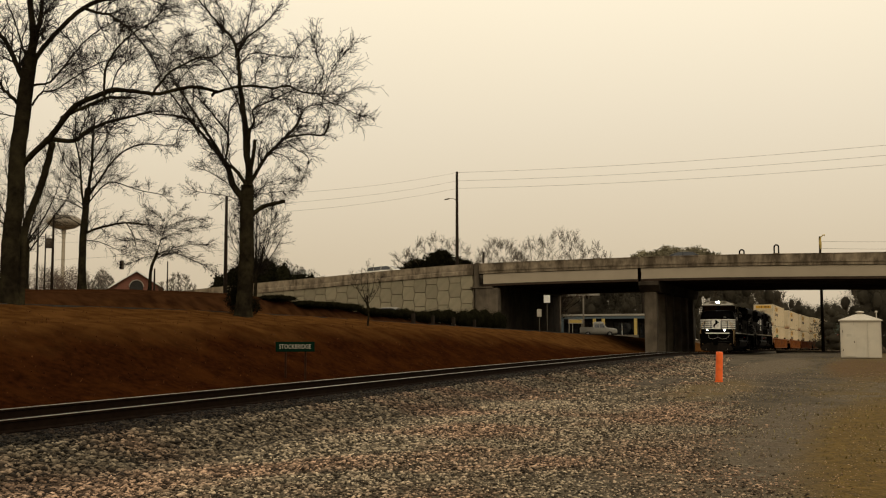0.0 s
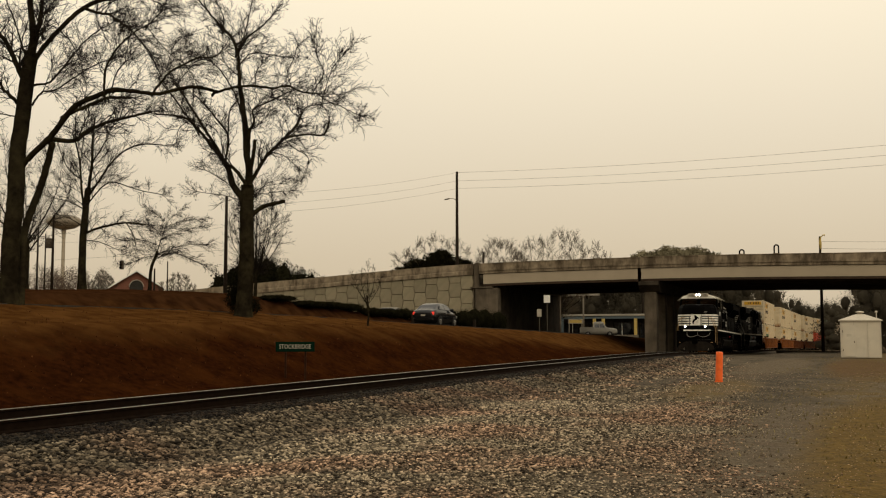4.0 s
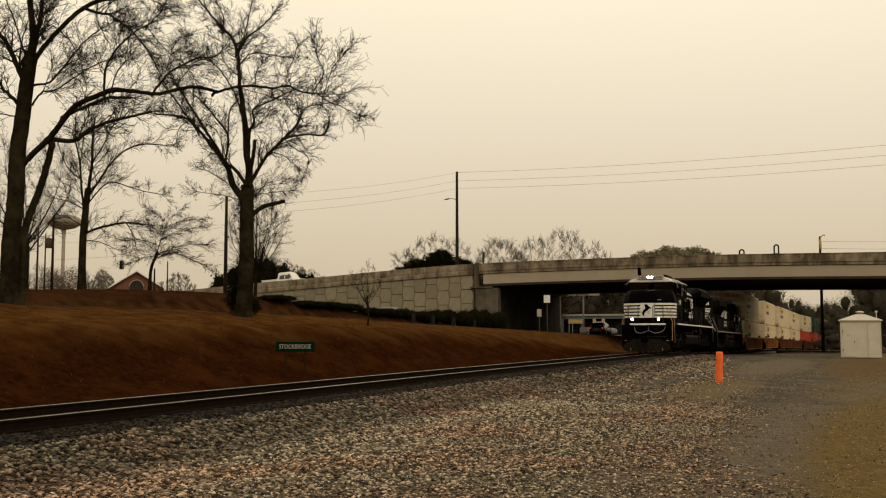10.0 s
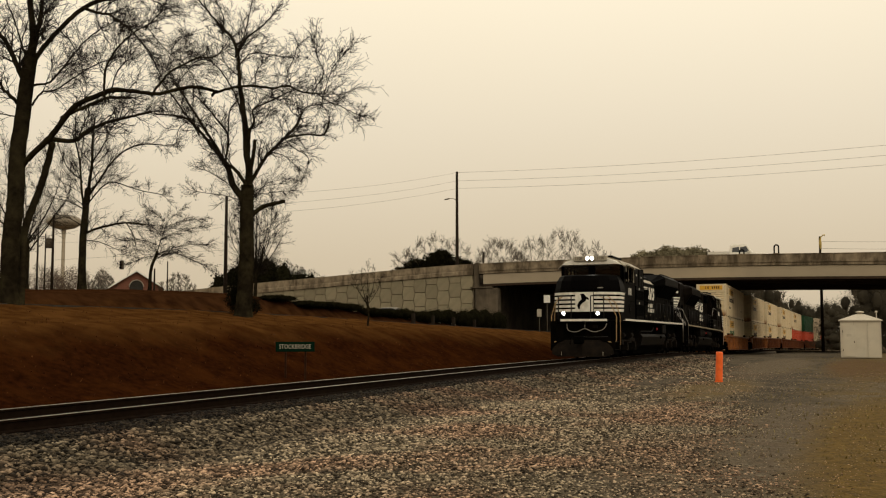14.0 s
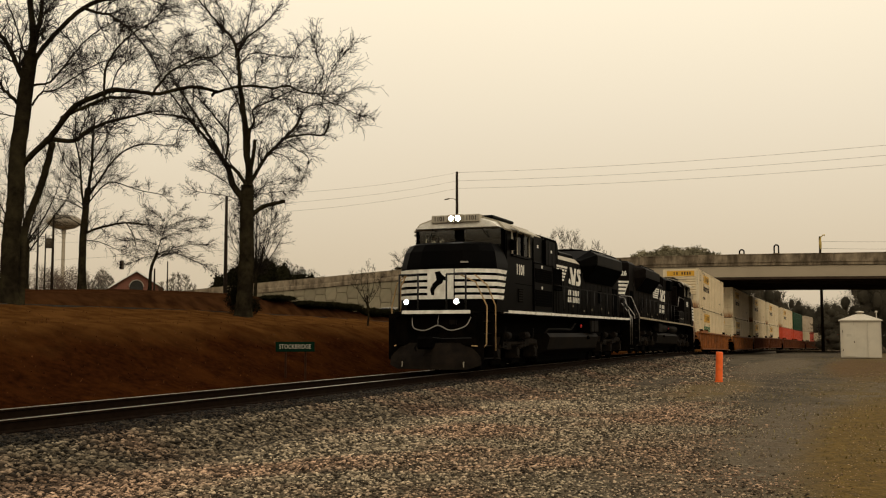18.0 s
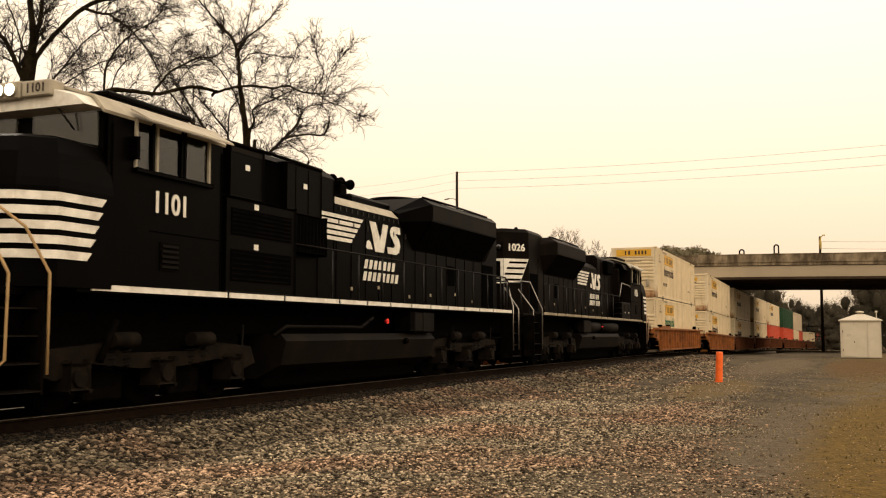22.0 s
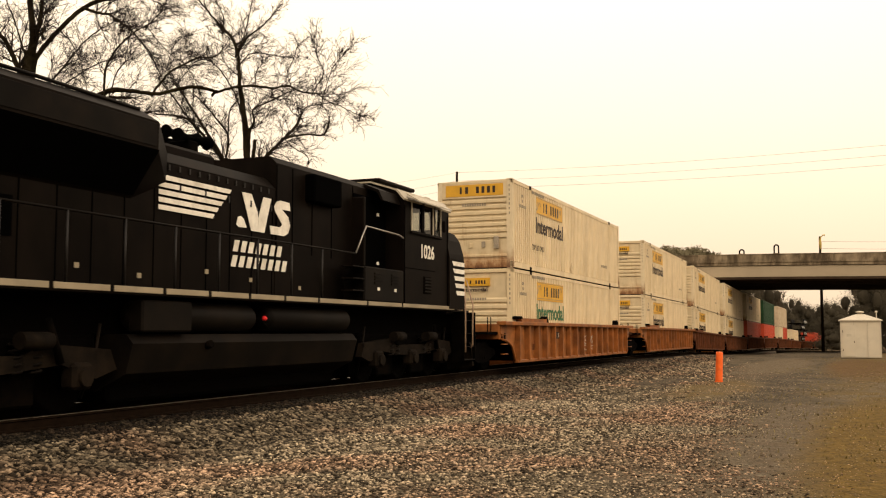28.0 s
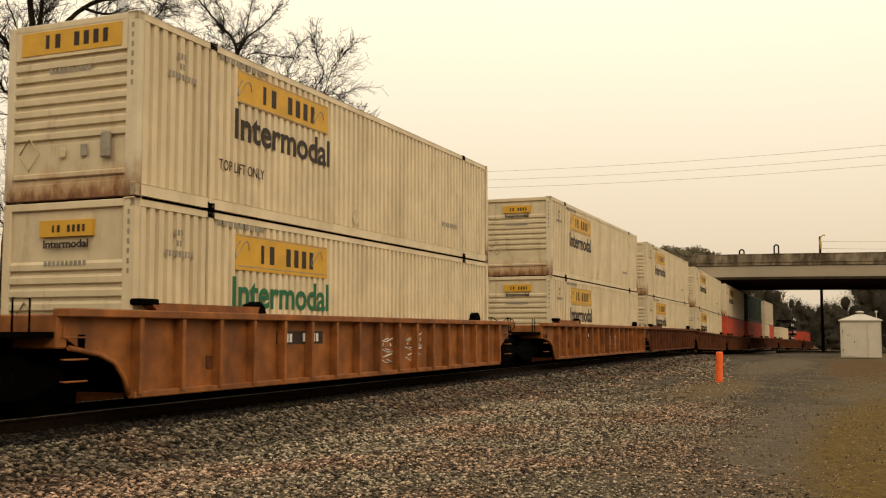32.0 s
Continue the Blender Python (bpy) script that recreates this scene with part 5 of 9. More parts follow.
TREE_B += [
    (0.022, 0.011, [(0.2, 0.0, 4.8), (0.8, 0.3, 5.1), (1.4, 0.5, 5.2)]),
    (0.022, 0.011, [(0.2, 0.0, 4.7), (0.9, 0.2, 4.8), (1.6, 0.4, 4.9)]),
    (0.022, 0.011, [(-0.3, 0.0, 4.7), (-1.0, 0.2, 5.3), (-1.7, 0.3, 5.7)]),
    (0.022, 0.011, [(-0.3, 0.0, 4.5), (-1.0, 0.2, 4.7), (-2.1, 0.6, 4.9)]),
    (0.034, 0.017, [(-1.1, 0.2, 11.3), (-1.1, 0.3, 11.8), (-1.4, 0.5, 12.4)]),
    (0.031, 0.016, [(1.9, -1.7, 8.5), (1.8, -1.9, 9.0), (2.0, -2.0, 9.4), (2.2, -2.2, 9.9)]),
    (0.027, 0.013, [(0.4, -0.8, 8.8), (0.4, -0.7, 9.3), (0.6, -0.5, 9.7)]),
]
TREE_B += [
    (0.028, 0.014, [(1.9, 1.0, 7.9), (1.5, 1.2, 8.2), (1.2, 1.4, 8.7)]),
    (0.028, 0.014, [(1.3, 0.6, 7.0), (1.6, 0.8, 6.7), (2.2, 1.1, 6.3), (2.0, 1.4, 5.6)]),
    (0.028, 0.013, [(0.8, 0.3, 6.4), (1.3, 0.4, 6.3), (1.7, 0.6, 6.0)]),
    (0.027, 0.013, [(0.0, -0.5, 7.1), (0.4, -0.3, 7.3), (0.7, -0.2, 7.7)]),
    (0.027, 0.013, [(-2.3, 0.3, 7.7), (-2.7, 0.1, 7.3), (-2.7, -0.2, 6.7)]),
    (0.028, 0.014, [(-3.1, 1.6, 9.2), (-3.5, 1.3, 10.0), (-3.2, 0.9, 10.8)]),
    (0.027, 0.013, [(-1.2, -1.1, 9.6), (-1.8, -0.9, 10.0), (-2.3, -0.6, 10.6)]),
]
TREE_C = [
    (0.252, 0.180, [(0.0, 0.0, -0.3), (0.0, 0.0, 3.1), (0.1, 0.0, 4.9), (0.2, 0.0, 6.1)]),
    (0.088, 0.044, [(0.0, 0.0, 5.0), (0.0, -0.6, 6.7), (0.0, -1.1, 8.3), (-0.2, -1.6, 9.5)]),
    (0.124, 0.053, [(0.2, 0.0, 6.0), (0.6, -0.5, 7.8), (0.8, -1.0, 9.5), (1.0, -1.3, 10.7)]),
    (0.093, 0.037, [(0.3, 0.0, 6.0), (0.8, 0.4, 7.0), (1.4, 0.8, 8.2), (2.1, 1.3, 9.1), (3.1, 1.7, 9.6), (4.4, 2.1, 9.6)]),
    (0.053, 0.026, [(0.3, 0.0, 5.5), (1.3, -0.4, 6.5), (2.2, -0.8, 6.7), (3.7, -1.2, 6.2), (5.4, -1.8, 5.8)]),
]
TREE_C += [
    (0.109, 0.046, [(0.1, 0.0, 3.5), (0.6, 0.1, 3.8), (1.5, 0.4, 4.1), (2.5, 0.6, 4.3), (3.7, 0.9, 4.2)]),
    (0.045, 0.022, [(2.6, 0.6, 4.2), (3.1, 0.4, 3.4), (3.3, 0.3, 2.6)]),
    (0.055, 0.027, [(0.0, 0.0, 5.1), (-1.0, 0.3, 5.6), (-2.1, 0.6, 5.9)]),
    (0.045, 0.022, [(0.0, 0.0, 4.0), (-0.9, 0.3, 4.5), (-1.8, 0.5, 4.8)]),
    (0.044, 0.021, [(0.2, 0.0, 3.1), (1.1, -0.2, 3.0), (2.3, -0.5, 2.5)]),
    (0.053, 0.026, [(0.7, -0.5, 8.1), (1.6, -1.1, 9.2), (2.5, -1.8, 10.6)]),
    (0.046, 0.022, [(0.0, -0.6, 6.9), (-1.1, -0.1, 7.8), (-1.9, 0.4, 9.3)]),
]
TREE_C += [
    (0.044, 0.021, [(0.1, -1.1, 8.0), (0.4, -1.5, 9.4), (0.5, -1.8, 10.9)]),
]
TREE_D = [
    (0.123, 0.098, [(-0.1, -0.1), (0.0, 1.5), (0.3, 2.4)]),
    (0.06, 0.011, [(0.3, 2.2), (1.5, 2.6), (2.6, 2.2), (3.7, 1.7)]),
    (0.053, 0.011, [(0.4, 2.5), (2.0, 3.1), (3.7, 3.2)]),
    (0.06, 0.011, [(0.3, 2.4), (0.6, 3.6), (0.9, 4.8), (1.6, 5.6)]),
    (0.045, 0.011, [(0.6, 3.6), (2.0, 4.2), (3.5, 4.4)]),
    (0.045, 0.011, [(0.7, 4.4), (2.0, 4.9), (3.0, 5.0)]),
    (0.045, 0.011, [(0.3, 2.4), (-0.8, 2.2), (-1.7, 1.8)]),
    (0.045, 0.011, [(0.5, 3.1), (-0.6, 3.5), (-1.6, 3.4)]),
    (0.045, 0.011, [(0.6, 3.8), (-0.2, 4.5), (-1.1, 4.7)]),
    (0.038, 0.011, [(0.8, 4.6), (0.3, 5.3), (-0.2, 5.6)]),
]
SIDE, DEEP = Vector((0.3726, -0.928, 0)), Vector((0.928, 0.3726, 0))


def spline(pts, n):
    """Points along a smooth line through pts."""
    out = []
    for i in range(len(pts) - 1):
        p0, p1, p2, p3 = pts[max(i - 1, 0)], pts[i], pts[i + 1], pts[min(i + 2, len(pts) - 1)]
        for k in range(n):
            t = k / n
            out.append(0.5 * ((2 * p1) + (p2 - p0) * t + (2 * p0 - 5 * p1 + 4 * p2 - p3) * t * t + (3 * p1 - p0 - 3 * p2 + p3) * t ** 3))
    return out + [pts[-1]]


def grow(mesh, rng, start, heading, length, r0, depth, thin, droop, crook=0.24, fork=0.9):
    """A crooked twig with its own twigs."""
    n = 5 if depth > 1 else (4 if depth else 3)
    pts, d = [start], heading.normalized()
    for k in range(n):
        d = (d + Vector((rng.uniform(-1, 1), rng.uniform(-1, 1), rng.uniform(-1, 1))) * crook + Vector((0, 0, droop))).normalized()
        pts.append(pts[-1] + d * (length / n))
    mesh.tube(pts, [max(thin, r0 * (1 - 0.75 * k / n)) for k in range(n + 1)], 4 if r0 > 0.03 else 3, caps=False)
    if depth <= 0:
        return
    for k in range(1, n + 1):
        for _ in range(rng.choice((1, 1, 2)) if depth > 1 else 1):
            base = pts[k - 1].lerp(pts[k], rng.random())
            axis = (pts[k] - pts[k - 1]).normalized()
            out = axis.orthogonal().normalized()
            out.rotate(Matrix.Rotation(rng.uniform(0, 6.28), 3, axis))
            turn = (axis * rng.uniform(0.5, 1.0) + out * rng.uniform(0.55, 1.05) * fork).normalized()
            grow(mesh, rng, base, turn, length * rng.uniform(0.34, 0.6), r0 * 0.55, depth - 1, thin, droop, crook, fork)


def build_tree(label, x, y, limbs, seed, twig_length, every, depth, thin, mat_twig, droop=0.02, spread=0.5, trunks=1, bark="bark", flat=1.0, crook=0.24, fork=0.9):
    rng = random.Random(seed)
    t = thing("tree", label, "tree", m=pose(x, y, plain_z(x, y)))
    crown = Mesh()
    made = []
    for i, (ra, rb, run) in enumerate(limbs):
        bare = rb > 0.055
        depth_drift = 0.0 if i < trunks else rng.uniform(-spread, spread)
        root = 0.0
        if made and i >= trunks:
            near = min(made, key=lambda q: (q[0] - run[0][0]) ** 2 + (q[1] - run[0][-1]) ** 2)
            root = near[2]
            if abs(near[0] - run[0][0]) + abs(near[1] - run[0][-1]) < 0.6:
                ra = min(ra, 0.9 * near[3])
                rb = min(rb, 0.75 * ra)
        pts = []
        for k, p in enumerate(run):
            f = k / (len(run) - 1)
            reach = p[1] if len(p) == 3 else root + depth_drift * f * (abs(run[-1][0] - run[0][0]) + abs(run[-1][1] - run[0][1])) * 0.5
            pts.append(SIDE * p[0] + DEEP * reach + Vector((0, 0, p[-1])))
        if i < trunks:
            pts.append(pts[-1] + (pts[-1] - pts[-2]).normalized() * 0.35)
        else:
            pts.insert(0, pts[0] - (pts[1] - pts[0]).normalized() * 0.12 - Vector((0, 0, 0.08)))
        line = spline(pts, 7)
        wob = 0.012
        line = [p + Vector((rng.uniform(-wob, wob), rng.uniform(-wob, wob), rng.uniform(-wob, wob))) for p in line]
        m = len(line) - 1
        rad = [ra + (rb - ra) * (k / m) ** 0.8 for k in range(m + 1)]
        made += [(p.dot(SIDE), p.z, p.dot(DEEP), r) for p, r in zip(line, rad)]
        if i < trunks:
            rad = [r * (1 + 0.5 * max(0, 1 - k / 4) ** 2) for k, r in enumerate(rad)]
        part("trunk" if i < trunks else "limb", Mesh().tube(line, rad, 12 if ra > 0.15 else 7), M[bark], t, "dark ridged trunk" if i < trunks else "bare limb")
        if i < trunks or bare:
            continue
        total = sum((line[k + 1] - line[k]).length for k in range(m))
        count = max(3, int(total / every))
        for c in range(count):
            f = 0.26 + 0.74 * (c + rng.random()) / count
            k = min(m - 1, int(f * m))
            base = line[k].lerp(line[k + 1], rng.random())
            axis = (line[k + 1] - line[k]).normalized()
            out = axis.orthogonal().normalized()
            out.rotate(Matrix.Rotation(rng.uniform(0, 6.28), 3, axis))
            turn = (axis * rng.uniform(0.35, 0.9) + out * rng.uniform(0.5, 1.0) + Vector((0, 0, 0.18)))
            turn.z *= flat
            turn.normalize()
            grow(crown, rng, base, turn, twig_length * rng.uniform(0.55, 1.15) * (1.15 - 0.7 * f), max(thin * 1.8, min(0.045, rad[k] * 0.42)), depth, thin, droop, crook, fork)
        axis = (line[-1] - line[-2]).normalized()
        for c in range(3):
            grow(crown, rng, line[-1], axis + Vector((rng.uniform(-0.6, 0.6), rng.uniform(-0.6, 0.6), rng.uniform(-0.3, 0.5))), twig_length * 0.5, min(rb, 0.016), depth, thin, droop, crook, fork)
    part("crown", crown, M[mat_twig], t, "tangle of bare twigs")
    return t


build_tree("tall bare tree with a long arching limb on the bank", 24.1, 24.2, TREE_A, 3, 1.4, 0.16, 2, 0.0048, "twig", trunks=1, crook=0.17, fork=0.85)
build_tree("large bare forked tree standing on the bank", 33.3, 21.5, TREE_B, 5, 1.15, 0.17, 2, 0.005, "twig", trunks=1, crook=0.17, fork=0.85)
build_tree("slender bare tree beyond the lane", 51.2, 45.2, TREE_C, 8, 2.0, 0.32, 2, 0.007, "twig", droop=0.03, crook=0.15, fork=0.7)
build_tree("small spreading bare tree beyond the lane", 57.9, 45.1, TREE_D, 9, 1.5, 0.15, 2, 0.006, "twig", droop=0.0, flat=0.3, crook=0.14, fork=0.6)


def fan(height, trunk, width, n, seed):
    """Limbs of a simple upright bare tree."""
    rng = random.Random(seed)
    limbs = [(0.028 * height * 0.6, 0.02 * height * 0.6, [(0, -0.3), (0.05, trunk * 0.6), (0, trunk)])]
    for k in range(n):
        f = -1 + 2 * (k + 0.5) / n
        top = height * (1 - 0.28 * f * f) * rng.uniform(0.88, 1.0)
        limbs.append((0.010 * height, 0.004, [(0, trunk * rng.uniform(0.7, 1.0)), (f * width * 0.28, trunk + (top - trunk) * 0.35), (f * width * 0.46, trunk + (top - trunk) * 0.7), (f * width * 0.5, top)]))
    return limbs


build_tree("round-headed bare tree behind the bank", 65.5, 41.5, fan(7.9, 1.6, 4.2, 15, 1), 21, 1.5, 0.32, 2, 0.006, "twig", crook=0.1, fork=0.5)
build_tree("slim bare tree beyond the lane behind the tall one", 50.0, 48.6, fan(9.5, 3.0, 6.5, 11, 17), 27, 1.6, 0.4, 2, 0.006, "twig", crook=0.14, fork=0.7)
build_tree("thin bare sapling on the bank", 41.0, 20.1, fan(2.7, 1.0, 1.5, 5, 2), 22, 0.55, 0.2, 1, 0.005, "twig", crook=0.12, fork=0.6)
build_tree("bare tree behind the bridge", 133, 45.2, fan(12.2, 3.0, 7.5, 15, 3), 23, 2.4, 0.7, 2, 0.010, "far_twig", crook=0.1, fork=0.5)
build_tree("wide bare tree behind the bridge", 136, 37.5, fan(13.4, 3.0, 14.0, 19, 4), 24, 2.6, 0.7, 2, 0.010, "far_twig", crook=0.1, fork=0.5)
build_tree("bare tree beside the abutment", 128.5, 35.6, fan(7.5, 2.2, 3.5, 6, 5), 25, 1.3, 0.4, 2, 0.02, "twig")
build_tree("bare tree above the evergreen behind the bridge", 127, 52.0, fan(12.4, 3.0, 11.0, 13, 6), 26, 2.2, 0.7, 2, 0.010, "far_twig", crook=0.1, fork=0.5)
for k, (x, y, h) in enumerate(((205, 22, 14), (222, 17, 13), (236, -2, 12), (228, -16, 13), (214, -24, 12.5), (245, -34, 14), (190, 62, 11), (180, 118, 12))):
    build_tree("distant bare tree with haze in its colour", x, y, fan(h, 4.0, h * 0.6, 7, 40 + k), 50 + k, 2.4, 0.9, 1, 0.05, "far_twig", bark="far_twig")


# ---- evergreen shrubs and far woods, in small leaf clumps ----
def leaf_cloud(blobs, count, size, seed, core=0.0):
    """Many small bent leaves filling uneven round masses (x, y, z, rx, ry, rz)."""
    rng = np.random.RandomState(seed)
    vol = np.array([b[3] * b[4] * b[5] for b in blobs]) ** 0.7
    pick = rng.choice(len(blobs), count, p=vol / vol.sum())
    bl = np.array(blobs)[pick]
    d = rng.normal(size=(count, 3))
    d /= np.linalg.norm(d, axis=1)[:, None]
    uneven = np.array([noise.noise((q[0] * 2.3 + i, q[1] * 2.3, q[2] * 2.3)) for i, q in zip(pick, d)])
    r = (0.62 + 0.45 * rng.rand(count)) * (0.82 + 0.36 * uneven)
    c = bl[:, :3] + d * bl[:, 3:] * r[:, None]
    a, b = rng.normal(size=(count, 3)), rng.normal(size=(count, 3))
    a *= (size * (0.5 + rng.rand(count)) / np.linalg.norm(a, axis=1))[:, None]
    b *= (size * 0.6 * (0.5 + rng.rand(count)) / np.linalg.norm(b, axis=1))[:, None]
    verts = np.stack((c - a, c + b * 0.6, c + a, c - b), 1).reshape(-1, 3).tolist()
    faces = [(k, k + 1, k + 2, k + 3) for k in range(0, 4 * count, 4)]
    m = Mesh()
    m.v, m.f = verts, faces
    for i, (x, y, z, rx, ry, rz) in enumerate(blobs if core else ()):
        # a solid hull added inside to back the gaps between leaves
        rings = []
        for a in np.linspace(-1.5, 1.5, 7):
            ring = []
            for b in np.linspace(0, 2 * math.pi, 9, endpoint=False):
                d = (math.cos(a) * math.cos(b), math.cos(a) * math.sin(b), math.sin(a))
                r = core * (0.82 + 0.3 * noise.noise((d[0] * 2.3 + i, d[1] * 2.3, d[2] * 2.3)))
                ring.append((x + d[0] * rx * r, y + d[1] * ry * r, z + d[2] * rz * r))
            rings.append(ring)
        m.loft(rings, True)
    return m


def build_shrub(name, label, category, x, y, blobs, count, size, mat, seed, stems=5, core=0.85):
    z = ground_z(x, y)
    t = thing(name, label, category, m=pose(x, y, z))
    me = bpy.data.meshes.new("foliage")
    cloud = leaf_cloud(blobs, count, size, seed, core)
    me.from_pydata(cloud.v, [], cloud.f)
    me.polygons.foreach_set("use_smooth", [i in cloud.smooth for i in range(len(cloud.f))])
    me.materials.append(M[mat])
    part("foliage", me, None, t)
    rng = random.Random(seed)
    for k in range(stems):
        b = blobs[k % len(blobs)]
        part("stem", Mesh().tube([(b[0] * 0.3, b[1] * 0.3, -0.2), (b[0] * 0.7, b[1] * 0.7, b[2] * 0.5), (b[0] + rng.uniform(-0.2, 0.2) * b[3], b[1] + rng.uniform(-0.2, 0.2) * b[4], b[2] + b[5] * 0.4)], [0.05 * b[5] ** 0.5, 0.04 * b[5] ** 0.5, 0.015], 6), M["bark"], t, "dark stem")
    return t


build_shrub("evergreen_bush", "dense row of dark evergreens behind the bridge approach", "bush", 118.0, 71.5,
            [(0, 6.0, 4.6, 2.2, 2.6, 4.8), (0, 3.6, 5.0, 2.2, 2.4, 5.6), (0, 1.2, 4.8, 2.2, 2.4, 5.4), (0, -1.2, 4.4, 2.0, 2.2, 5.0), (0, -3.4, 4.0, 2.0, 2.2, 4.4), (0, -5.4, 3.6, 1.8, 2.0, 3.9), (0, -7.2, 3.3, 1.6, 1.8, 3.3), (0, 8.4, 4.0, 2.0, 2.4, 4.2)], 34000, 0.16, "evergreen", 31)
build_shrub("undergrowth", "tangled dark undergrowth at the foot of the forked tree", "bush", 33.9, 22.2,
            [(0.2, 0.35, 0.7, 0.45, 0.35, 0.9), (0.5, 0.1, 1.0, 0.5, 0.4, 0.9), (0.3, -0.35, 0.3, 0.5, 0.45, 0.4)], 9000, 0.034, "evergreen", 32, 8, 0.5)
build_shrub("evergreen_tree", "dark evergreen tree showing over the bridge approach", "tree", 125.5, 51.5,
            [(0, -0.6, 8.5, 2.2, 2.8, 2.2), (0.5, -3.2, 7.9, 1.8, 2.4, 2.0), (0, 2.8, 8.0, 1.6, 2.4, 2.0), (0, -0.8, 9.8, 1.2, 1.8, 1.0), (0, 5.0, 7.2, 1.5, 1.8, 1.5)], 22000, 0.15, "evergreen", 33)
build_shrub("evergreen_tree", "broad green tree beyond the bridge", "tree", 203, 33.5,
            [(0, -5, 16.0, 4, 3.8, 2.6), (0, 0, 16.3, 4, 4, 2.6), (0, 4.5, 15.6, 4, 3.6, 2.4), (0, -8, 15.2, 3.5, 3, 2.2), (0, 0, 12.5, 5, 6, 3.5)], 18000, 0.26, "hazed_crown", 34)
# a hedge of separate clipped shrubs beyond the lane
for k in range(-2, 12):
    hx = 58.5 + k * 3.05
    hy = 31.4 + 0.15 * math.sin(k * 2.1)
    g = smooth_curve([(52, 0.3), (62, 0.42), (70, 0.62), (80, 1.1), (87, 1.6), (95, 1.65)], hx)
    build_shrub("hedge_shrub", "low dark evergreen shrub in a row beyond the lane", "shrub", hx, hy,
                [(0, 0, 0.55 * g, 1.7, 0.9, 0.75 * g), (0.8, 0.1, 0.5 * g, 1.1, 0.8, 0.7 * g), (-0.9, 0, 0.5 * g, 1.0, 0.8, 0.65 * g)], 6000, 0.042, "evergreen", 60 + k, 3)


build_tree("bare round-headed tree beyond the far road", 121, 89.5, fan(7.6, 2.6, 5.4, 19, 61), 62, 0.9, 0.22, 2, 0.008, "far_twig", crook=0.1, fork=0.5)
build_tree("bare round-headed tree beyond the far road", 118, 100.5, fan(7.6, 2.6, 4.8, 19, 63), 64, 0.9, 0.22, 2, 0.008, "far_twig", crook=0.1, fork=0.5)


def belt(name, label, cloud, mat):
    me = bpy.data.meshes.new(name)
    me.from_pydata(cloud.v, [], cloud.f)
    me.polygons.foreach_set("use_smooth", [i in cloud.smooth for i in range(len(cloud.f))])
    me.materials.append(M[mat])
    tagged(new(name, me), label, "woods", kind="stuff")


def build_woods():
    rng = random.Random(77)
    blobs = []

    def stand(x, y, h, tiers, wide):
        """One far tree as a stack of leafy masses that narrow upwards."""
        z = ground_z(x, y)
        for j in range(tiers):
            f = (j + 0.5) / tiers
            r = wide * (1.15 - 0.6 * f) * rng.uniform(0.75, 1.2)
            blobs.append((x + rng.uniform(-2.2, 2.2), y + rng.uniform(-2.2, 2.2), z + h * (0.06 + 0.86 * f), r, r, h * 0.25))

    for k in range(150):
        x, y = 186 + 80 * rng.random() ** 1.5, rng.uniform(-36, 92)
        if abs(y - track_y(x)) < 6.5:
            continue
        h = rng.uniform(11, 15) + 0.03 * (x - 185)
        if 0.008 < y / x < 0.066:
            h = rng.uniform(5.5, 8.0) if x < 270 else rng.uniform(7, 9)
        stand(x, y, h, 6, 3.3)
    for k in range(46):
        x = rng.uniform(300, 345)
        y = x * rng.uniform(0.004, 0.075)
        if y - track_y(x) > 6:
            stand(x, y, rng.uniform(11.5, 13.5), 6, 3.3)
    for k in range(50):
        x, y = rng.uniform(130, 260), rng.uniform(130, 300)
        stand(x, y, rng.uniform(5, 9), 2, 4.5)
    belt("far_woods", "belt of distant winter woods with haze in its colour", leaf_cloud(blobs, 600000, 0.16, 78, 0.5), "wood_far")
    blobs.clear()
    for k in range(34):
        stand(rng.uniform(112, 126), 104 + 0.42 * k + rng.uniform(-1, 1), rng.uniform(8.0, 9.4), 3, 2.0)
    belt("bare_thicket", "bare brown thicket beyond the far road, haze in its colour", leaf_cloud(blobs, 110000, 0.085, 79), "thicket")


build_woods()


# ---- the train ----
def side_pose(s, x, y, z):
    """Where lettering sits on the side s (-1 or 1) of a vehicle, reading left to right."""
    return pose(x, s * y, z, 90, 0, 0 if s < 0 else 180)


def wheelset(parent, x, r, mat="truck", name="wheelset"):
    m = Mesh()
    for y in (-0.755, 0.755):
        s = 1 if y > 0 else -1
        m.lathe([(0.08, -s * 0.07), (r * 0.8, -s * 0.07), (r + 0.028, -s * 0.065), (r + 0.025, -s * 0.035), (r, -s * 0.03), (r - 0.008, s * 0.07), (r * 0.84, s * 0.075), (r * 0.78, s * 0.035), (0.22, s * 0.03), (0.14, s * 0.12), (0.05, s * 0.12)], (0, y, 0), "y", 20)
    m.cyl((0, -0.98, 0), (0, 0.98, 0), 0.075, 10)
    for k in range(3):
        a = k * 2.1
        m.box(0.24 * math.cos(a) - 0.03, 0.24 * math.cos(a) + 0.03, -0.80, -0.78, 0.24 * math.sin(a) - 0.03, 0.24 * math.sin(a) + 0.03)
    ob = part(name, m, M[mat], parent, "", pose(x, 0, r))
    ROLLING.append((ob, x, r))
    return ob


ROLLING = []


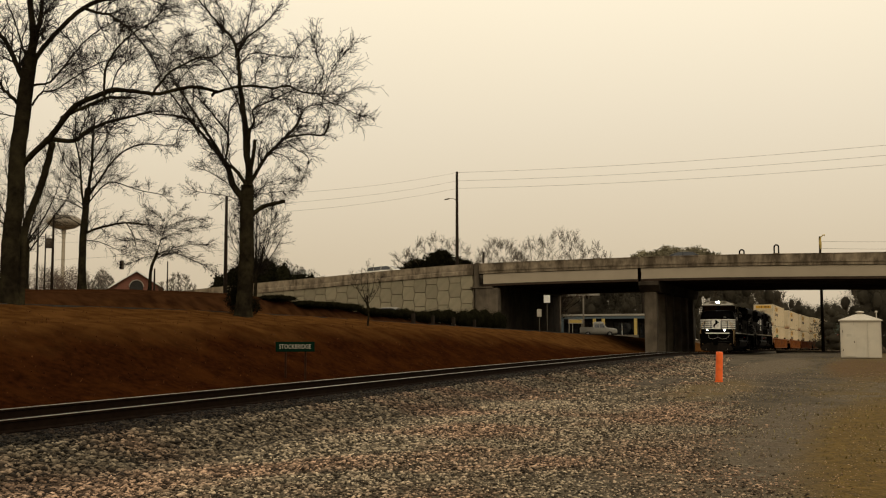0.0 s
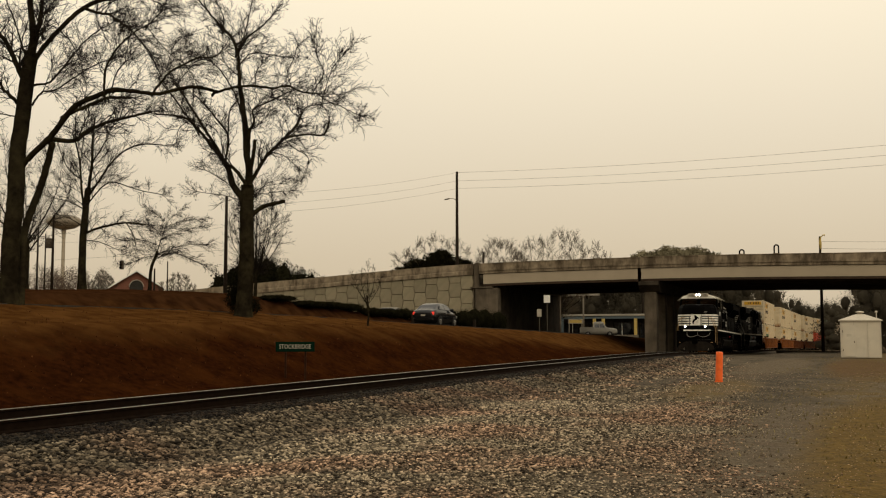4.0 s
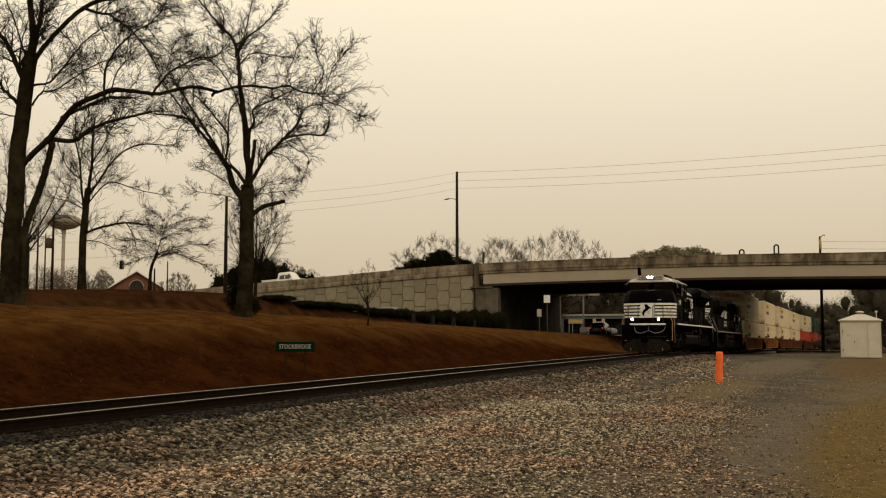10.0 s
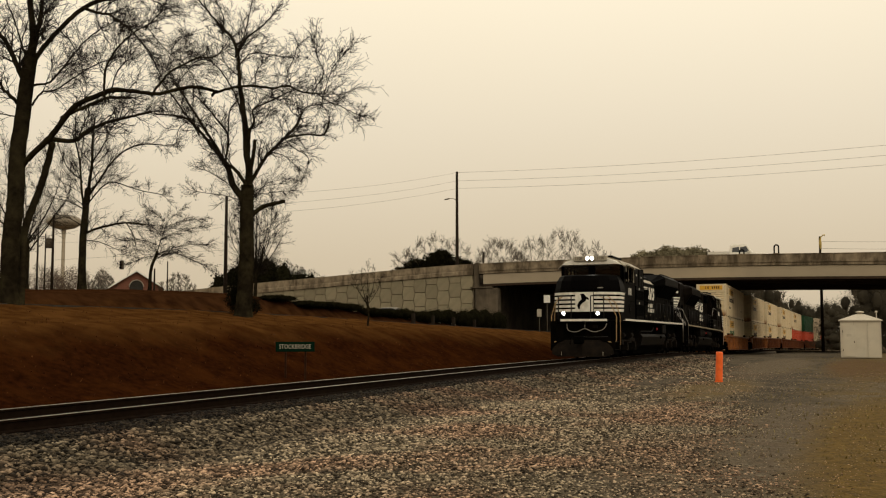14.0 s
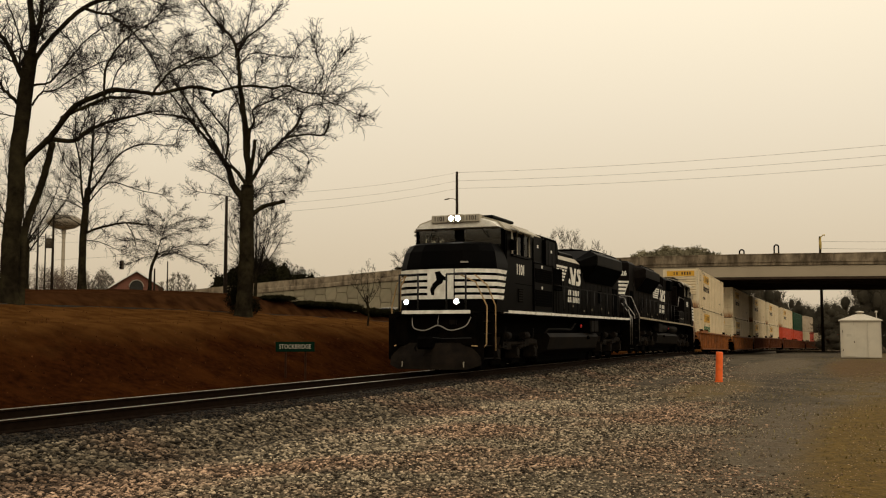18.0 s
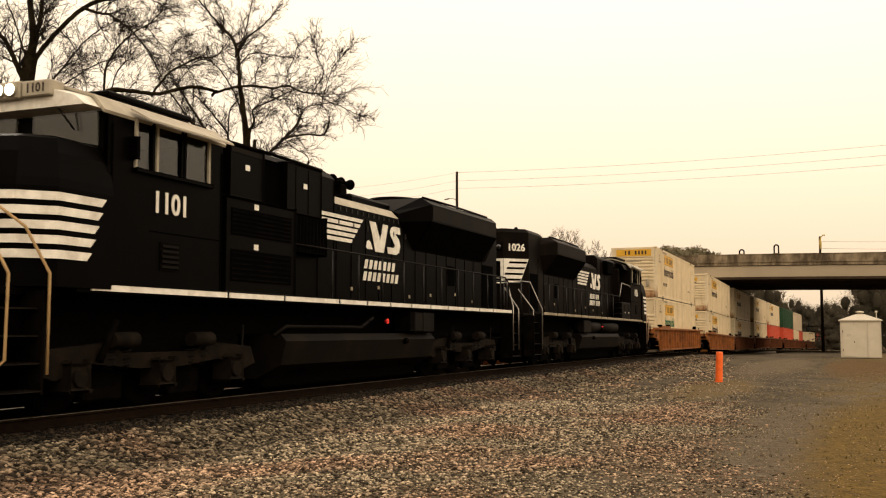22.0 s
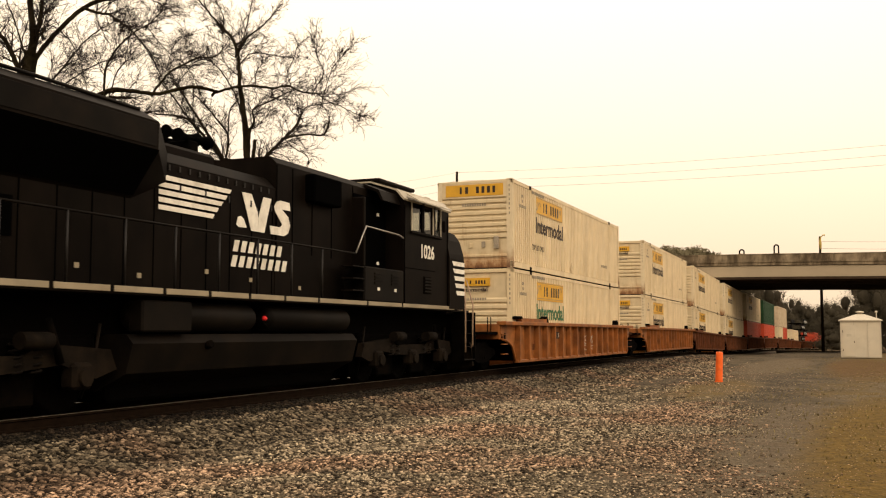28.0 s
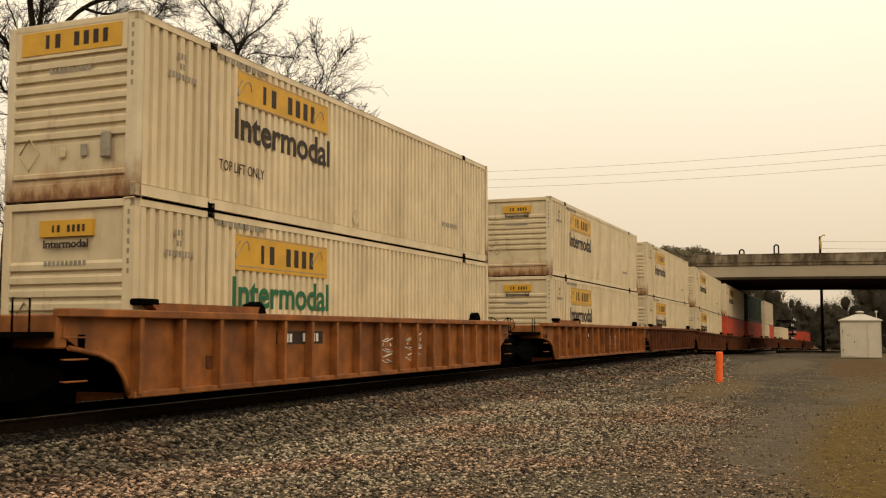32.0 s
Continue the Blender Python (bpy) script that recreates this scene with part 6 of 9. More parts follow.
def loco_truck(parent, xc):
    """A three-axle truck: side frames, journal boxes, springs, brake gear and wheelsets."""
    for s in (-1, 1):
        out = [(-2.75, 0.62), (-2.6, 0.92), (-1.2, 1.02), (-0.9, 0.86), (0.9, 0.86), (1.2, 1.02), (2.6, 0.92), (2.75, 0.62), (2.3, 0.50), (1.6, 0.72), (0.5, 0.62), (-0.5, 0.62), (-1.6, 0.72), (-2.3, 0.50)]
        part("side_frame", Mesh().prism([(xc + a, b) for a, b in out], s * 1.02, s * 1.18, "y"), M["truck_frame"], parent, "cast truck side frame")
        for dx in (-1.95, 0.0, 1.95):
            part("journal_box", Mesh().box(xc + dx - 0.2, xc + dx + 0.2, s * 1.0, s * 1.28, 0.36, 0.74, 0.05), M["truck_frame"], parent)
            part("axle_cap", Mesh().cyl((xc + dx, s * 1.26, 0.53), (xc + dx, s * 1.34, 0.53), 0.13, 10), M["truck_frame"], parent)
        for dx in (-0.98, 0.98):
            spring = Mesh()
            for k in (-0.17, 0.17):
                pts = [(xc + dx + k + 0.09 * math.cos(a * 1.0), s * 1.12 + 0.09 * math.sin(a * 1.0), 0.62 + a * 0.016) for a in np.linspace(0, 25, 50)]
                spring.tube(pts, 0.022, 4)
            part("spring", spring, M["tank_grey"], parent)
            # dark block added in the wheel gap, where shade looks black
            part("brake_beam", Mesh().box(xc + dx - 0.42, xc + dx + 0.42, min(s * 0.62, s * 0.92), max(s * 0.62, s * 0.92), 0.14, 0.62, 0.04), M["loco_dark"], parent)
            part("brake_cylinder", Mesh().cyl((xc + dx - 0.3, s * 1.26, 1.06), (xc + dx + 0.25, s * 1.26, 1.06), 0.12, 12), M["truck_frame"], parent)
        for dx in (-2.45, 2.45):
            part("sand_pipe", Mesh().tube([(xc + dx, s * 1.1, 1.3), (xc + dx + 0.05, s * 1.05, 0.7), (xc + dx - 0.1 * np.sign(dx), s * 0.85, 0.2)], 0.025, 6), M["tank_grey"], parent)
        part("damper", Mesh().tube([(xc - 1.5, s * 1.25, 0.75), (xc - 1.2, s * 1.3, 1.35)], [0.06, 0.045], 8), M["loco_dark"], parent)
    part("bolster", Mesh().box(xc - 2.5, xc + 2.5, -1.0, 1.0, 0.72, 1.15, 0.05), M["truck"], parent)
    # near-black blocks and beam added to fill the shade between the wheels
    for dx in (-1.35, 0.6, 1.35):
        part("traction_motor", Mesh().box(xc + dx - 0.62, xc + dx + 0.62, -0.6, 0.6, 0.16, 0.72, 0.08), M["truck"], parent, "near-black traction motor block")
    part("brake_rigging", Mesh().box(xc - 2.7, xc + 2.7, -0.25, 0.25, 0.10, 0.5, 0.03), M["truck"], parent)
    for dx in (-1.95, 0.0, 1.95):
        wheelset(parent, xc + dx, 0.53)


def tube_part(name, pts, r, mat, parent, label="", sides=7):
    return part(name, Mesh().tube(pts, r, sides), M[mat], parent, label)


def right_side_boxes(L, s, blk, drk):
    """Cabinets and filters on the engineer's side."""
    cabinet = part("cabinet", Mesh().box(3.0, 5.35, s * 0.95, s * 1.5, 1.85, 3.50, 0.03), blk, L, "wide electrical cabinet")
    for z0, z1 in ((2.85, 3.32), (2.05, 2.6)):
        part("louvre", Mesh().box(3.18, 5.2, s * 1.495, s * 1.506, z0, z1, 0.003), M["grille"], cabinet, "recessed louvre")
        for k in range(6):
            part("slat", Mesh().box(3.2, 5.18, s * 1.504, s * 1.515, z0 + 0.03 + k * (z1 - z0) / 6.2, z0 + 0.055 + k * (z1 - z0) / 6.2), drk, cabinet)
    for xx, zz in ((3.9, 3.40), (3.9, 2.68)):
        part("placard", Mesh().box(xx, xx + 0.14, s * 1.505, s * 1.512, zz - 0.05, zz + 0.05), M["white_paint"], cabinet, "small white placard")
    gb = part("grille_box", Mesh().box(5.4, 6.65, s * 0.95, s * 1.46, 2.72, 3.46, 0.03), M["grille"], L, "black air-intake grille")
    for k in range(9):
        part("slat", Mesh().box(5.44 + k * 0.135, 5.47 + k * 0.135, s * 1.455, s * 1.475, 2.76, 3.42), drk, gb)
    part("lower_panel", Mesh().box(5.4, 6.7, s * 0.95, s * 1.24, 1.85, 2.7, 0.02), blk, L)
    # recess shade painted as a thin black slab on the hood
    part("filter_box", Mesh().box(4.4, 5.5, s * 0.95, s * 1.06, 3.56, 4.46, 0.02), M["grille"], L, "black sheet for the shaded recess between cabinets")
    panel = part("upper_panel", Mesh().box(5.55, 6.95, s * 0.95, s * 1.18, 3.50, 4.50, 0.02), blk, L)
    for xx in (5.9, 6.4):
        part("seam", Mesh().box(xx, xx + 0.02, s * 1.175, s * 1.186, 3.55, 4.45), M["grille"], panel)
    tube_part("roof_pipe", [(3.0, s * 1.25, 4.52), (5.0, s * 1.22, 4.54), (7.0, s * 1.16, 4.54)], 0.035, "loco_dark", L)
    part("upper_cabinet", Mesh().box(3.25, 4.35, s * 0.95, s * 1.4, 3.54, 4.44, 0.03), blk, L)
    for xx, zz in ((3.75, 4.1), (6.2, 4.1)):
        part("placard", Mesh().box(xx, xx + 0.14, s * 1.19, s * (1.41 if xx < 5 else 1.2), zz - 0.05, zz + 0.05), M["white_paint"], L, "small white placard")
    part("panel_edge", Mesh().box(3.3, 4.3, s * 1.395, s * 1.41, 4.33, 4.43), M["tank_grey"], L, "greyer panel edge")
    tube_part("conduit", [(6.9, s * 1.02, 4.2), (7.05, s * 1.04, 3.2), (7.05, s * 1.04, 1.9)], 0.02, "handrail", L)


def left_side_boxes(L, s, blk, drk):
    """Low battery box, black sheet for the shaded recess, and filters on the other side."""
    box = part("battery_box", Mesh().box(2.92, 5.0, s * 0.95, s * 1.5, 1.85, 2.62, 0.03), M["tank_grey"], L, "low dusty battery box")
    for x0 in (3.2, 4.1):
        for k in range(4):
            part("slat", Mesh().box(x0, x0 + 0.42, s * 1.5, s * 1.52, 2.25 + 0.07 * k, 2.285 + 0.07 * k), M["tank_grey"], box)
        part("placard", Mesh().box(x0 + 0.14, x0 + 0.26, s * 1.5, s * 1.507, 2.1, 2.17), M["white_paint"], box, "small white placard")
    # no real hollow here: a black slab carries the recess's shade
    part("recess", Mesh().box(2.92, 4.6, s * 0.985, s * 1.02, 2.64, 4.3), M["grille"], L, "flat black sheet for the shaded recess behind the cab")
    part("recess_roof", Mesh().prism([(s * 0.9, 4.62), (s * 1.3, 4.45), (s * 1.42, 4.2), (s * 1.36, 4.2), (s * 1.25, 4.4), (s * 0.9, 4.55)], 2.92, 3.9, "x"), blk, L, "curved cab rear hood")
    part("recess_panel", Mesh().box(4.55, 4.65, s * 0.95, s * 1.3, 2.64, 4.2, 0.02), blk, L)
    part("filter_box", Mesh().box(5.55, 6.75, s * 0.95, s * 1.22, 3.84, 4.42, 0.03), M["grille"], L, "black filter box")
    for k in range(3):
        part("step", Mesh().box(5.02, 5.55, s * 1.2, s * 1.5, 2.05 + 0.26 * k, 2.08 + 0.26 * k, 0.005), M["tank_grey"], L)
    tube_part("grab_rail", [(5.4, s * 1.48, 2.86), (4.9, s * 1.48, 3.5), (3.2, s * 1.5, 3.45), (2.95, s * 1.5, 3.4)], 0.02, "steel", L, "pale sloping handrail")
    for zz in (2.75, 3.9):
        part("placard", Mesh().box(3.3, 3.42, s * 1.02, s * 1.03, zz, zz + 0.07), M["white_paint"], L)


def build_loco(number, lit):
    """A wide-nosed freight diesel. x = 0 at its headlight, its nose towards -x."""
    L = thing("locomotive", "black wide-nosed diesel freight locomotive with white nose stripes" if lit else "black diesel freight locomotive running with its long hood leading", "locomotive", "locomotives of the train")
    blk, drk = M["loco_black"] if lit else M["loco_dusty"], M["loco_dark"]
    # frame and walkway
    # underframe colour holds the deep shade below the walkway
    part("underframe", Mesh().box(-1.9, 19.4, -0.9, 0.9, 1.12, 1.74, 0.03), M["truck"], L, "sooty underframe")
    part("walkway", Mesh().box(-0.55, 18.65, -1.52, 1.52, 1.72, 1.80, 0.01), blk, L)
    part("front_platform", Mesh().box(-2.3, -0.55, -1.2, 1.2, 1.66, 1.78, 0.01), blk, L)
    part("rear_platform", Mesh().box(18.65, 19.72, -1.15, 1.15, 1.68, 1.78, 0.01), blk, L)
    for s in (-1, 1):
        for a, b in ((-0.3, 3.05), (3.1, 4.9), (4.95, 7.1), (7.15, 8.4), (8.45, 9.6), (9.65, 10.8), (10.85, 12.0), (12.05, 13.2), (13.25, 14.4), (14.45, 15.6), (15.65, 16.8), (16.85, 18.6)):
            part("sill_stripe", Mesh().box(a + 0.02, b - 0.02, s * 1.525, s * 1.545, 1.755, 1.845, 0.004), M["white_paint" if lit else "dirty_stripe"], L, "white sill stripe" if lit else "dirty white sill stripe")
    part("front_stripe", Mesh().box(-2.33, -2.3, -1.2, 0.95, 1.70, 1.80, 0.004), M["white_paint"], L, "white front stripe")
    # pilot: anticlimber, plow, coupler, hoses, steps
    part("pilot", Mesh().box(-2.1, -1.7, -1.3, 1.3, 0.75, 1.66, 0.04), drk, L)
    # plow: two curved blades that meet at a blunt centre, swept back to the steps
    blade = [(0.10, 0.0), (0.28, 0.03), (0.5, 0.11), (0.72, 0.23), (0.86, 0.36)]
    ring_rows = []
    for y, back in ((-1.42, 0.62), (-1.1, 0.42), (-0.55, 0.14), (-0.12, 0.0), (0.12, 0.0), (0.55, 0.14), (1.1, 0.42), (1.42, 0.62)):
        lip = 0.0 if abs(y) < 1.3 else 0.12
        ring_rows.append([(-2.72 + back + d, y, z + lip * (1 - z)) for z, d in blade] + [(-1.98, y, 0.86), (-1.98, y, 0.12 + lip)])
    plow_ob = part("plow", Mesh().loft(ring_rows), M["truck_frame"], L, "scuffed black wedge-shaped snow plow")
    for y in (-1.0, -0.55, 0.5, 0.9):
        part("plow_mark", Mesh().box(-2.70 + abs(y) * 0.33, -2.62 + abs(y) * 0.33, y - 0.01, y + 0.01, 0.16, 0.32), M["cream"], plow_ob, "scuffed white mark")
    for e, x in ((-1, -2.1), (1, 19.3)):
        cp = part("coupler", Mesh().box(min(x, x + e * 0.62), max(x, x + e * 0.62), -0.14, 0.14, 0.72, 1.0, 0.04).box(min(x + e * 0.55, x + e * 0.9), max(x + e * 0.55, x + e * 0.9), -0.24, 0.2, 0.68, 1.04, 0.06), M["truck"], L, "knuckle coupler")
        tube_part("brake_hose", [(x, 0.45, 0.95), (x + e * 0.28, 0.5, 0.7), (x + e * 0.42, 0.25, 0.42), (x + e * 0.5, 0.1, 0.5)], 0.03, "loco_dark", L)
        tube_part("uncoupling_lever", [(x + e * 0.12, -1.2, 1.0), (x + e * 0.12, -0.3, 0.98), (x + e * 0.3, 0.0, 1.02)], 0.016, "handrail", L)
    tube_part("mu_hose", spline([Vector(q) for q in ((-2.12, 0.7, 1.62), (-2.2, 0.62, 1.3), (-2.22, 0.25, 1.22), (-2.2, -0.15, 1.36), (-2.22, -0.55, 1.22), (-2.2, -1.0, 1.34), (-2.12, -1.15, 1.6))], 5), 0.017, "hose", L, "pale hanging air hose")
    tube_part("mu_hose", [(-2.12, -0.15, 1.66), (-2.2, -0.15, 1.5), (-2.2, -0.15, 1.38)], 0.014, "hose", L)
    part("glad_hand", Mesh().box(-2.18, -2.1, -0.72, -0.5, 1.38, 1.52, 0.01), M["tank_grey"], L)
    for s in (-1, 1):
        for e, x0 in ((-1, -2.0), (1, 18.78)):
            for k in range(4):
                z = 0.42 + 0.36 * k
                part("step", Mesh().box(x0, x0 + 0.85, s * (1.15 + 0.0), s * (1.50 - 0.03 * k), z - 0.025, z, 0.005), M["tank_grey"], L, "steel step")
            for xx in (x0 - 0.02, x0 + 0.87):
                part("step_side", Mesh().box(xx - 0.02, xx + 0.02, s * 1.13, s * 1.5, 0.36, 1.72, 0.005), drk, L)
        y = s * 1.50
        col = "rail_yellow" if lit else "rail_pale"
        tube_part("grab_rail", [(-2.2, s * 1.2, 0.78), (-1.83, s * 1.44, 0.74), (-1.78, s * 1.5, 0.82), (-1.78, s * 1.52, 1.92), (-2.0, s * 1.25, 2.62), (-2.26, s * 0.8, 2.86)], 0.021, col, L, "yellow stair rail")
        tube_part("grab_rail", [(-1.1, s * 1.55, 0.62), (-1.1, s * 1.55, 1.95), (-1.4, s * 1.4, 2.55), (-1.66, s * 1.1, 2.86)], 0.021, col, L, "yellow stair rail")
        tube_part("grab_rail", [(18.78, s * 1.53, 0.6), (18.78, s * 1.53, 1.95), (19.12, s * 1.2, 2.85), (19.37, s * 0.75, 2.9)], 0.021, "steel", L, "pale stair rail")
        tube_part("grab_rail", [(19.58, s * 1.45, 0.6), (19.58, s * 1.45, 1.9), (19.66, s * 0.95, 2.6)], 0.021, "steel", L, "pale stair rail")
    # front railing
    for y in (-1.05, -0.45, 0.45, 1.05):
        tube_part("rail_post", [(-2.28, y, 1.78), (-2.28, y, 2.85)], 0.028, "handrail", L)
    for a, b in ((-1.05, -0.45), (0.45, 1.05)):
        tube_part("front_rail", [(-2.28, a, 2.85), (-2.28, b, 2.85)], 0.028, "handrail", L)
    # ditch lights
    for s in (-1, 1):
        dl = part("ditch_light", Mesh().lathe([(0.05, 0.16), (0.085, 0.12), (0.095, 0.0), (0.085, -0.02)], (-2.34, s * 0.79, 2.05), "x", 14), drk, L, "round ditch light")
        part("lens", Mesh().lathe([(0.075, 0.0), (0.06, -0.02), (0.01, -0.03)], (-2.365, s * 0.79, 2.05), "x", 14), M["lamp"] if lit else M["glass"], dl, "lit lens" if lit else "dark lens")
    # nose: plan outline swept back at its cheeks, tapered top
    plan = [(0.1, -1.56), (-0.98, -1.56), (-1.38, -1.2), (-1.58, -0.70), (-1.58, 0.70), (-1.38, 1.2), (-0.98, 1.56), (0.1, 1.56)]

    def ring(z, k, back=0.0):
        return [(max(x * k + (1 - k) * 0.2 + back, x * k), y * k, z) for x, y in plan]

    nose = Mesh().loft([ring(1.78, 1.0), ring(3.12, 1.0), ring(3.24, 0.99), ring(3.60, 0.94), ring(3.82, 0.86), ring(3.88, 0.78)])
    part("nose", nose, blk, L, "wide black nose")
    part("nose_door", Mesh().box(-1.62, -1.595, 0.55 - 1.0, 0.36, 1.85, 3.2, 0.008), blk, L)
    part("nose_vent", Mesh().box(-1.60, -1.52, -0.86, -0.62, 3.22, 3.27), M["steel"], L)
    # five white stripes round the nose, shorter on the cheeks downwards
    for k in range(5):
        z = 2.99 - 0.195 * k
        end = -0.1 - 0.07 * k
        for s in (-1, 1):
            path = [(-1.6, s * (0.42 if k else 0.0)), (-1.6, s * 0.70), (-1.38, s * 1.2), (-0.98, s * 1.56), (end, s * 1.56)]
            nrm = [(-1, 0), (-0.93, s * 0.37), (-0.71, s * 0.71), (-0.37, s * 0.93), (0, s * 1)]
            m = Mesh()
            for (a, na), (b, nb) in zip(zip(path, nrm), zip(path[1:], nrm[1:])):
                o = 0.012
                pa, pb = (a[0] + na[0] * o, a[1] + na[1] * o), (b[0] + nb[0] * o, b[1] + nb[1] * o)
                cut = 0.05 if b is path[-1] else 0.0
                m.add([(pa[0], pa[1], z - 0.058), (pb[0] - cut, pb[1], z - 0.058), (pb[0] + cut, pb[1], z + 0.058), (pa[0], pa[1], z + 0.058)], [(0, 1, 2, 3)])
            part("nose_stripe", m, M["white_paint"], L, "white nose stripe")
    emblem = part("nose_emblem", Mesh().box(-1.638, -1.62, -0.42, 0.42, 2.15, 3.05, 0.003), M["white_paint"], L, "white emblem panel")
    blob = [(0.18, 2.96), (0.02, 2.98), (-0.07, 2.87), (-0.2, 2.78), (-0.24, 2.68), (-0.1, 2.72), (-0.06, 2.62), (0.08, 2.55), (0.19, 2.42), (0.2, 2.26), (0.28, 2.28), (0.33, 2.44), (0.25, 2.6), (0.12, 2.72), (0.14, 2.84)]
    part("emblem_shape", Mesh().prism([(y, z) for y, z in blob], -1.646, -1.638, "x"), M["loco_black"], emblem, "plain black emblem shape")
    # cab
    cab = part("cab", Mesh().box(0.02, 2.9, -1.5, 1.5, 1.80, 3.60, 0.02), blk, L, "black driver's cab")
    eave = [(-1.5, 4.36), (1.5, 4.36), (1.3, 4.57), (0.62, 4.78), (-0.62, 4.78), (-1.3, 4.57)]
    part("cab_ceiling", Mesh().prism(eave, 0.02, 2.9, "x"), blk, cab)
    part("cab_rear_wall", Mesh().box(2.82, 2.9, -1.5, 1.5, 3.58, 4.38), blk, cab)
    for s in (-1, 1):
        for a, b in ((0.02, 0.62), (1.04, 1.12), (1.74, 1.82), (2.48, 2.86)):
            part("cab_post", Mesh().box(a, b, min(s * 1.42, s * 1.5), max(s * 1.42, s * 1.5), 3.58, 4.38), blk, cab)
        part("cab_post", Mesh().box(0.02, 0.14, min(s * 1.36, s * 1.5), max(s * 1.36, s * 1.5), 3.58, 4.38), blk, cab)
    part("cab_post", Mesh().box(0.02, 0.14, -0.16, 0.16, 3.58, 4.38), blk, cab)
    brow = Mesh()
    up = [(-1.53, 4.36), (-1.32, 4.60), (-0.63, 4.815), (0.63, 4.815), (1.32, 4.60), (1.53, 4.36)]
    rings = []
    for x in (-0.1, 2.96):
        rings.append([(x, y, z) for y, z in up] + [(x, y * 0.985, z - 0.04) for y, z in reversed(up)])
    part("cab_roof", brow.loft(rings), M["cream"], L, "cream cab roof")
    part("roof_cap", Mesh().box(0.75, 2.9, -0.85, 0.85, 4.80, 4.90, 0.03), blk, L)
    front = Mesh().loft([[(0.05, y, z) for y, z in ((-1.5, 4.37), (-1.3, 4.58), (-0.6, 4.78), (0.6, 4.78), (1.3, 4.58), (1.5, 4.37))], [(-0.32, y, z) for y, z in ((-1.36, 4.41), (-1.18, 4.55), (-0.6, 4.72), (0.6, 4.72), (1.18, 4.55), (1.36, 4.41))]])
    part("brow", front, M["white_paint"], L, "white brow above the windshield")
    for s in (-1, 1):
        ws = part("windshield", Mesh().add([(-0.02, s * 0.16, 3.62), (-0.02, s * 1.36, 3.62), (-0.06, s * 1.36, 4.37), (-0.06, s * 0.16, 4.37), (0.01, s * 0.16, 3.62), (0.01, s * 1.36, 3.62), (-0.02, s * 1.36, 4.37), (-0.02, s * 0.16, 4.37)],
                                              [(0, 1, 2, 3), (7, 6, 5, 4), (0, 4, 5, 1), (1, 5, 6, 2), (2, 6, 7, 3), (3, 7, 4, 0)]), M["pane"], L, "dark windshield")
        tube_part("wiper", [(-0.3, s * 0.75, 4.52), (-0.09, s * 0.98, 4.1)], 0.016, "handrail", ws)
        part("headlight_box", Mesh().box(-0.42, -0.1, min(0.0, s * 0.25), max(0.0, s * 0.25), 4.56, 4.82, 0.02), M["cream"], L, "cream headlight housing")
        nb = part("number_board", Mesh().box(-0.40, -0.1, min(s * 0.26, s * 0.8), max(s * 0.26, s * 0.8), 4.57, 4.81, 0.02), M["cream"], L, "cream number board")
        write(number, 0.19, M["ink"], nb, pose(-0.406, s * 0.53, 4.69, 90, 0, -90), bold=0.004)
        hl = part("headlight", Mesh().lathe([(0.105, 0.14), (0.10, 0.0), (0.09, -0.03)], (-0.44, s * 0.11, 4.69), "x", 14), M["cream"], L, "round headlight")
        part("lens", Mesh().lathe([(0.085, 0.0), (0.06, -0.02), (0.01, -0.03)], (-0.47, s * 0.11, 4.69), "x", 14), M["lamp"] if lit else M["glass"], hl, "lit lens" if lit else "dark lens")
        # side windows, sunshade, number, door and louvre
        for a, b in ((0.62, 1.02), (1.12, 1.74), (1.82, 2.48)):
            w = part("side_window", Mesh().box(a, b, s * 1.485, s * 1.495, 3.62, 4.36, 0.003), M["pane"], cab, "sliding side window")
            for xx in (a, b):
                part("window_frame", Mesh().box(xx - 0.025, xx + 0.025, s * 1.50, s * 1.53, 3.62, 4.36, 0.004), M["cream"] if xx in (0.62, 2.48, 1.12) else blk, w)
        part("sunshade", Mesh().add([(0.5, s * 1.5, 4.50), (2.75, s * 1.5, 4.50), (2.75, s * 1.82, 4.32), (0.58, s * 1.82, 4.32), (0.5, s * 1.5, 4.47), (2.75, s * 1.5, 4.47), (2.75, s * 1.82, 4.29), (0.58, s * 1.82, 4.29)],
                                    [(0, 1, 2, 3), (7, 6, 5, 4), (0, 4, 5, 1), (1, 5, 6, 2), (2, 6, 7, 3), (3, 7, 4, 0)]), M["cream"], L, "cream sunshade over the window")
        part("window_ledge", Mesh().box(0.6, 2.55, s * 1.5, s * 1.56, 3.56, 3.62, 0.01), blk, cab)
        write(number, 0.46, M["white_paint"], cab, side_pose(s, 1.5, 1.512, 3.15), bold=0.012, label="white road number")
        lv = part("louvre", Mesh().box(1.25, 1.72, s * 1.5, s * 1.515, 2.12, 2.55, 0.004), drk, cab)
        for k in range(5):
            part("slat", Mesh().box(1.28, 1.69, s * 1.512, s * 1.535, 2.16 + 0.08 * k, 2.20 + 0.08 * k), M["tank_grey"], lv)
        for seam in (0.1, 2.86):
            part("seam", Mesh().box(seam, seam + 0.03, s * 1.5, s * 1.512, 1.85, 4.2), M["grille"], cab)
        part("door_seam", Mesh().box(1.0, 2.84, s * 1.5, s * 1.51, 2.70, 2.715), M["grille"], cab)
        part("mirror", Mesh().box(0.50, 0.56, s * 1.53, s * 1.62, 3.75, 4.05, 0.02), blk, cab)
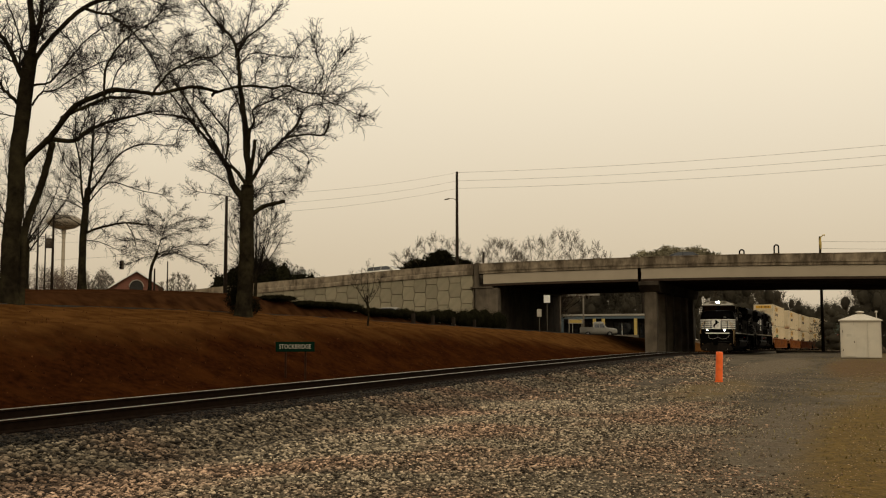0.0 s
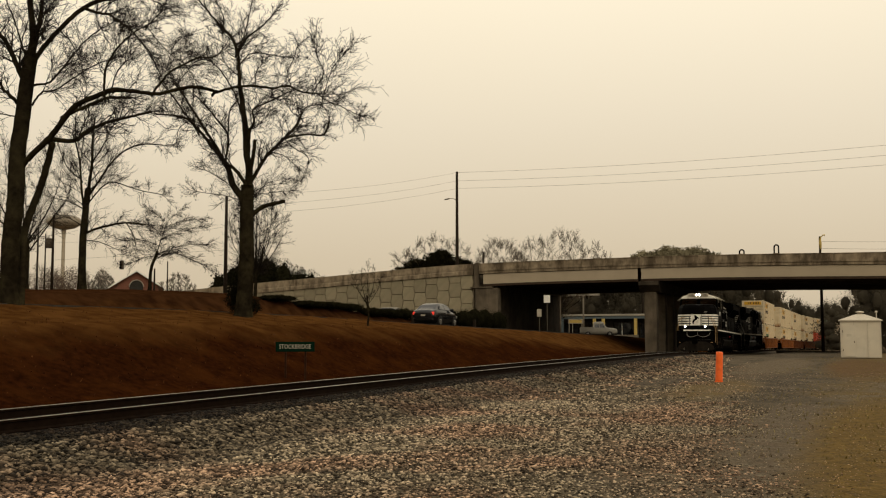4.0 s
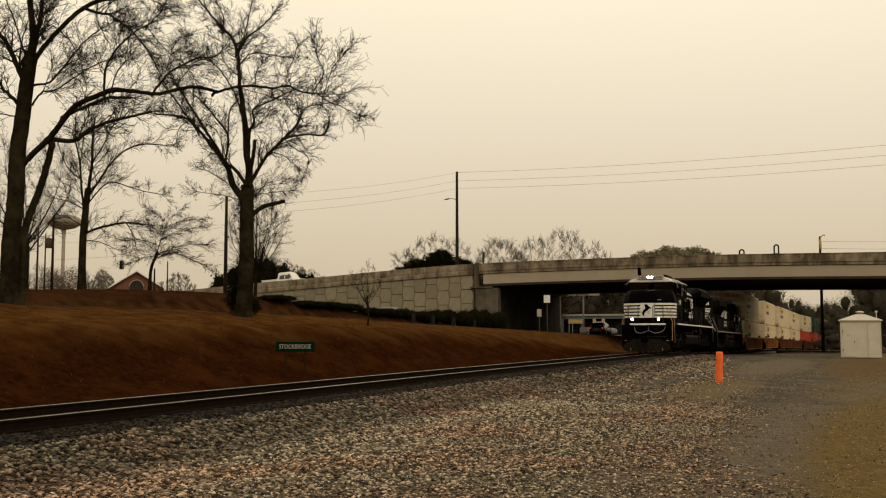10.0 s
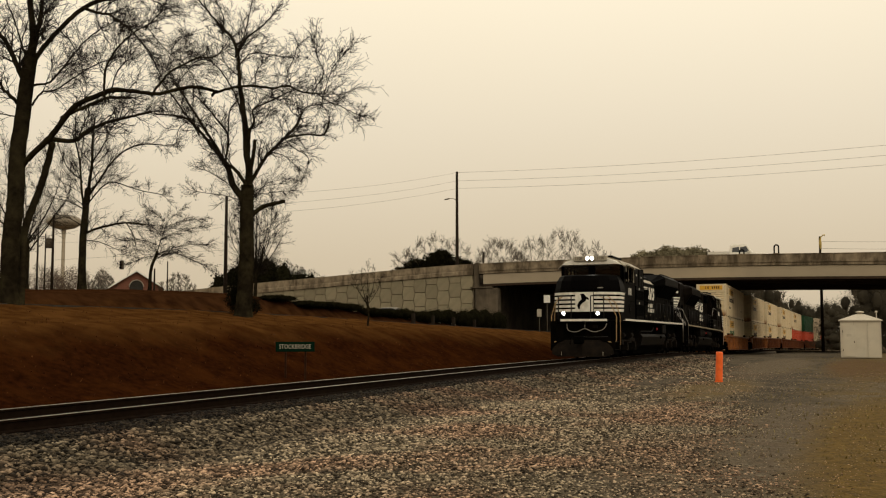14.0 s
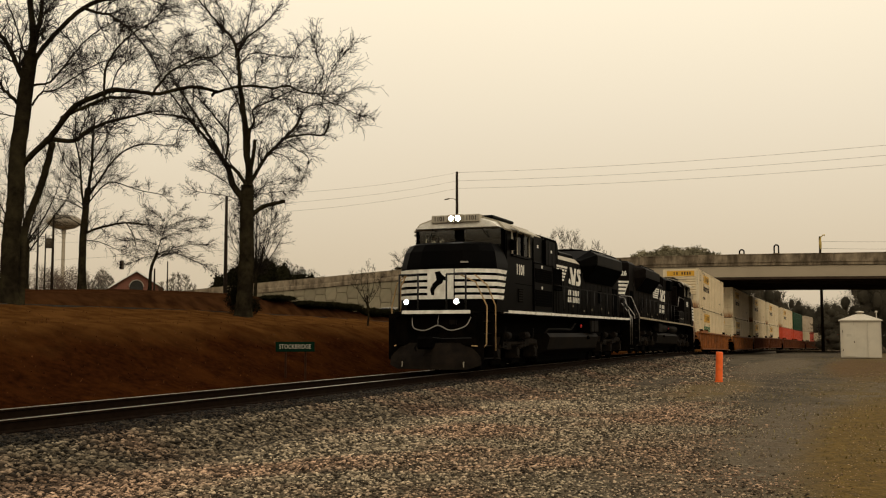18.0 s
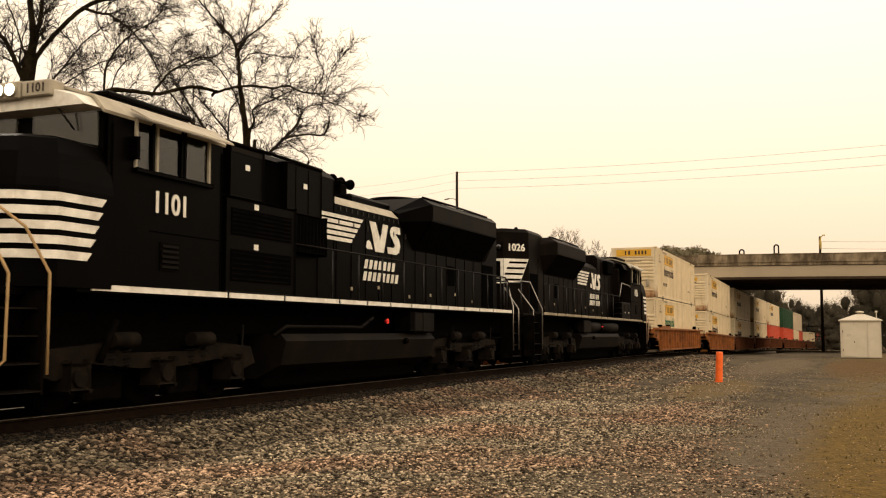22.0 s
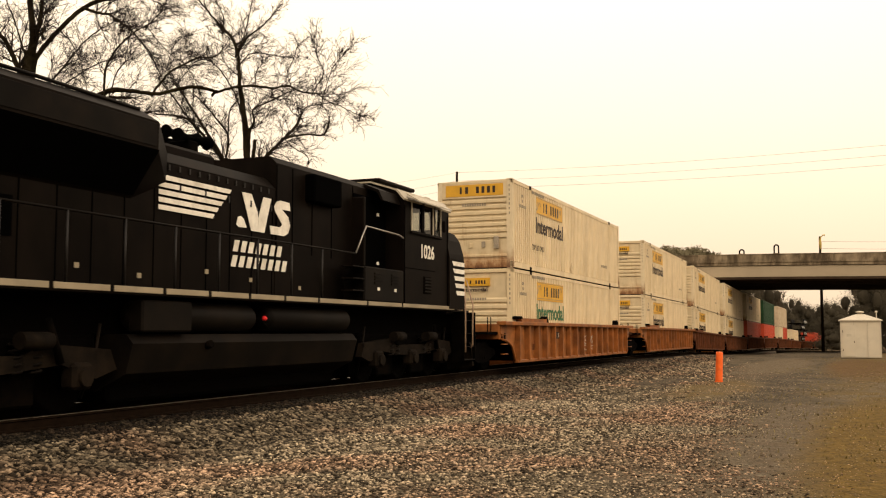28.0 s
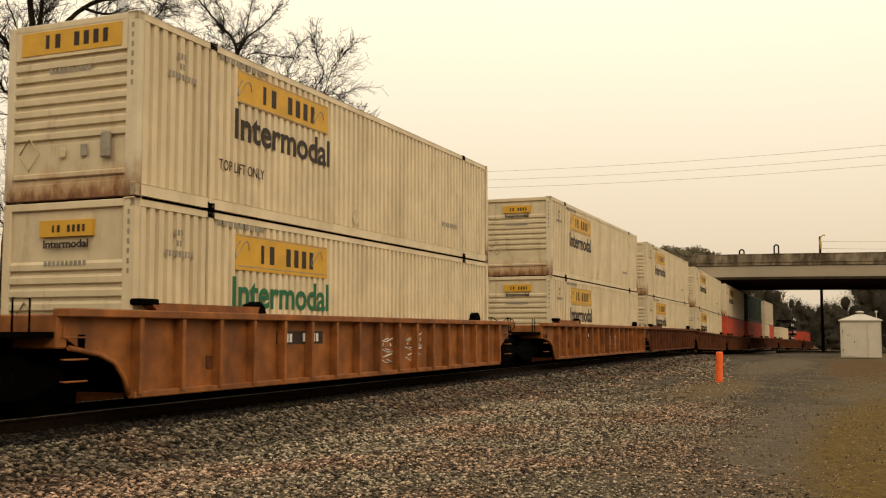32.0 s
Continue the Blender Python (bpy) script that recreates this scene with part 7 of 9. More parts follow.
    # hood behind the cab
    def hood(x0, x1, hw, z0, z1, ch, name, mat=blk, label=""):
        s2 = [(-hw, z0), (hw, z0), (hw, z1 - ch), (hw - ch, z1), (-hw + ch, z1), (-hw, z1 - ch)]
        return part(name, Mesh().prism(s2, x0, x1, "x"), mat, L, label)

    hood(2.9, 7.9, 0.99, 1.80, 4.62, 0.14, "electrical_hood", label="tall black hood behind the cab")
    hood(7.9, 18.05, 0.98, 1.80, 4.16, 0.20, "engine_hood", label="long black engine hood")
    for s in (-1, 1):
        # sky reflection on the sloped shoulder, painted as a paler sheet
        part("hood_shoulder", Mesh().add([(7.95, s * 0.985, 3.965), (11.5, s * 0.985, 3.965), (11.5, s * 0.78, 4.172), (7.95, s * 0.78, 4.172)], [(0, 1, 2, 3)]), M["cream"] if lit else M["tank_grey"], L, "hood shoulder with the sky's reflection painted pale" if lit else "hood shoulder with a faint sky sheen painted grey")
        for k in range(12):
            part("hood_bolt", Mesh().box(8.15 + k * 0.28, 8.19 + k * 0.28, s * 0.98, s * 1.0, 3.84, 3.93), M["handrail"], L)
        if s < 0:
            right_side_boxes(L, s, blk, drk)
        else:
            left_side_boxes(L, s, blk, drk)
        for xx in (3.05, 4.6, 5.6, 6.45, 7.25, 7.86):
            part("seam", Mesh().box(xx, xx + 0.025, s * 0.99, s * 1.0, 2.75, 4.45), M["grille"], L)
        # hood doors: seams and latches
        for k in range(14):
            xx = 8.0 + k * 0.72
            part("door_seam", Mesh().box(xx, xx + 0.018, s * 0.98, s * 0.99, 1.9, 3.78), M["grille"], L)
            part("latch", Mesh().box(xx + 0.06, xx + 0.1, s * 0.98, s * 1.01, 3.50, 3.62), M["handrail"], L)
        for k in range(7):
            part("placard", Mesh().box(6.9 + 1.6 * k + 0.2 * (k % 2), 7.0 + 1.6 * k + 0.2 * (k % 2), s * (0.99 if k == 0 else 0.982), s * (1.0 if k == 0 else 0.992), 2.02 + 0.08 * (k % 3), 2.10 + 0.08 * (k % 3)), M["dirty_stripe"], L, "small pale placard")
        part("hood_vent", Mesh().box(14.6, 15.1, s * 0.98, s * 0.995, 2.45, 3.0), M["grille"], L)
        part("hood_vent", Mesh().box(17.45, 18.4, s * 0.98, s * 0.995, 1.9, 3.2), M["grille"], L)
        # white stripes running into plain block letters
        fwd = -s
        x_l = 7.2 if s < 0 else 11.52
        for k in range(5):
            z = 3.70 - 0.125 * k
            ln = 2.05 - 0.13 * k
            slant = 0.03
            a, b = x_l + fwd * 0.0, x_l + fwd * ln
            part("hood_stripe", Mesh().prism([(a, z - 0.04), (b - fwd * slant, z - 0.04), (b + fwd * slant, z + 0.04), (a, z + 0.04)], s * 0.992, s * 1.002, "y"), M["white_paint"], L, "white hood stripe")
        def block(u0, pts):
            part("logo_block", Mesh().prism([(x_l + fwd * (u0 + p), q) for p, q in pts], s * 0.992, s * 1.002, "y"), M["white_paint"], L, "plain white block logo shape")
        block(2.25, [(0.0, 3.13), (0.05, 3.27), (0.13, 3.30), (0.23, 3.26), (0.34, 3.10), (0.08, 3.09)])
        block(2.32, [(0.10, 3.75), (0.42, 3.75), (0.64, 3.42), (0.68, 3.06), (0.42, 3.06), (0.30, 3.34)])
        block(2.88, [(0.12, 3.06), (0.32, 3.06), (0.56, 3.74), (0.28, 3.74), (0.10, 3.30)])
        block(3.42, [(0.18, 3.50), (0.13, 3.60), (0.22, 3.71), (0.36, 3.75), (0.70, 3.74), (0.74, 3.58), (0.42, 3.58), (0.66, 3.45), (0.74, 3.28), (0.66, 3.12), (0.50, 3.06), (0.02, 3.06), (-0.02, 3.22), (0.36, 3.22), (0.44, 3.28)])
        for row, (z, n) in enumerate(((2.74, 7), (2.46, 8))):
            for k in range(n):
                u0 = 2.15 + k * 0.25 - 0.06 * row
                part("letter_bar", Mesh().prism([(x_l + fwd * u0, z - 0.105), (x_l + fwd * (u0 + 0.15), z - 0.105), (x_l + fwd * (u0 + 0.22), z + 0.105), (x_l + fwd * (u0 + 0.07), z + 0.105)], s * 0.992, s * 1.0, "y"), M["white_paint"], L)
    for s in (-1, 1):
        part("air_box", Mesh().box(11.2, 12.45, min(s * 1.2, s * 1.47), max(s * 1.2, s * 1.47), 1.17, 1.66, 0.03), M["tank_grey"], L, "grey box under the sill")
        part("fuel_cutoff", Mesh().lathe([(0.04, -0.03), (0.05, 0.0), (0.02, 0.05)], (9.67 if s < 0 else 8.95, s * 1.42, 1.42), "y", 10), M["red_lamp"], L, "small red fuel cut-off")
        tube_part("tank_pipe", [(6.5, s * 1.3, 1.28), (8.7, s * 1.3, 1.28), (9.0, s * 1.32, 1.42)], 0.03, "loco_dark", L)
    # horn, exhaust, radiator flare, rear end
    for k, dz in ((-0.16, 0.0), (0.0, 0.08), (0.16, 0.0)):
        part("horn", Mesh().lathe([(0.05, 0.0), (0.06, -0.2), (0.09, -0.38), (0.14, -0.5), (0.13, -0.52)], (9.65, 1.6 * k, 4.70 + dz), "x", 12).lathe([(0.05, 0.0), (0.06, 0.22), (0.12, 0.4), (0.13, 0.42)], (9.65, 1.6 * k, 4.70 + dz), "x", 12), M["grille"], L, "black air horn")
    part("horn_bracket", Mesh().box(9.5, 9.8, -0.32, 0.32, 4.36, 4.66, 0.03), drk, L)
    part("exhaust", Mesh().box(9.5, 10.6, -0.35, 0.35, 4.14, 4.42, 0.05), drk, L)
    part("equipment_hump", Mesh().box(9.4, 11.6, -0.62, 0.62, 4.16, 4.40, 0.06), blk, L)
    flare = [(-0.98, 3.25), (0.98, 3.25), (1.5, 3.98), (1.5, 4.42), (1.2, 4.60), (-1.2, 4.60), (-1.5, 4.42), (-1.5, 3.98)]
    small = [(-0.97, 3.6), (0.97, 3.6), (0.98, 3.9), (0.98, 4.1), (0.8, 4.17), (-0.8, 4.17), (-0.98, 4.1), (-0.98, 3.9)]
    tail = [(-0.97, 3.3), (0.97, 3.3), (0.98, 3.9), (0.98, 4.3), (0.8, 4.5), (-0.8, 4.5), (-0.98, 4.3), (-0.98, 3.9)]
    end_x, flare_x = (18.78, 17.25) if lit else (18.5, 16.6)
    lean = math.atan2(19.15 - end_x, 0.702)
    end_plan = [(16.75, -0.982), (end_x, -0.982), (19.15, -0.28), (19.15, 0.28), (end_x, 0.982), (16.75, 0.982)]
    part("rear_hood", Mesh().loft([[(x, y, 1.80) for x, y in end_plan], [(x, y, 4.60) for x, y in end_plan], [(16.75 + (x - 16.75) * 0.96, y * 0.86, 4.73) for x, y in end_plan]]), blk, L, "blunt wedge-shaped hood end")
    part("radiator_flare", Mesh().loft([[(11.3, y, z) for y, z in small], [(12.2, y, z) for y, z in flare], [(flare_x, y, z) for y, z in flare], [(flare_x + 0.5, y, z) for y, z in tail]]), blk, L, "overhanging radiator flare")
    for s in (-1, 1):
        # black sheet on the undercut: intake grille and its deep shade in one
        part("radiator_intake", Mesh().add([(12.2, s * 1.03, 3.29), (flare_x, s * 1.03, 3.29), (flare_x, s * 1.52, 3.97), (12.2, s * 1.52, 3.97)], [(0, 1, 2, 3)]), M["grille"], L, "black radiator intake with the undercut's shade")
        part("flare_band", Mesh().box(12.25, flare_x - 0.05, s * 1.498, s * 1.512, 4.02, 4.38, 0.004), M["tank_grey"], L, "grey flare edge")
        tube_part("roof_rail", [(12.3, s * 1.2, 4.62), (14.5, s * 1.2, 4.64), (flare_x, s * 1.2, 4.62)], 0.03, "tank_grey", L)
    for k in range(3):
        part("fan_hood", Mesh().lathe([(0.72, 0.0), (0.72, 0.1), (0.66, 0.14), (0.1, 0.14)], (13.1 + k * 1.5, 0, 4.58), "z", 20), drk, L, "round fan housing")
    # rear face: number, stripes, light
    def end_panel(name, s, pts, d0, d1, mat, label=""):
        """A flat piece on one slanted end panel; points are (distance from the centre post, height)."""
        put = lambda u, z, d: (19.15 + (end_x - 19.15) * u / 0.86 + math.cos(lean) * d, s * (0.28 + 0.702 * u / 0.86 + math.sin(lean) * d), z)
        n = len(pts)
        v = [put(u, z, d0) for u, z in pts] + [put(u, z, d1) for u, z in pts]
        f = [tuple(range(n))[::-1], tuple(range(n, 2 * n))] + [(i, (i + 1) % n, n + (i + 1) % n, n + i) for i in range(n)]
        return part(name, Mesh().add(v, f), mat, L, label)

    for s in (-1, 1):
        write(number, 0.34, M["white_paint"], L, pose((19.15 + end_x) / 2 + 0.006, s * 0.635, 4.06, 90, 0, 90 + s * math.degrees(lean)), bold=0.01, label="white road number")
        end_panel("end_stripes", s, [(0.0, 2.83), (0.55, 2.83), (0.86, 3.68), (0.0, 3.68)], 0.0, 0.006, M["white_paint"], "white striped end panel")
        for k in range(4):
            z = 3.55 - 0.197 * k
            u1 = 0.55 + 0.31 * (z - 2.83) / 0.85 - 0.02
            u0 = max(0.01, 0.17 - 0.075 * k)
            end_panel("stripe_gap", s, [(u0, z - 0.036), (u1 - 0.013, z - 0.036), (u1 + 0.013, z + 0.036), (u0 + 0.03, z + 0.036)], 0.004, 0.011, blk, "black stripe")
    part("end_door_frame", Mesh().box(19.145, 19.162, -0.27, 0.27, 2.83, 3.68, 0.003), M["white_paint"], L, "white end door surround")
    part("end_door", Mesh().box(19.15, 19.172, -0.17, 0.17, 2.92, 3.6, 0.004), drk, L, "black end door")
    part("light_bezel", Mesh().box(19.14, 19.18, -0.24, 0.24, 3.96, 4.22, 0.02), drk, L)
    for y in (-0.2, 0.55):
        part("roof_lug", Mesh().box(18.5, 18.62, y - 0.05, y + 0.05, 4.72, 4.80, 0.02), drk, L)
    for s in (-1, 1):
        part("rear_light", Mesh().lathe([(0.1, 0.0), (0.08, 0.05), (0.01, 0.06)], (19.17, s * 0.115, 4.09), "x", 10), M["glass"], L)
        part("rear_ditch", Mesh().box(19.55, 19.72, s * 0.85 - 0.1, s * 0.85 + 0.1, 1.85, 2.05, 0.03), drk, L)
        for y in (0.45, 1.05):
            tube_part("rail_post", [(19.64, s * y, 1.78), (19.64, s * y, 2.8)], 0.026, "handrail", L)
        tube_part("rear_rail", [(19.64, s * 0.45, 2.8), (19.64, s * 1.05, 2.8)], 0.026, "handrail", L)
        # walkway handrail
        for k in range(10):
            xx = 6.9 + k * 1.2
            tube_part("stanchion", [(xx, s * 1.48, 1.80), (xx, s * 1.48, 2.84)], 0.022, "handrail", L)
        tube_part("handrail", [(5.4, s * 1.48, 2.86), (6.4, s * 1.48, 2.86), (12.0, s * 1.48, 2.84), (18.15, s * 1.48, 2.84), (18.4, s * 1.5, 2.7), (18.42, s * 1.5, 1.85)], 0.02, "tank_grey", L)
    # fuel tank and reservoirs
    tank = [(-0.75, 0.28), (0.75, 0.28), (1.3, 0.55), (1.42, 1.0), (1.30, 1.14), (-1.30, 1.14), (-1.42, 1.0), (-1.3, 0.55)]
    tk = part("fuel_tank", Mesh().prism(tank, 5.2, 12.6, "x"), M["tank_grey"], L, "dusty black fuel tank")
    # black block added below the tank to stand for the deep shade
    part("tank_sump", Mesh().box(5.3, 12.5, -0.9, 0.9, 0.10, 0.45, 0.05), M["truck"], tk, "black block for the shade below the tank")
    for s in (-1, 1):
        part("tank_cap", Mesh().cyl((10.7, s * 1.4, 0.95), (10.7, s * 1.5, 0.98), 0.07, 10), drk, tk)
        if s > 0:
            for a, b in ((5.5, 8.7), (9.2, 12.4)):
                part("air_reservoir", Mesh().lathe([(0.05, a - 0.06), (0.2, a), (0.24, a + 0.08), (0.24, b - 0.08), (0.2, b), (0.05, b + 0.06)], (0, s * 1.2, 1.42), "x", 16), M["tank_grey"], L, "air reservoir cylinder")
        else:
            part("battery_box", Mesh().box(10.9, 11.7, s * 1.1, s * 1.45, 1.2, 1.68, 0.03), drk, L)
            part("red_marker", Mesh().lathe([(0.06, 0), (0.05, 0.04), (0.01, 0.05)], (9.75, s * 1.42, 1.42), "y", 10), M["tail_lit"], L, "small lit red lens")
            tube_part("air_pipe", [(5.0, s * 1.25, 1.1), (5.4, s * 1.3, 1.28), (8.6, s * 1.3, 1.28), (9.2, s * 1.3, 1.5)], 0.035, "tank_grey", L)
    loco_truck(L, 1.75)
    loco_truck(L, 15.4)
    return L


LOCO_1 = build_loco("1101", True)
LOCO_2 = build_loco("1026", False)


# ---- containers ----
def corrugated(length, z0, z1, pitch, depth, y):
    """A vertical corrugated side sheet along x."""
    m = Mesh()
    n = int(length / pitch)
    prof = []
    for k in range(n):
        a = k * length / n
        w = length / n
        prof += [(a, 0), (a + w * 0.52, 0), (a + w * 0.60, depth), (a + w * 0.92, depth)]
    prof.append((length, 0))
    s = 1 if y > 0 else -1
    for (xa, da), (xb, db) in zip(prof, prof[1:]):
        m.add([(xa, y - s * da, z0), (xb, y - s * db, z0), (xb, y - s * db, z1), (xa, y - s * da, z1)], [(0, 1, 2, 3)])
    return m


BOXES = {}


def container_parts(length, style, front="high"):
    """Meshes for one size and livery, shared by alike containers."""
    key = (length, style, front)
    if key in BOXES:
        return BOXES[key]
    w, h = 1.295, 2.87
    mat = M["container_" + style]
    P = []
    P.append(("core", Mesh().box(0.10, length - 0.05, -w + 0.11, w - 0.11, 0.12, h - 0.05), mat, ""))
    for s in (-1, 1):
        P.append(("side_sheet", corrugated(length - 0.36, 0.20, h - 0.10, 0.225, 0.06, s * (w - 0.006)), mat, "corrugated side sheet"))
        P.append(("top_rail", Mesh().box(0.0, length, s * (w - 0.06), s * w, h - 0.11, h - 0.0, 0.008), mat, ""))
        P.append(("bottom_rail", Mesh().box(0.0, length, s * (w - 0.07), s * w, 0.02, 0.20, 0.008), mat, "stained bottom rail"))
        for x in ((1.93, length - 2.05) if length > 14 else (0.05, length - 0.17)):
            P.append(("post", Mesh().box(x, x + 0.12, s * (w - 0.03), s * (w + 0.006), 0.05, h - 0.02, 0.008), mat, "lifting post"))
            for z in (0.0, h - 0.1):
                P.append(("corner_casting", Mesh().box(x - 0.02, x + 0.15, s * (w - 0.12), s * (w + 0.012), z, z + 0.11, 0.01), M["loco_dark"], "dark iron casting"))
        for e in (0.0, length - 0.14):
            P.append(("corner_post", Mesh().box(e, e + 0.14, s * (w - 0.17), s * w, 0.0, h, 0.02), M["container_post"] if style == "white" and front == "high" else mat, "rust-stained corner post" if style == "white" and front == "high" else "corner post"))
    # ribbed front
    m = Mesh()
    n, low, span = (7, 0.94, 1.34) if front == "high" else (8, 0.30, 1.66)
    prof = [(0.28, 0.0)]
    for k in range(n):
        a = low + k * span / n
        st = span / n
        prof += [(a + st * 0.1, 0.0), (a + st * 0.22, 0.05), (a + st * 0.66, 0.05), (a + st * 0.9, 0.0)]
    prof.append((h - 0.1, 0.0))
    for (za, da), (zb, db) in zip(prof, prof[1:]):
        m.add([(0.055 - da, -w + 0.17, za), (0.055 - da, w - 0.17, za), (0.055 - db, w - 0.17, zb), (0.055 - db, -w + 0.17, zb)], [(0, 1, 2, 3)])
    P.append(("front_sheet", m, M["container_front"] if style == "white" else mat, "horizontally ribbed front sheet"))
    if style == "white" and front == "high":
        P.append(("lower_panel", Mesh().box(0.03, 0.07, -w + 0.17, w - 0.17, 0.26, 0.90, 0.006), M["container_front"], "rust-stained lower panel"))
        P.append(("lower_rib", Mesh().box(-0.01, 0.05, -w + 0.17, w - 0.17, 0.34, 0.44, 0.02), M["container_front"], "rust-stained rib"))
    P.append(("front_header", Mesh().box(0.0, 0.12, -w + 0.17, w - 0.17, h - 0.12, h, 0.01), mat, ""))
    P.append(("front_sill", Mesh().box(0.0, 0.12, -w + 0.17, w - 0.17, 0.0, 0.26, 0.01), (M["container_front"] if front == "high" else M["container_rust"]) if style == "white" else mat, "rust-stained front sill"))
    P.append(("roof", Mesh().box(0.02, length - 0.02, -w + 0.04, w - 0.04, h - 0.03, h - 0.008, 0.005), mat, ""))
    P.append(("floor_beam", Mesh().box(0.1, length - 0.1, -w + 0.1, w - 0.1, 0.02, 0.14), M["loco_dark"], ""))
    P.append(("door", Mesh().box(length - 0.05, length, -w + 0.14, w - 0.14, 0.1, h - 0.1, 0.01), mat, ""))
    BOXES[key] = [(n_, q.data(n_, mm), lb) for n_, q, mm, lb in P]
    return BOXES[key]


def build_container(length, style, x, z, lettered, big_front=False, ink="ink", front="high"):
    w, h = 1.295, 2.87
    words = {"white": "white 53-foot freight container with yellow label and rust stains" if lettered else "plain white freight container in the train", "red": "faded red freight container in the train", "green": "dark green freight container in the train", "tan": "tan freight container in the train"}[style]
    t = thing("shipping_container", words, "container", "containers on the train")
    for name, me, lb in container_parts(length, style, front):
        ob = part(name, me, None, t, lb)
        if name == "side_sheet":
            ob.location = (0.18, 0, 0)
    if style == "white" and lettered:
        for s in (-1, 1):
            lx = 4.45 if s < 0 else length - 4.45
            lab = part("label_panel", Mesh().box(lx - 1.68, lx + 1.68, s * (w - 0.01), s * (w + 0.004), 2.03 if big_front else 1.93, 2.62 if big_front else 2.57, 0.002), M["label_yellow"], t, "yellow label panel")
            for edge in ((2.585, 2.61), (2.04, 2.055)):
                z0 = edge[0] - (0 if big_front else 0.05)
                part("label_edge", Mesh().box(lx - 1.64, lx + 1.64, s * (w + 0.003), s * (w + 0.007), z0, z0 + 0.018), M["ink_faint"], lab)
            f = -s
            for k, wd in enumerate((0.10, 0.16, 0.0, 0.16, 0.16, 0.16, 0.14)):
                if wd:
                    a = lx + f * (-0.85 + k * 0.30)
                    zc = 2.32 if big_front else 2.25
                    part("letter_bar", Mesh().box(min(a, a + f * wd), max(a, a + f * wd), s * (w + 0.004), s * (w + 0.009), zc - 0.17, zc + 0.17), M["ink"], lab)
            for a0 in (-1.42, 1.3):
                part("flourish", Mesh().tube([(lx + a0 + 0.22 * math.cos(q) - 0.05, s * (w + 0.006), 2.3 + 0.16 * math.sin(q * 1.7)) for q in np.linspace(0, 4.4, 12)], 0.012, 4), M["ink_faint"], lab)
            write("Intermodal", 0.76, M[ink], t, side_pose(s, lx, w - 0.002, 1.60 if big_front else 1.50), bold=0.016, label="dark sans-serif lettering", squeeze=1.07)
            if big_front:
                write("TOP LIFT ONLY", 0.26, M["ink"], t, side_pose(s, 2.95 if s < 0 else length - 2.95, w - 0.002, 0.82), squeeze=0.8)
            for k in range(14):
                row = 0 if k < 3 else (1 if k < 5 else 2)
                a = 1.02 + 0.085 * (k - (0, 3, 5)[row]) + (0.06 if row == 1 else -0.22 if row == 2 else 0.0)
                part("mark_bar", Mesh().box(a, a + 0.05, s * (w - 0.006), s * (w + 0.001), 2.38 - row * 0.17, 2.48 - row * 0.17), M["ink_faint"], t)
            for k in range(9):
                part("mark_bar", Mesh().box(2.2 + k * 0.17, 2.32 + k * 0.17, s * w, s * (w + 0.004), 2.66, 2.76), M["ink_faint"], t)
            for k in range(8):
                part("mark_bar", Mesh().box(length - 3.6 + k * 0.14, length - 3.52 + k * 0.14, s * w, s * (w + 0.004), 0.75, 0.86), M["ink_faint"], t)
            hook = part("placard_holder", Mesh().prism([(7.45, 0.62), (7.62, 0.42), (7.45, 0.22), (7.28, 0.42)], s * (w + 0.004), s * (w + 0.010), "y"), M["container_rust"], t, "diamond placard holder")
        # front marks
        bw, zc = (1.0, 2.57) if big_front else (0.52, 2.45)
        fl = part("front_label", Mesh().box(-0.012, 0.06, -bw, bw, zc - (0.21 if big_front else 0.13), zc + (0.17 if big_front else 0.13), 0.002), M["label_yellow"], t, "yellow front label")
        for k, wd in enumerate((0.07, 0.10, 0.0, 0.10, 0.10, 0.10, 0.09)):
            if wd:
                sc = 1.0 if big_front else 0.52
                a = (0.5 - k * 0.19) * sc
                part("letter_bar", Mesh().box(-0.018, -0.012, a - wd * sc, a, zc - 0.12 * sc, zc + 0.10 * sc), M["ink"], fl)
        if not big_front:
            write("Intermodal", 0.17, M["ink"], t, pose(-0.004, 0.0, 2.20, 90, 0, -90), squeeze=1.2, bold=0.005)
        else:
            part("front_panel", Mesh().box(0.0, 0.055, -w + 0.17, w - 0.17, 2.30, 2.78, 0.004), M["container_white"], t, "smooth panel behind the label")
        for k in range(10):
            part("mark_bar", Mesh().box(-0.004, 0.0, 0.36 - k * 0.085, 0.42 - k * 0.085, 2.03 if big_front else 1.86, 2.11 if big_front else 1.94), M["ink_faint"], t)
        for k in range(7):
            part("mark_bar", Mesh().box(-0.006, 0.0, -w + 0.07, -w + 0.11, 2.62 - k * 0.15, 2.70 - k * 0.15), M["ink_faint"], t)
        dz = 0.75 if big_front else 1.05
        part("placard_holder", Mesh().tube([(-0.01, 0.98, dz), (-0.01, 0.78, dz + 0.26), (-0.01, 0.58, dz), (-0.01, 0.78, dz - 0.26), (-0.01, 0.98, dz)], 0.014, 4), M["container_rust"], t, "diamond placard holder")
        if big_front:
            part("document_box", Mesh().box(-0.09, 0.0, -0.86, -0.68, 0.6, 1.02, 0.03), M["ink_faint"], t, "grey document box")
            part("plate", Mesh().box(-0.02, 0.0, -0.38, -0.25, 0.66, 0.86, 0.01), M["ink_faint"], t, "small grey plate")
            part("plate", Mesh().box(-0.02, 0.0, 0.05, 0.16, 0.66, 0.82, 0.01), M["container_rust"], t, "small rusty plate")
    TRAIN.append((t, x, z))
    return t


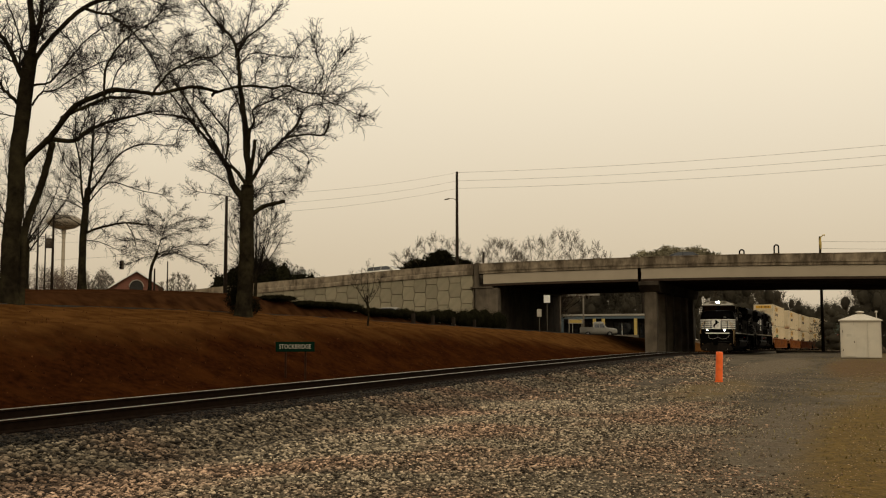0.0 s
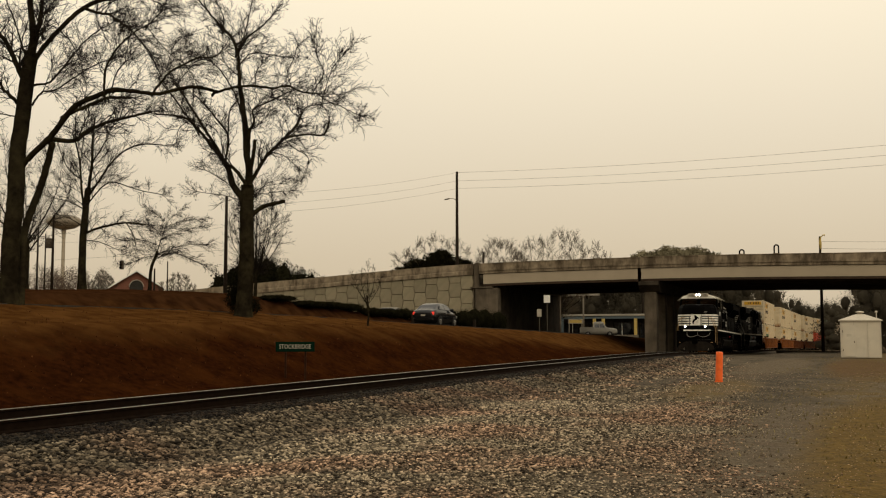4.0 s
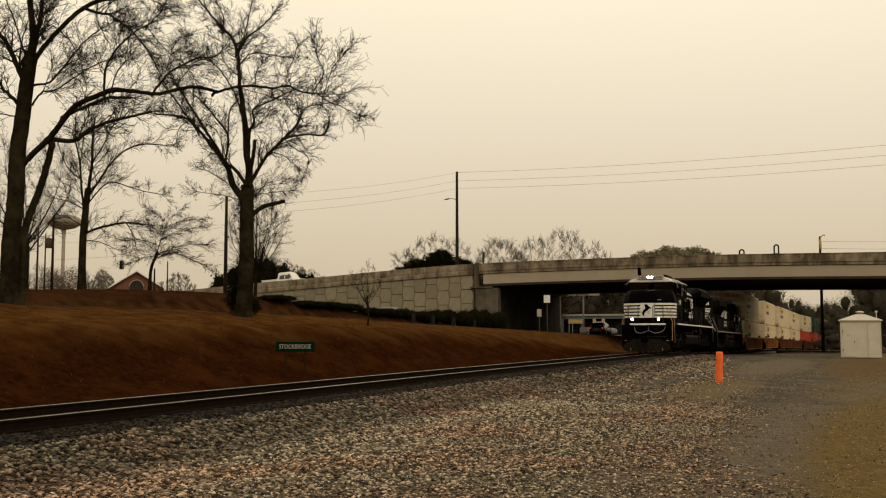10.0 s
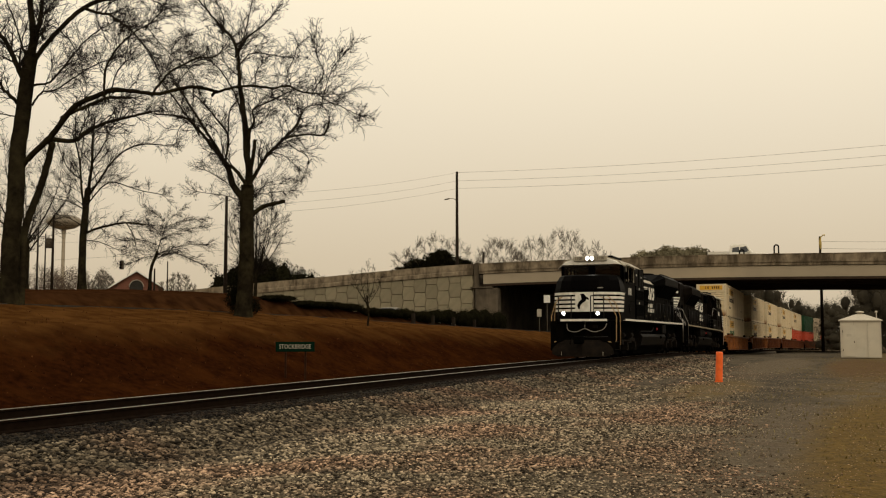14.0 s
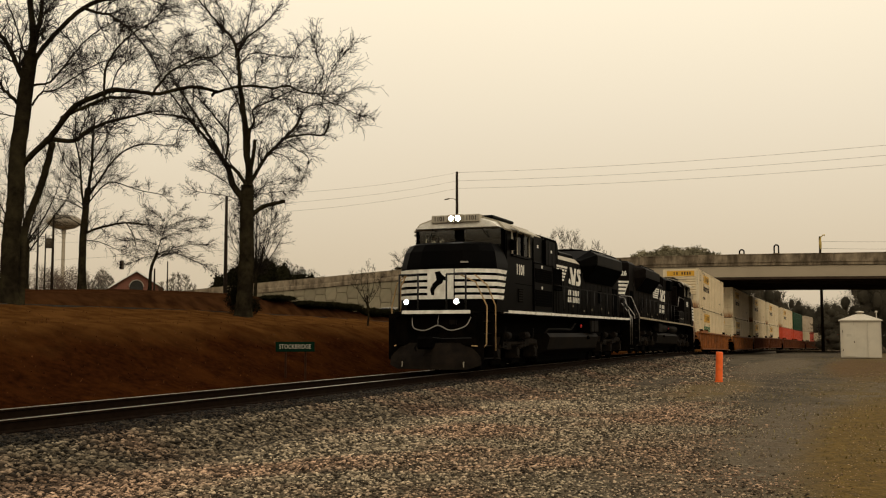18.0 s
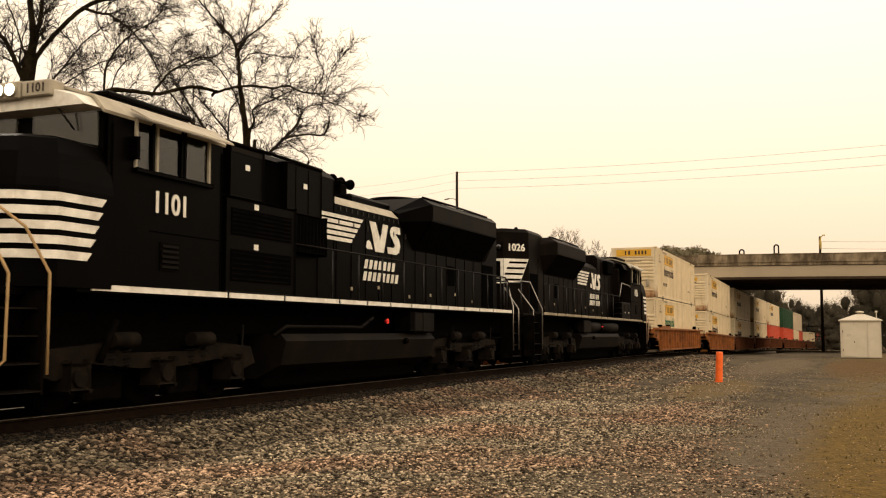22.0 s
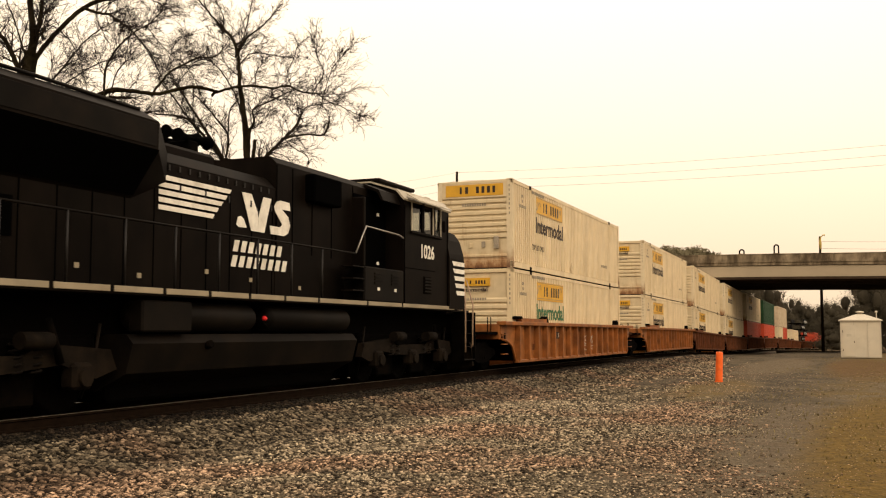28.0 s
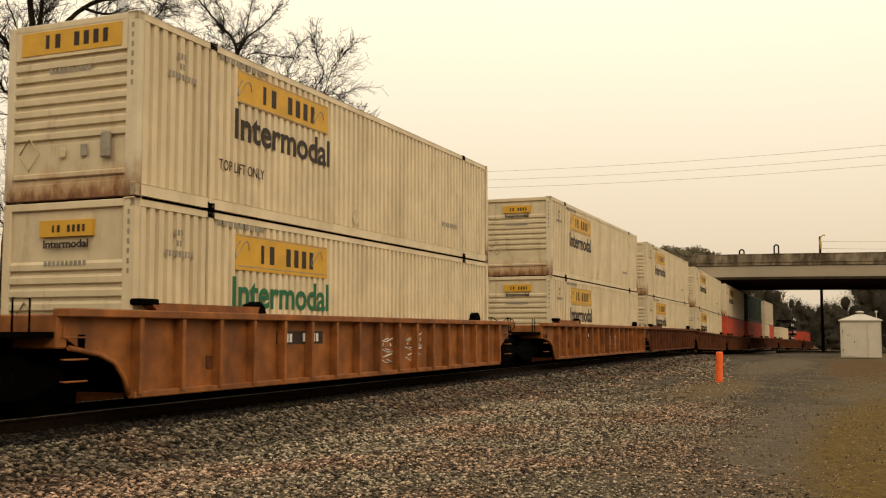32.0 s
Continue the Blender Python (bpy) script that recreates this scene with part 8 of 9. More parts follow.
TRAIN = [(LOCO_1, 0.0, 0.0)]


# ---- well cars ----
def build_well_car(x0, first, last, mat, label):
    """One well unit. x = 0 at the front of its container; trucks at the ends."""
    t = thing("well_car", label, "rail car", "well cars of the train")
    mm = M[mat]
    a, b = -1.55, 17.7
    for s in (-1, 1):
        y = s * 1.40
        out = [(a, 1.12), (a, 1.42), (b, 1.42), (b, 1.12), (b - 0.45, 0.86), (b - 0.85, 0.68), (b - 1.1, 0.24), (a + 1.36, 0.24), (a + 1.24, 0.52), (a + 1.02, 0.74), (a + 0.7, 0.86), (a + 0.4, 0.9)]
        wall = part("side_wall", Mesh().prism(out, y - 0.02, y + 0.02, "y"), mm, t, "rust-stained side sheet")
        # dark sheet added behind the wall: the shade inside the well
        part("inner_lining", Mesh().prism([(p, max(0.19, q - 0.05)) if q < 0.5 else (p, q) for p, q in out], min(y - s * 0.04, y - s * 0.025), max(y - s * 0.04, y - s * 0.025), "y"), M["truck"], t, "dark sheet for the shade inside the side")
        part("top_chord", Mesh().box(a - 0.1, b + 0.1, min(y - s * 0.09, y + s * 0.21), max(y - s * 0.09, y + s * 0.21), 1.38, 1.50, 0.015), mm, t, "top chord")
        part("bottom_chord", Mesh().box(a + 1.36, b - 1.1, min(y, y + s * 0.15), max(y, y + s * 0.15), 0.20, 0.30, 0.015), mm, t, "bottom chord")
        for k in range(17):
            xx = a + 1.45 + k * (b - a - 2.7) / 16
            part("rib", Mesh().box(xx - 0.045, xx + 0.045, min(y + s * 0.02, y + s * 0.19), max(y + s * 0.02, y + s * 0.19), 0.26, 1.38, 0.008), mm, wall, "vertical rib")
        part("arch_lip", Mesh().tube([(a + 0.1, y + s * 0.03, 0.96), (a + 0.7, y + s * 0.03, 0.86), (a + 1.02, y + s * 0.03, 0.74), (a + 1.24, y + s * 0.03, 0.52), (a + 1.36, y + s * 0.03, 0.26)], 0.04, 6), mm, wall)
        part("guide_plate", Mesh().prism([(0.35, 1.50), (3.2, 1.50), (3.25, 1.62), (0.2, 1.62)], y - 0.10, y + 0.10, "y"), mm, t, "raised guide plate")
        part("guide_tip", Mesh().box(-0.05, 0.4, y - 0.11, y + 0.11, 1.58, 1.68, 0.02), M["loco_dark"], t, "dark guide tip")
        part("lock_lever", Mesh().prism([(3.0, 1.5), (3.5, 1.48), (3.45, 1.62), (3.28, 1.72), (3.05, 1.66)], y - 0.09, y + 0.13, "y"), M["loco_dark"], t, "dark lock lever")
        part("lock_lever", Mesh().prism([(14.6, 1.5), (15.0, 1.48), (14.95, 1.62), (14.8, 1.72), (14.65, 1.66)], y - 0.09, y + 0.13, "y"), M["loco_dark"], t, "dark lock lever")
        part("mark_panel", Mesh().box(3.95, 5.75, min(y + s * 0.02, y + s * 0.024), max(y + s * 0.02, y + s * 0.024), 0.94, 1.19), M["ink"], wall, "black lettering panel")
        for k in range(4):
            part("mark_bar", Mesh().box(4.05 + 0.13 * k, 4.14 + 0.13 * k, y + s * 0.02, y + s * 0.027, 0.98, 1.14), M["sign_white"], wall)
        for k in range(5):
            part("mark_bar", Mesh().box(4.95 + 0.13 * k, 5.04 + 0.13 * k, y + s * 0.02, y + s * 0.027, 0.99, 1.15), M["sign_white"], wall)
        for xx, ww, z0 in ((8.8, 0.32, 0.5), (10.2, 0.35, 0.52), (10.6, 0.25, 0.62)):
            for k in range(5):
                q = [(xx + ww * math.sin(k * 2.3 + j * 1.7), y + s * 0.026, z0 + 0.12 * k + 0.05 * math.cos(j * 2.1)) for j in range(4)]
                part("scrawl", Mesh().tube(q, 0.014, 4), M["sign_white"], wall, "white chalk scrawl")
        part("tool_door", Mesh().box(1.75, 2.0, y + s * 0.02, y + s * 0.035, 0.58, 0.78, 0.005), M["well_brown"], wall)
        part("hand_hole", Mesh().box(a + 0.28, a + 0.42, y + s * 0.021, y + s * 0.026, 0.92, 1.14), M["grille"], wall)
        for e in (a - 0.05, b - 0.4):
            for k in range(3):
                part("ladder_rung", Mesh().tube([(e, y + s * 0.03, 0.5 + 0.3 * k), (e, y + s * 0.12, 0.5 + 0.3 * k), (e + 0.42, y + s * 0.12, 0.5 + 0.3 * k), (e + 0.42, y + s * 0.03, 0.5 + 0.3 * k)], 0.014, 5), mm, t)
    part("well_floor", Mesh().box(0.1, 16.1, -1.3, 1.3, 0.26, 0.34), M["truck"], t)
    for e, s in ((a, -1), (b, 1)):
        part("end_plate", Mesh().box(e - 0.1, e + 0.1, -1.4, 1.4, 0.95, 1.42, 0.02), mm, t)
        # dark plates added where the wheel arches look into shade
        part("bulkhead", Mesh().box(min(e - s * 1.5, e - s * 1.42), max(e - s * 1.5, e - s * 1.42), -1.36, 1.36, 0.3, 1.4), M["truck"], t, "dark plate added for the black shade in the arch")
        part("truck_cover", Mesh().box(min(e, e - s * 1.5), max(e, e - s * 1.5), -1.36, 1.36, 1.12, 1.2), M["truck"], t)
        # sill and platform coloured near-black for the shade at the car's end
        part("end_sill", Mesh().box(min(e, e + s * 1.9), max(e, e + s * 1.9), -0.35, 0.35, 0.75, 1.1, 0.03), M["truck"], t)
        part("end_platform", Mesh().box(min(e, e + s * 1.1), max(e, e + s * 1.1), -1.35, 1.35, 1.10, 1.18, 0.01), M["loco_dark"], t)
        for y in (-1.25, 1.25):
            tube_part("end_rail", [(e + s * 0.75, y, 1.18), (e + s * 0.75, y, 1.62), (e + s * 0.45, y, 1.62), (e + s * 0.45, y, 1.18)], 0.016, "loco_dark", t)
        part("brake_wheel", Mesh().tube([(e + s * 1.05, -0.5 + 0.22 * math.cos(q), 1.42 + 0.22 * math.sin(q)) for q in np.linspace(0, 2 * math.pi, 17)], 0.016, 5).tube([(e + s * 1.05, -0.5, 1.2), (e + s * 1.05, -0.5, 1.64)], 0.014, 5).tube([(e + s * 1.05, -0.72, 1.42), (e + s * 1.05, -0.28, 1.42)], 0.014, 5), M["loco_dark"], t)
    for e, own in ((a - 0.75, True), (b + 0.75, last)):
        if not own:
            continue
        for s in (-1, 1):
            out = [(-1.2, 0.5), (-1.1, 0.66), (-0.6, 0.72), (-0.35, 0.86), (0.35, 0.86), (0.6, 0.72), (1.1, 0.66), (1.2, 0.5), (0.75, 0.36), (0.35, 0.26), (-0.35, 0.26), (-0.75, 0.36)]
            part("side_frame", Mesh().prism([(e + p, q) for p, q in out], s * 0.95, s * 1.08, "y"), M["truck"], t, "near-black truck side frame")
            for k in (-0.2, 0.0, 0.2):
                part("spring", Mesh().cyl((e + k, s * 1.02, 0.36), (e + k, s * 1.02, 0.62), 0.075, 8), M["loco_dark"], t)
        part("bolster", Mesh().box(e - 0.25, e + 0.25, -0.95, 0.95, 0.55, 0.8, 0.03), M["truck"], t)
        # solid dark block added to keep the shade under the car black
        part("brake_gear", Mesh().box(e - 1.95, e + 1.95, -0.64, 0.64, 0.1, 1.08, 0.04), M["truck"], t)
        for dx in (-0.89, 0.89):
            wheelset(t, e + dx, 0.48)
    if last:
        part("coupler", Mesh().box(b + 1.8, b + 2.6, -0.14, 0.14, 0.74, 1.0, 0.04), M["truck"], t)
    if first:
        part("coupler", Mesh().box(a - 2.3, a - 1.7, -0.14, 0.14, 0.74, 1.0, 0.04), M["truck"], t)
    TRAIN.append((t, x0, 0.0))


FIRST = 46.6
STEP = 19.46
spots = [FIRST] + [FIRST + 23.15 + STEP * k for k in range(9)]
for i, x in enumerate(spots):
    orange = i in (0, 1)
    build_well_car(x, i in (0, 1), i in (0, 4, 9), "well_orange" if orange else "well_brown", "orange-brown rust-stained double-stack well car" if orange else "dull brown double-stack well car")
Z1, Z2 = 0.345, 3.25
LOADS = [("white", "white"), ("white", "white"), ("white", "white"), ("white", "white"), ("red", "white"), ("red", "green")]
for i, (low, high) in enumerate(LOADS):
    x = spots[i]
    build_container(16.15, low, x, Z1, low == "white", False, "ink_green" if i == 0 else "ink", "low" if i == 0 else "high")
    build_container(16.15, high, x, Z2, high == "white", i == 0, "ink")
# shorter boxes further back
build_container(6.06, "white", spots[6] + 1.0, Z1, False)
build_container(6.06, "red", spots[6] + 7.2, Z1, False)
build_container(12.19, "tan", spots[6] + 1.0, Z2, False)
build_container(12.19, "white", spots[7] + 2.0, Z1, False)
build_container(12.19, "red", spots[9] + 2.0, Z1, False)


def build_chassis_stack(x):
    """Bare trailer frames stacked on a car, dark steel with pale wheel hubs."""
    t = thing("trailer_frame_stack", "stack of bare dark trailer frames on a rail car", "trailer frames")
    for k in range(4):
        z = 1.0 + k * 1.05
        for y in (-0.5, 0.5):
            part("frame_beam", Mesh().box(0, 12.0, y - 0.08, y + 0.08, z, z + 0.22, 0.01), M["loco_black"], t)
        for i in range(6):
            part("cross_beam", Mesh().box(0.4 + i * 2.2, 0.55 + i * 2.2, -1.15, 1.15, z + 0.02, z + 0.18), M["loco_black"], t)
        for i in range(4):
            for s in (-1, 1):
                wx = 1.2 + i * 1.3 + (k % 2) * 4
                tyre = part("tyre", Mesh().lathe([(0.3, -0.12), (0.48, -0.1), (0.5, 0.0), (0.48, 0.1), (0.3, 0.12)], (wx, s * 1.05, z + 0.5), "y", 14), M["tyre"], t)
                part("hub", Mesh().lathe([(0.26, -0.06), (0.2, 0.1 * s), (0.05, 0.12 * s)], (wx, s * 1.08, z + 0.5), "y", 12), M["sign_white"], tyre, "white wheel hub")
    TRAIN.append((t, x, 0.35))


build_chassis_stack(spots[8] + 1.0)
# the second locomotive runs the other way round
LOCO_2_X = 40.54


# ---- motor vehicles ----
def build_car(name, label, paint, length=4.8, height=1.46, pickup=False, tail=False, group="", suv=False):
    """A road car, nose towards +x, origin on the road under its middle."""
    t = thing(name, label, "pickup truck" if pickup else "car", group)
    k, h = length / 4.8, height / 1.46
    hw = 0.9
    if pickup:
        stations = [(-2.42, 0.80, 0.40, 0.98, 1.0, 0.78), (-2.30, 0.88, 0.35, 1.02, 1.04, 0.84), (-0.72, 0.90, 0.25, 1.02, 1.04, 0.84), (-0.66, 0.90, 0.25, 1.02, 1.62, 0.66), (-0.5, 0.90, 0.25, 1.02, 1.72, 0.66),
                    (0.4, 0.90, 0.25, 1.0, 1.74, 0.66), (0.62, 0.90, 0.25, 1.0, 1.66, 0.66), (1.05, 0.90, 0.25, 0.98, 1.04, 0.80), (2.1, 0.88, 0.3, 0.92, 0.96, 0.78), (2.36, 0.82, 0.36, 0.80, 0.84, 0.70), (2.42, 0.74, 0.42, 0.66, 0.70, 0.6)]
    else:
        stations = [(-2.42, 0.62, 0.46, 0.80, 0.84, 0.50), (-2.34, 0.78, 0.36, 0.92, 0.97, 0.62), (-2.05, 0.87, 0.26, 0.99, 1.04, 0.72), (-1.85, 0.89, 0.24, 1.0, 1.08, 0.72), (-1.3, 0.90, 0.22, 1.0, 1.37, 0.62), (-0.85, 0.91, 0.2, 1.0, 1.46, 0.60),
                    (-0.1, 0.91, 0.2, 0.98, 1.48, 0.60), (0.45, 0.91, 0.2, 0.96, 1.41, 0.62), (1.22, 0.90, 0.2, 0.93, 1.0, 0.72), (1.85, 0.88, 0.22, 0.84, 0.89, 0.68), (2.22, 0.80, 0.28, 0.70, 0.74, 0.58), (2.40, 0.62, 0.38, 0.55, 0.59, 0.44)]
    if suv:
        stations = [(-2.42, 0.66, 0.46, 0.82, 0.92, 0.6), (-2.34, 0.8, 0.36, 0.95, 1.25, 0.66), (-2.2, 0.88, 0.26, 1.0, 1.40, 0.66), (-1.9, 0.9, 0.24, 1.0, 1.47, 0.64)] + stations[5:]
    rings = []
    for x, w, zu, zb, zr, wr in stations:
        half = [(w * 0.80, zu), (w * 0.96, zu + 0.10), (w, zu + 0.45 * (zb - zu)), (w * 0.985, zu + 0.8 * (zb - zu)), (w * 0.93, zb), (wr + 0.35 * (w * 0.93 - wr) * 0.5, zb + 0.72 * (zr - zb)), (wr, zr - 0.02), (wr * 0.6, zr + 0.012)]
        rings.append([(x * k, -y, z * h) for y, z in half] + [(x * k, y, z * h) for y, z in reversed(half)])
    body = part("body", Mesh().loft(rings, True), paint, t)
    for s in (-1, 1):
        if pickup:
            wins = [[(-0.5, 1.08), (-0.46, 1.6), (0.05, 1.62), (0.05, 1.06)], [(0.12, 1.06), (0.12, 1.62), (0.5, 1.62), (0.85, 1.06)]]
        else:
            wins = [[(-1.45, 1.08), (-1.2, 1.28), (-0.85, 1.36), (-0.5, 1.38), (-0.5, 1.06)], [(-0.42, 1.06), (-0.42, 1.38), (0.1, 1.38), (0.42, 1.32), (0.95, 1.04)]]
        if suv:
            wins = [[(-2.1, 1.06), (-2.0, 1.34), (-1.35, 1.38), (-1.35, 1.06)], [(-1.28, 1.06), (-1.28, 1.38), (-0.5, 1.39), (-0.5, 1.06)], wins[1]]
        for wpts in wins:
            m = Mesh()
            pts = []
            for x, z in wpts:
                f = (z - 1.0) / 0.46
                y = 0.846 - 0.20 * min(1.0, max(0.0, f)) + 0.012 + 0.03 * math.sin(math.pi * min(1.0, max(0.0, f)))
                pts.append((x * k, s * y, z * h))
            n = len(pts)
            m.add(pts + [(p[0], p[1] - s * 0.03, p[2]) for p in pts], [tuple(range(n)), tuple(range(n, 2 * n))[::-1]] + [(i, (i + 1) % n, n + (i + 1) % n, n + i) for i in range(n)])
            part("side_window", m, M["glass"], t, "dark side window")
        for wx in (-1.42, 1.42):
            # dark disc painted on the uncut body for the arch's shade
            part("wheel_arch", Mesh().lathe([(0.05, s * 0.80), (0.40, s * 0.80), (0.40, s * 0.905), (0.05, s * 0.905)], (wx * k, 0, 0.36), "y", 20), M["tyre"], t)
            wheel = part("wheel", Mesh().lathe([(0.2, -0.11), (0.31, -0.11), (0.335, -0.06), (0.335, 0.06), (0.31, 0.11), (0.2, 0.11)], (0, 0, 0), "y", 18), M["tyre"], t, "black tyre", pose(wx * k, s * 0.815, 0.335))
            part("rim", Mesh().lathe([(0.21, s * 0.06), (0.2, s * 0.115), (0.06, s * 0.10), (0.02, s * 0.12)], (0, 0, 0), "y", 10), M["steel"], wheel, "alloy rim")
            for q in range(5):
                aa = q * 2 * math.pi / 5
                part("spoke", Mesh().tube([(0.04 * math.cos(aa), s * 0.118, 0.04 * math.sin(aa)), (0.2 * math.cos(aa), s * 0.118, 0.2 * math.sin(aa))], 0.022, 4), M["steel"], wheel)
        part("tail_light", Mesh().box((-2.39) * k, -2.25 * k, s * 0.60 - 0.18, s * 0.60 + 0.18, 0.72 * h, 0.9 * h, 0.03), M["tail_lit"] if tail else M["red_lamp"], t, "lit red tail light" if tail else "red tail light")
        part("head_light", Mesh().box(2.12 * k, 2.33 * k, s * 0.62 - 0.18, s * 0.62 + 0.18, 0.60 * h, 0.74 * h, 0.03), M["steel"], t, "clear headlight")
        part("mirror", Mesh().box(0.72 * k, 0.88 * k, s * 0.86, s * 1.02, 1.0 * h, 1.12 * h, 0.03), paint, t)
        part("door_handle", Mesh().box(-0.35 * k, -0.18 * k, s * 0.895, s * 0.92, 0.84 * h, 0.87 * h, 0.008), M["steel"], t)
    if not pickup:
        for pts in (((-2.36, 1.0), (-2.22, 1.36)) if suv else ((-1.90, 1.03), (-1.38, 1.33)), ((1.18, 1.02), (0.52, 1.36))):
            (xa, za), (xb, zb) = pts
            o = 0.025
            sg = -1 if xa < 0 else 1
            part("windscreen", Mesh().add([(xa * k + sg * o, -0.70, za * h), (xa * k + sg * o, 0.70, za * h), (xb * k + sg * o, 0.56, zb * h + 0.02), (xb * k + sg * o, -0.56, zb * h + 0.02),
                                          (xa * k, -0.70, za * h - 0.03), (xa * k, 0.70, za * h - 0.03), (xb * k, 0.56, zb * h - 0.01), (xb * k, -0.56, zb * h - 0.01)],
                                         [(0, 1, 2, 3), (7, 6, 5, 4), (0, 4, 5, 1), (1, 5, 6, 2), (2, 6, 7, 3), (3, 7, 4, 0)]), M["glass"], t, "dark glass screen")
    else:
        part("windscreen", Mesh().add([(1.06, -0.72, 1.02 * h), (1.06, 0.72, 1.02 * h), (0.6, 0.58, 1.68 * h), (0.6, -0.58, 1.68 * h), (1.0, -0.72, 1.0 * h), (1.0, 0.72, 1.0 * h), (0.55, 0.58, 1.66 * h), (0.55, -0.58, 1.66 * h)],
                                     [(0, 1, 2, 3), (7, 6, 5, 4), (0, 4, 5, 1), (1, 5, 6, 2), (2, 6, 7, 3), (3, 7, 4, 0)]), M["glass"], t, "dark glass screen")
        for s in (-1, 1):
            part("bed_side", Mesh().box(-2.38 * k, -0.7 * k, s * 0.84, s * 0.9, 0.95 * h, 1.12 * h, 0.02), paint, t)
    part("plate", Mesh().box(-2.425 * k, -2.40 * k, -0.16, 0.16, 0.64 * h, 0.74 * h, 0.005), M["dull_white"], t, "pale blank plate")
    part("bumper", Mesh().box(-2.42 * k, -2.3 * k, -0.74, 0.74, 0.36 * h, 0.54 * h, 0.05), paint, t)
    part("underbody", Mesh().box(-1.9 * k, 1.9 * k, -0.75, 0.75, 0.16, 0.3), M["tyre"], t)
    return t


LANE_CAR = build_car("sedan", "dark grey sedan driving along the lane above the bank", M["car_grey"], 4.45, 1.60, tail=True)
BRIDGE_SILVER = build_car("estate_car", "white estate car crossing the road bridge", M["car_white"], 4.9, 1.76, group="cars on the bridge", suv=True)
BRIDGE_DARK = build_car("sedan", "black sedan crossing the road bridge", M["car_dark"], group="cars on the bridge")
BRIDGE_PICKUP = build_car("pickup_truck", "white pickup truck crossing the road bridge", M["car_white"], 5.7, 1.76, True, group="cars on the bridge")
BRIDGE_GREY = build_car("sedan", "pale grey sedan crossing the road bridge", M["car_silver"], 4.9, 1.6, group="cars on the bridge")
for label, paint, x, y, rz in (("white sedan parked behind the hedge", "car_dull", 92.5, 43.2, 90), ("white sedan parked behind the hedge", "car_silver", 91.5, 34.6, 90)):
    c = build_car("sedan", label, M[paint], group="parked cars")
    c.matrix_basis = pose(x, y, ground_z(x, y) + 0.01, 0, 0, rz)
SHOP_TRUCK = build_car("pickup_truck", "pale grey pickup truck parked before the shop", M["car_dull"], 5.2, 1.76, True, group="parked cars")
SHOP_TRUCK.matrix_basis = pose(143, 33.6, ground_z(143, 33.6) + 0.01, 0, 0, -75)


# ---- motion ----
NOSE_SHIFT = [(0.0, 0.3), (3.0, -0.25), (6.0, -0.3), (8.0, 0.1), (10.0, 0.6), (12.0, 0.95), (14.0, 0.85), (17.0, 0.45), (19.0, 0.3), (20.0, 0.26), (21.0, 0.08), (22.0, 0.0), (32.0, 0.0)]
NOSE = (99.149, -93.359, -87.789, 73.320, -25.432)


def nose_x(t):
    """Where the leading headlight stands along the track at t seconds."""
    u = t / 32.0
    return sum(c * u ** k for k, c in enumerate(NOSE)) + smooth_curve(NOSE_SHIFT, t)


def lane_pose(x):
    z0, z1 = smooth_curve(ROAD_Z, x - 1.4), smooth_curve(ROAD_Z, x + 1.4)
    return pose(x, ROAD_Y, (z0 + z1) / 2 + 0.005, 0, -math.degrees(math.atan2(z1 - z0, 2.8)), 0)


def bridge_pose(y, lane, way):
    z0, z1 = deck(y - 1.4), deck(y + 1.4)
    tilt = math.degrees(math.atan2(z1 - z0, 2.8))
    return pose(BX0 + lane, y, (z0 + z1) / 2 - 0.92, 0, -tilt if way > 0 else tilt, 90 if way > 0 else -90)


def spin_wheels(car, speed_rows):
    """Turns a car's wheels by the way it has gone."""
    for ob in car.children:
        if ob.name.split(".")[0] == "wheel":
            at = ob.matrix_basis.translation.copy()
            rows = [(t, Matrix.Translation(at) @ pose(0, 0, 0, 0, math.degrees(s / 0.335), 0)) for t, s in speed_rows]
            walk(ob, rows)


def drive(car, knots, place):
    """Moves a car along knots of (seconds, distance); place gives its pose at a distance."""
    times = sorted({0.0, 32.0} | {k[0] for k in knots} | {round(0.5 * i, 2) for i in range(65)})
    walk(car, [(t, place(smooth_curve(knots, t))) for t in times])


def roll_rows(knots, end):
    """Seconds and distance in steps short enough for a quarter turn of a wheel."""
    fine = [round(0.035 * i, 3) for i in range(int(end / 0.035))]
    start = knots[0][1]
    return [(t, smooth_curve(knots, t) - start) for t in fine] + [(32.0, smooth_curve(knots, fine[-1]) - start)]


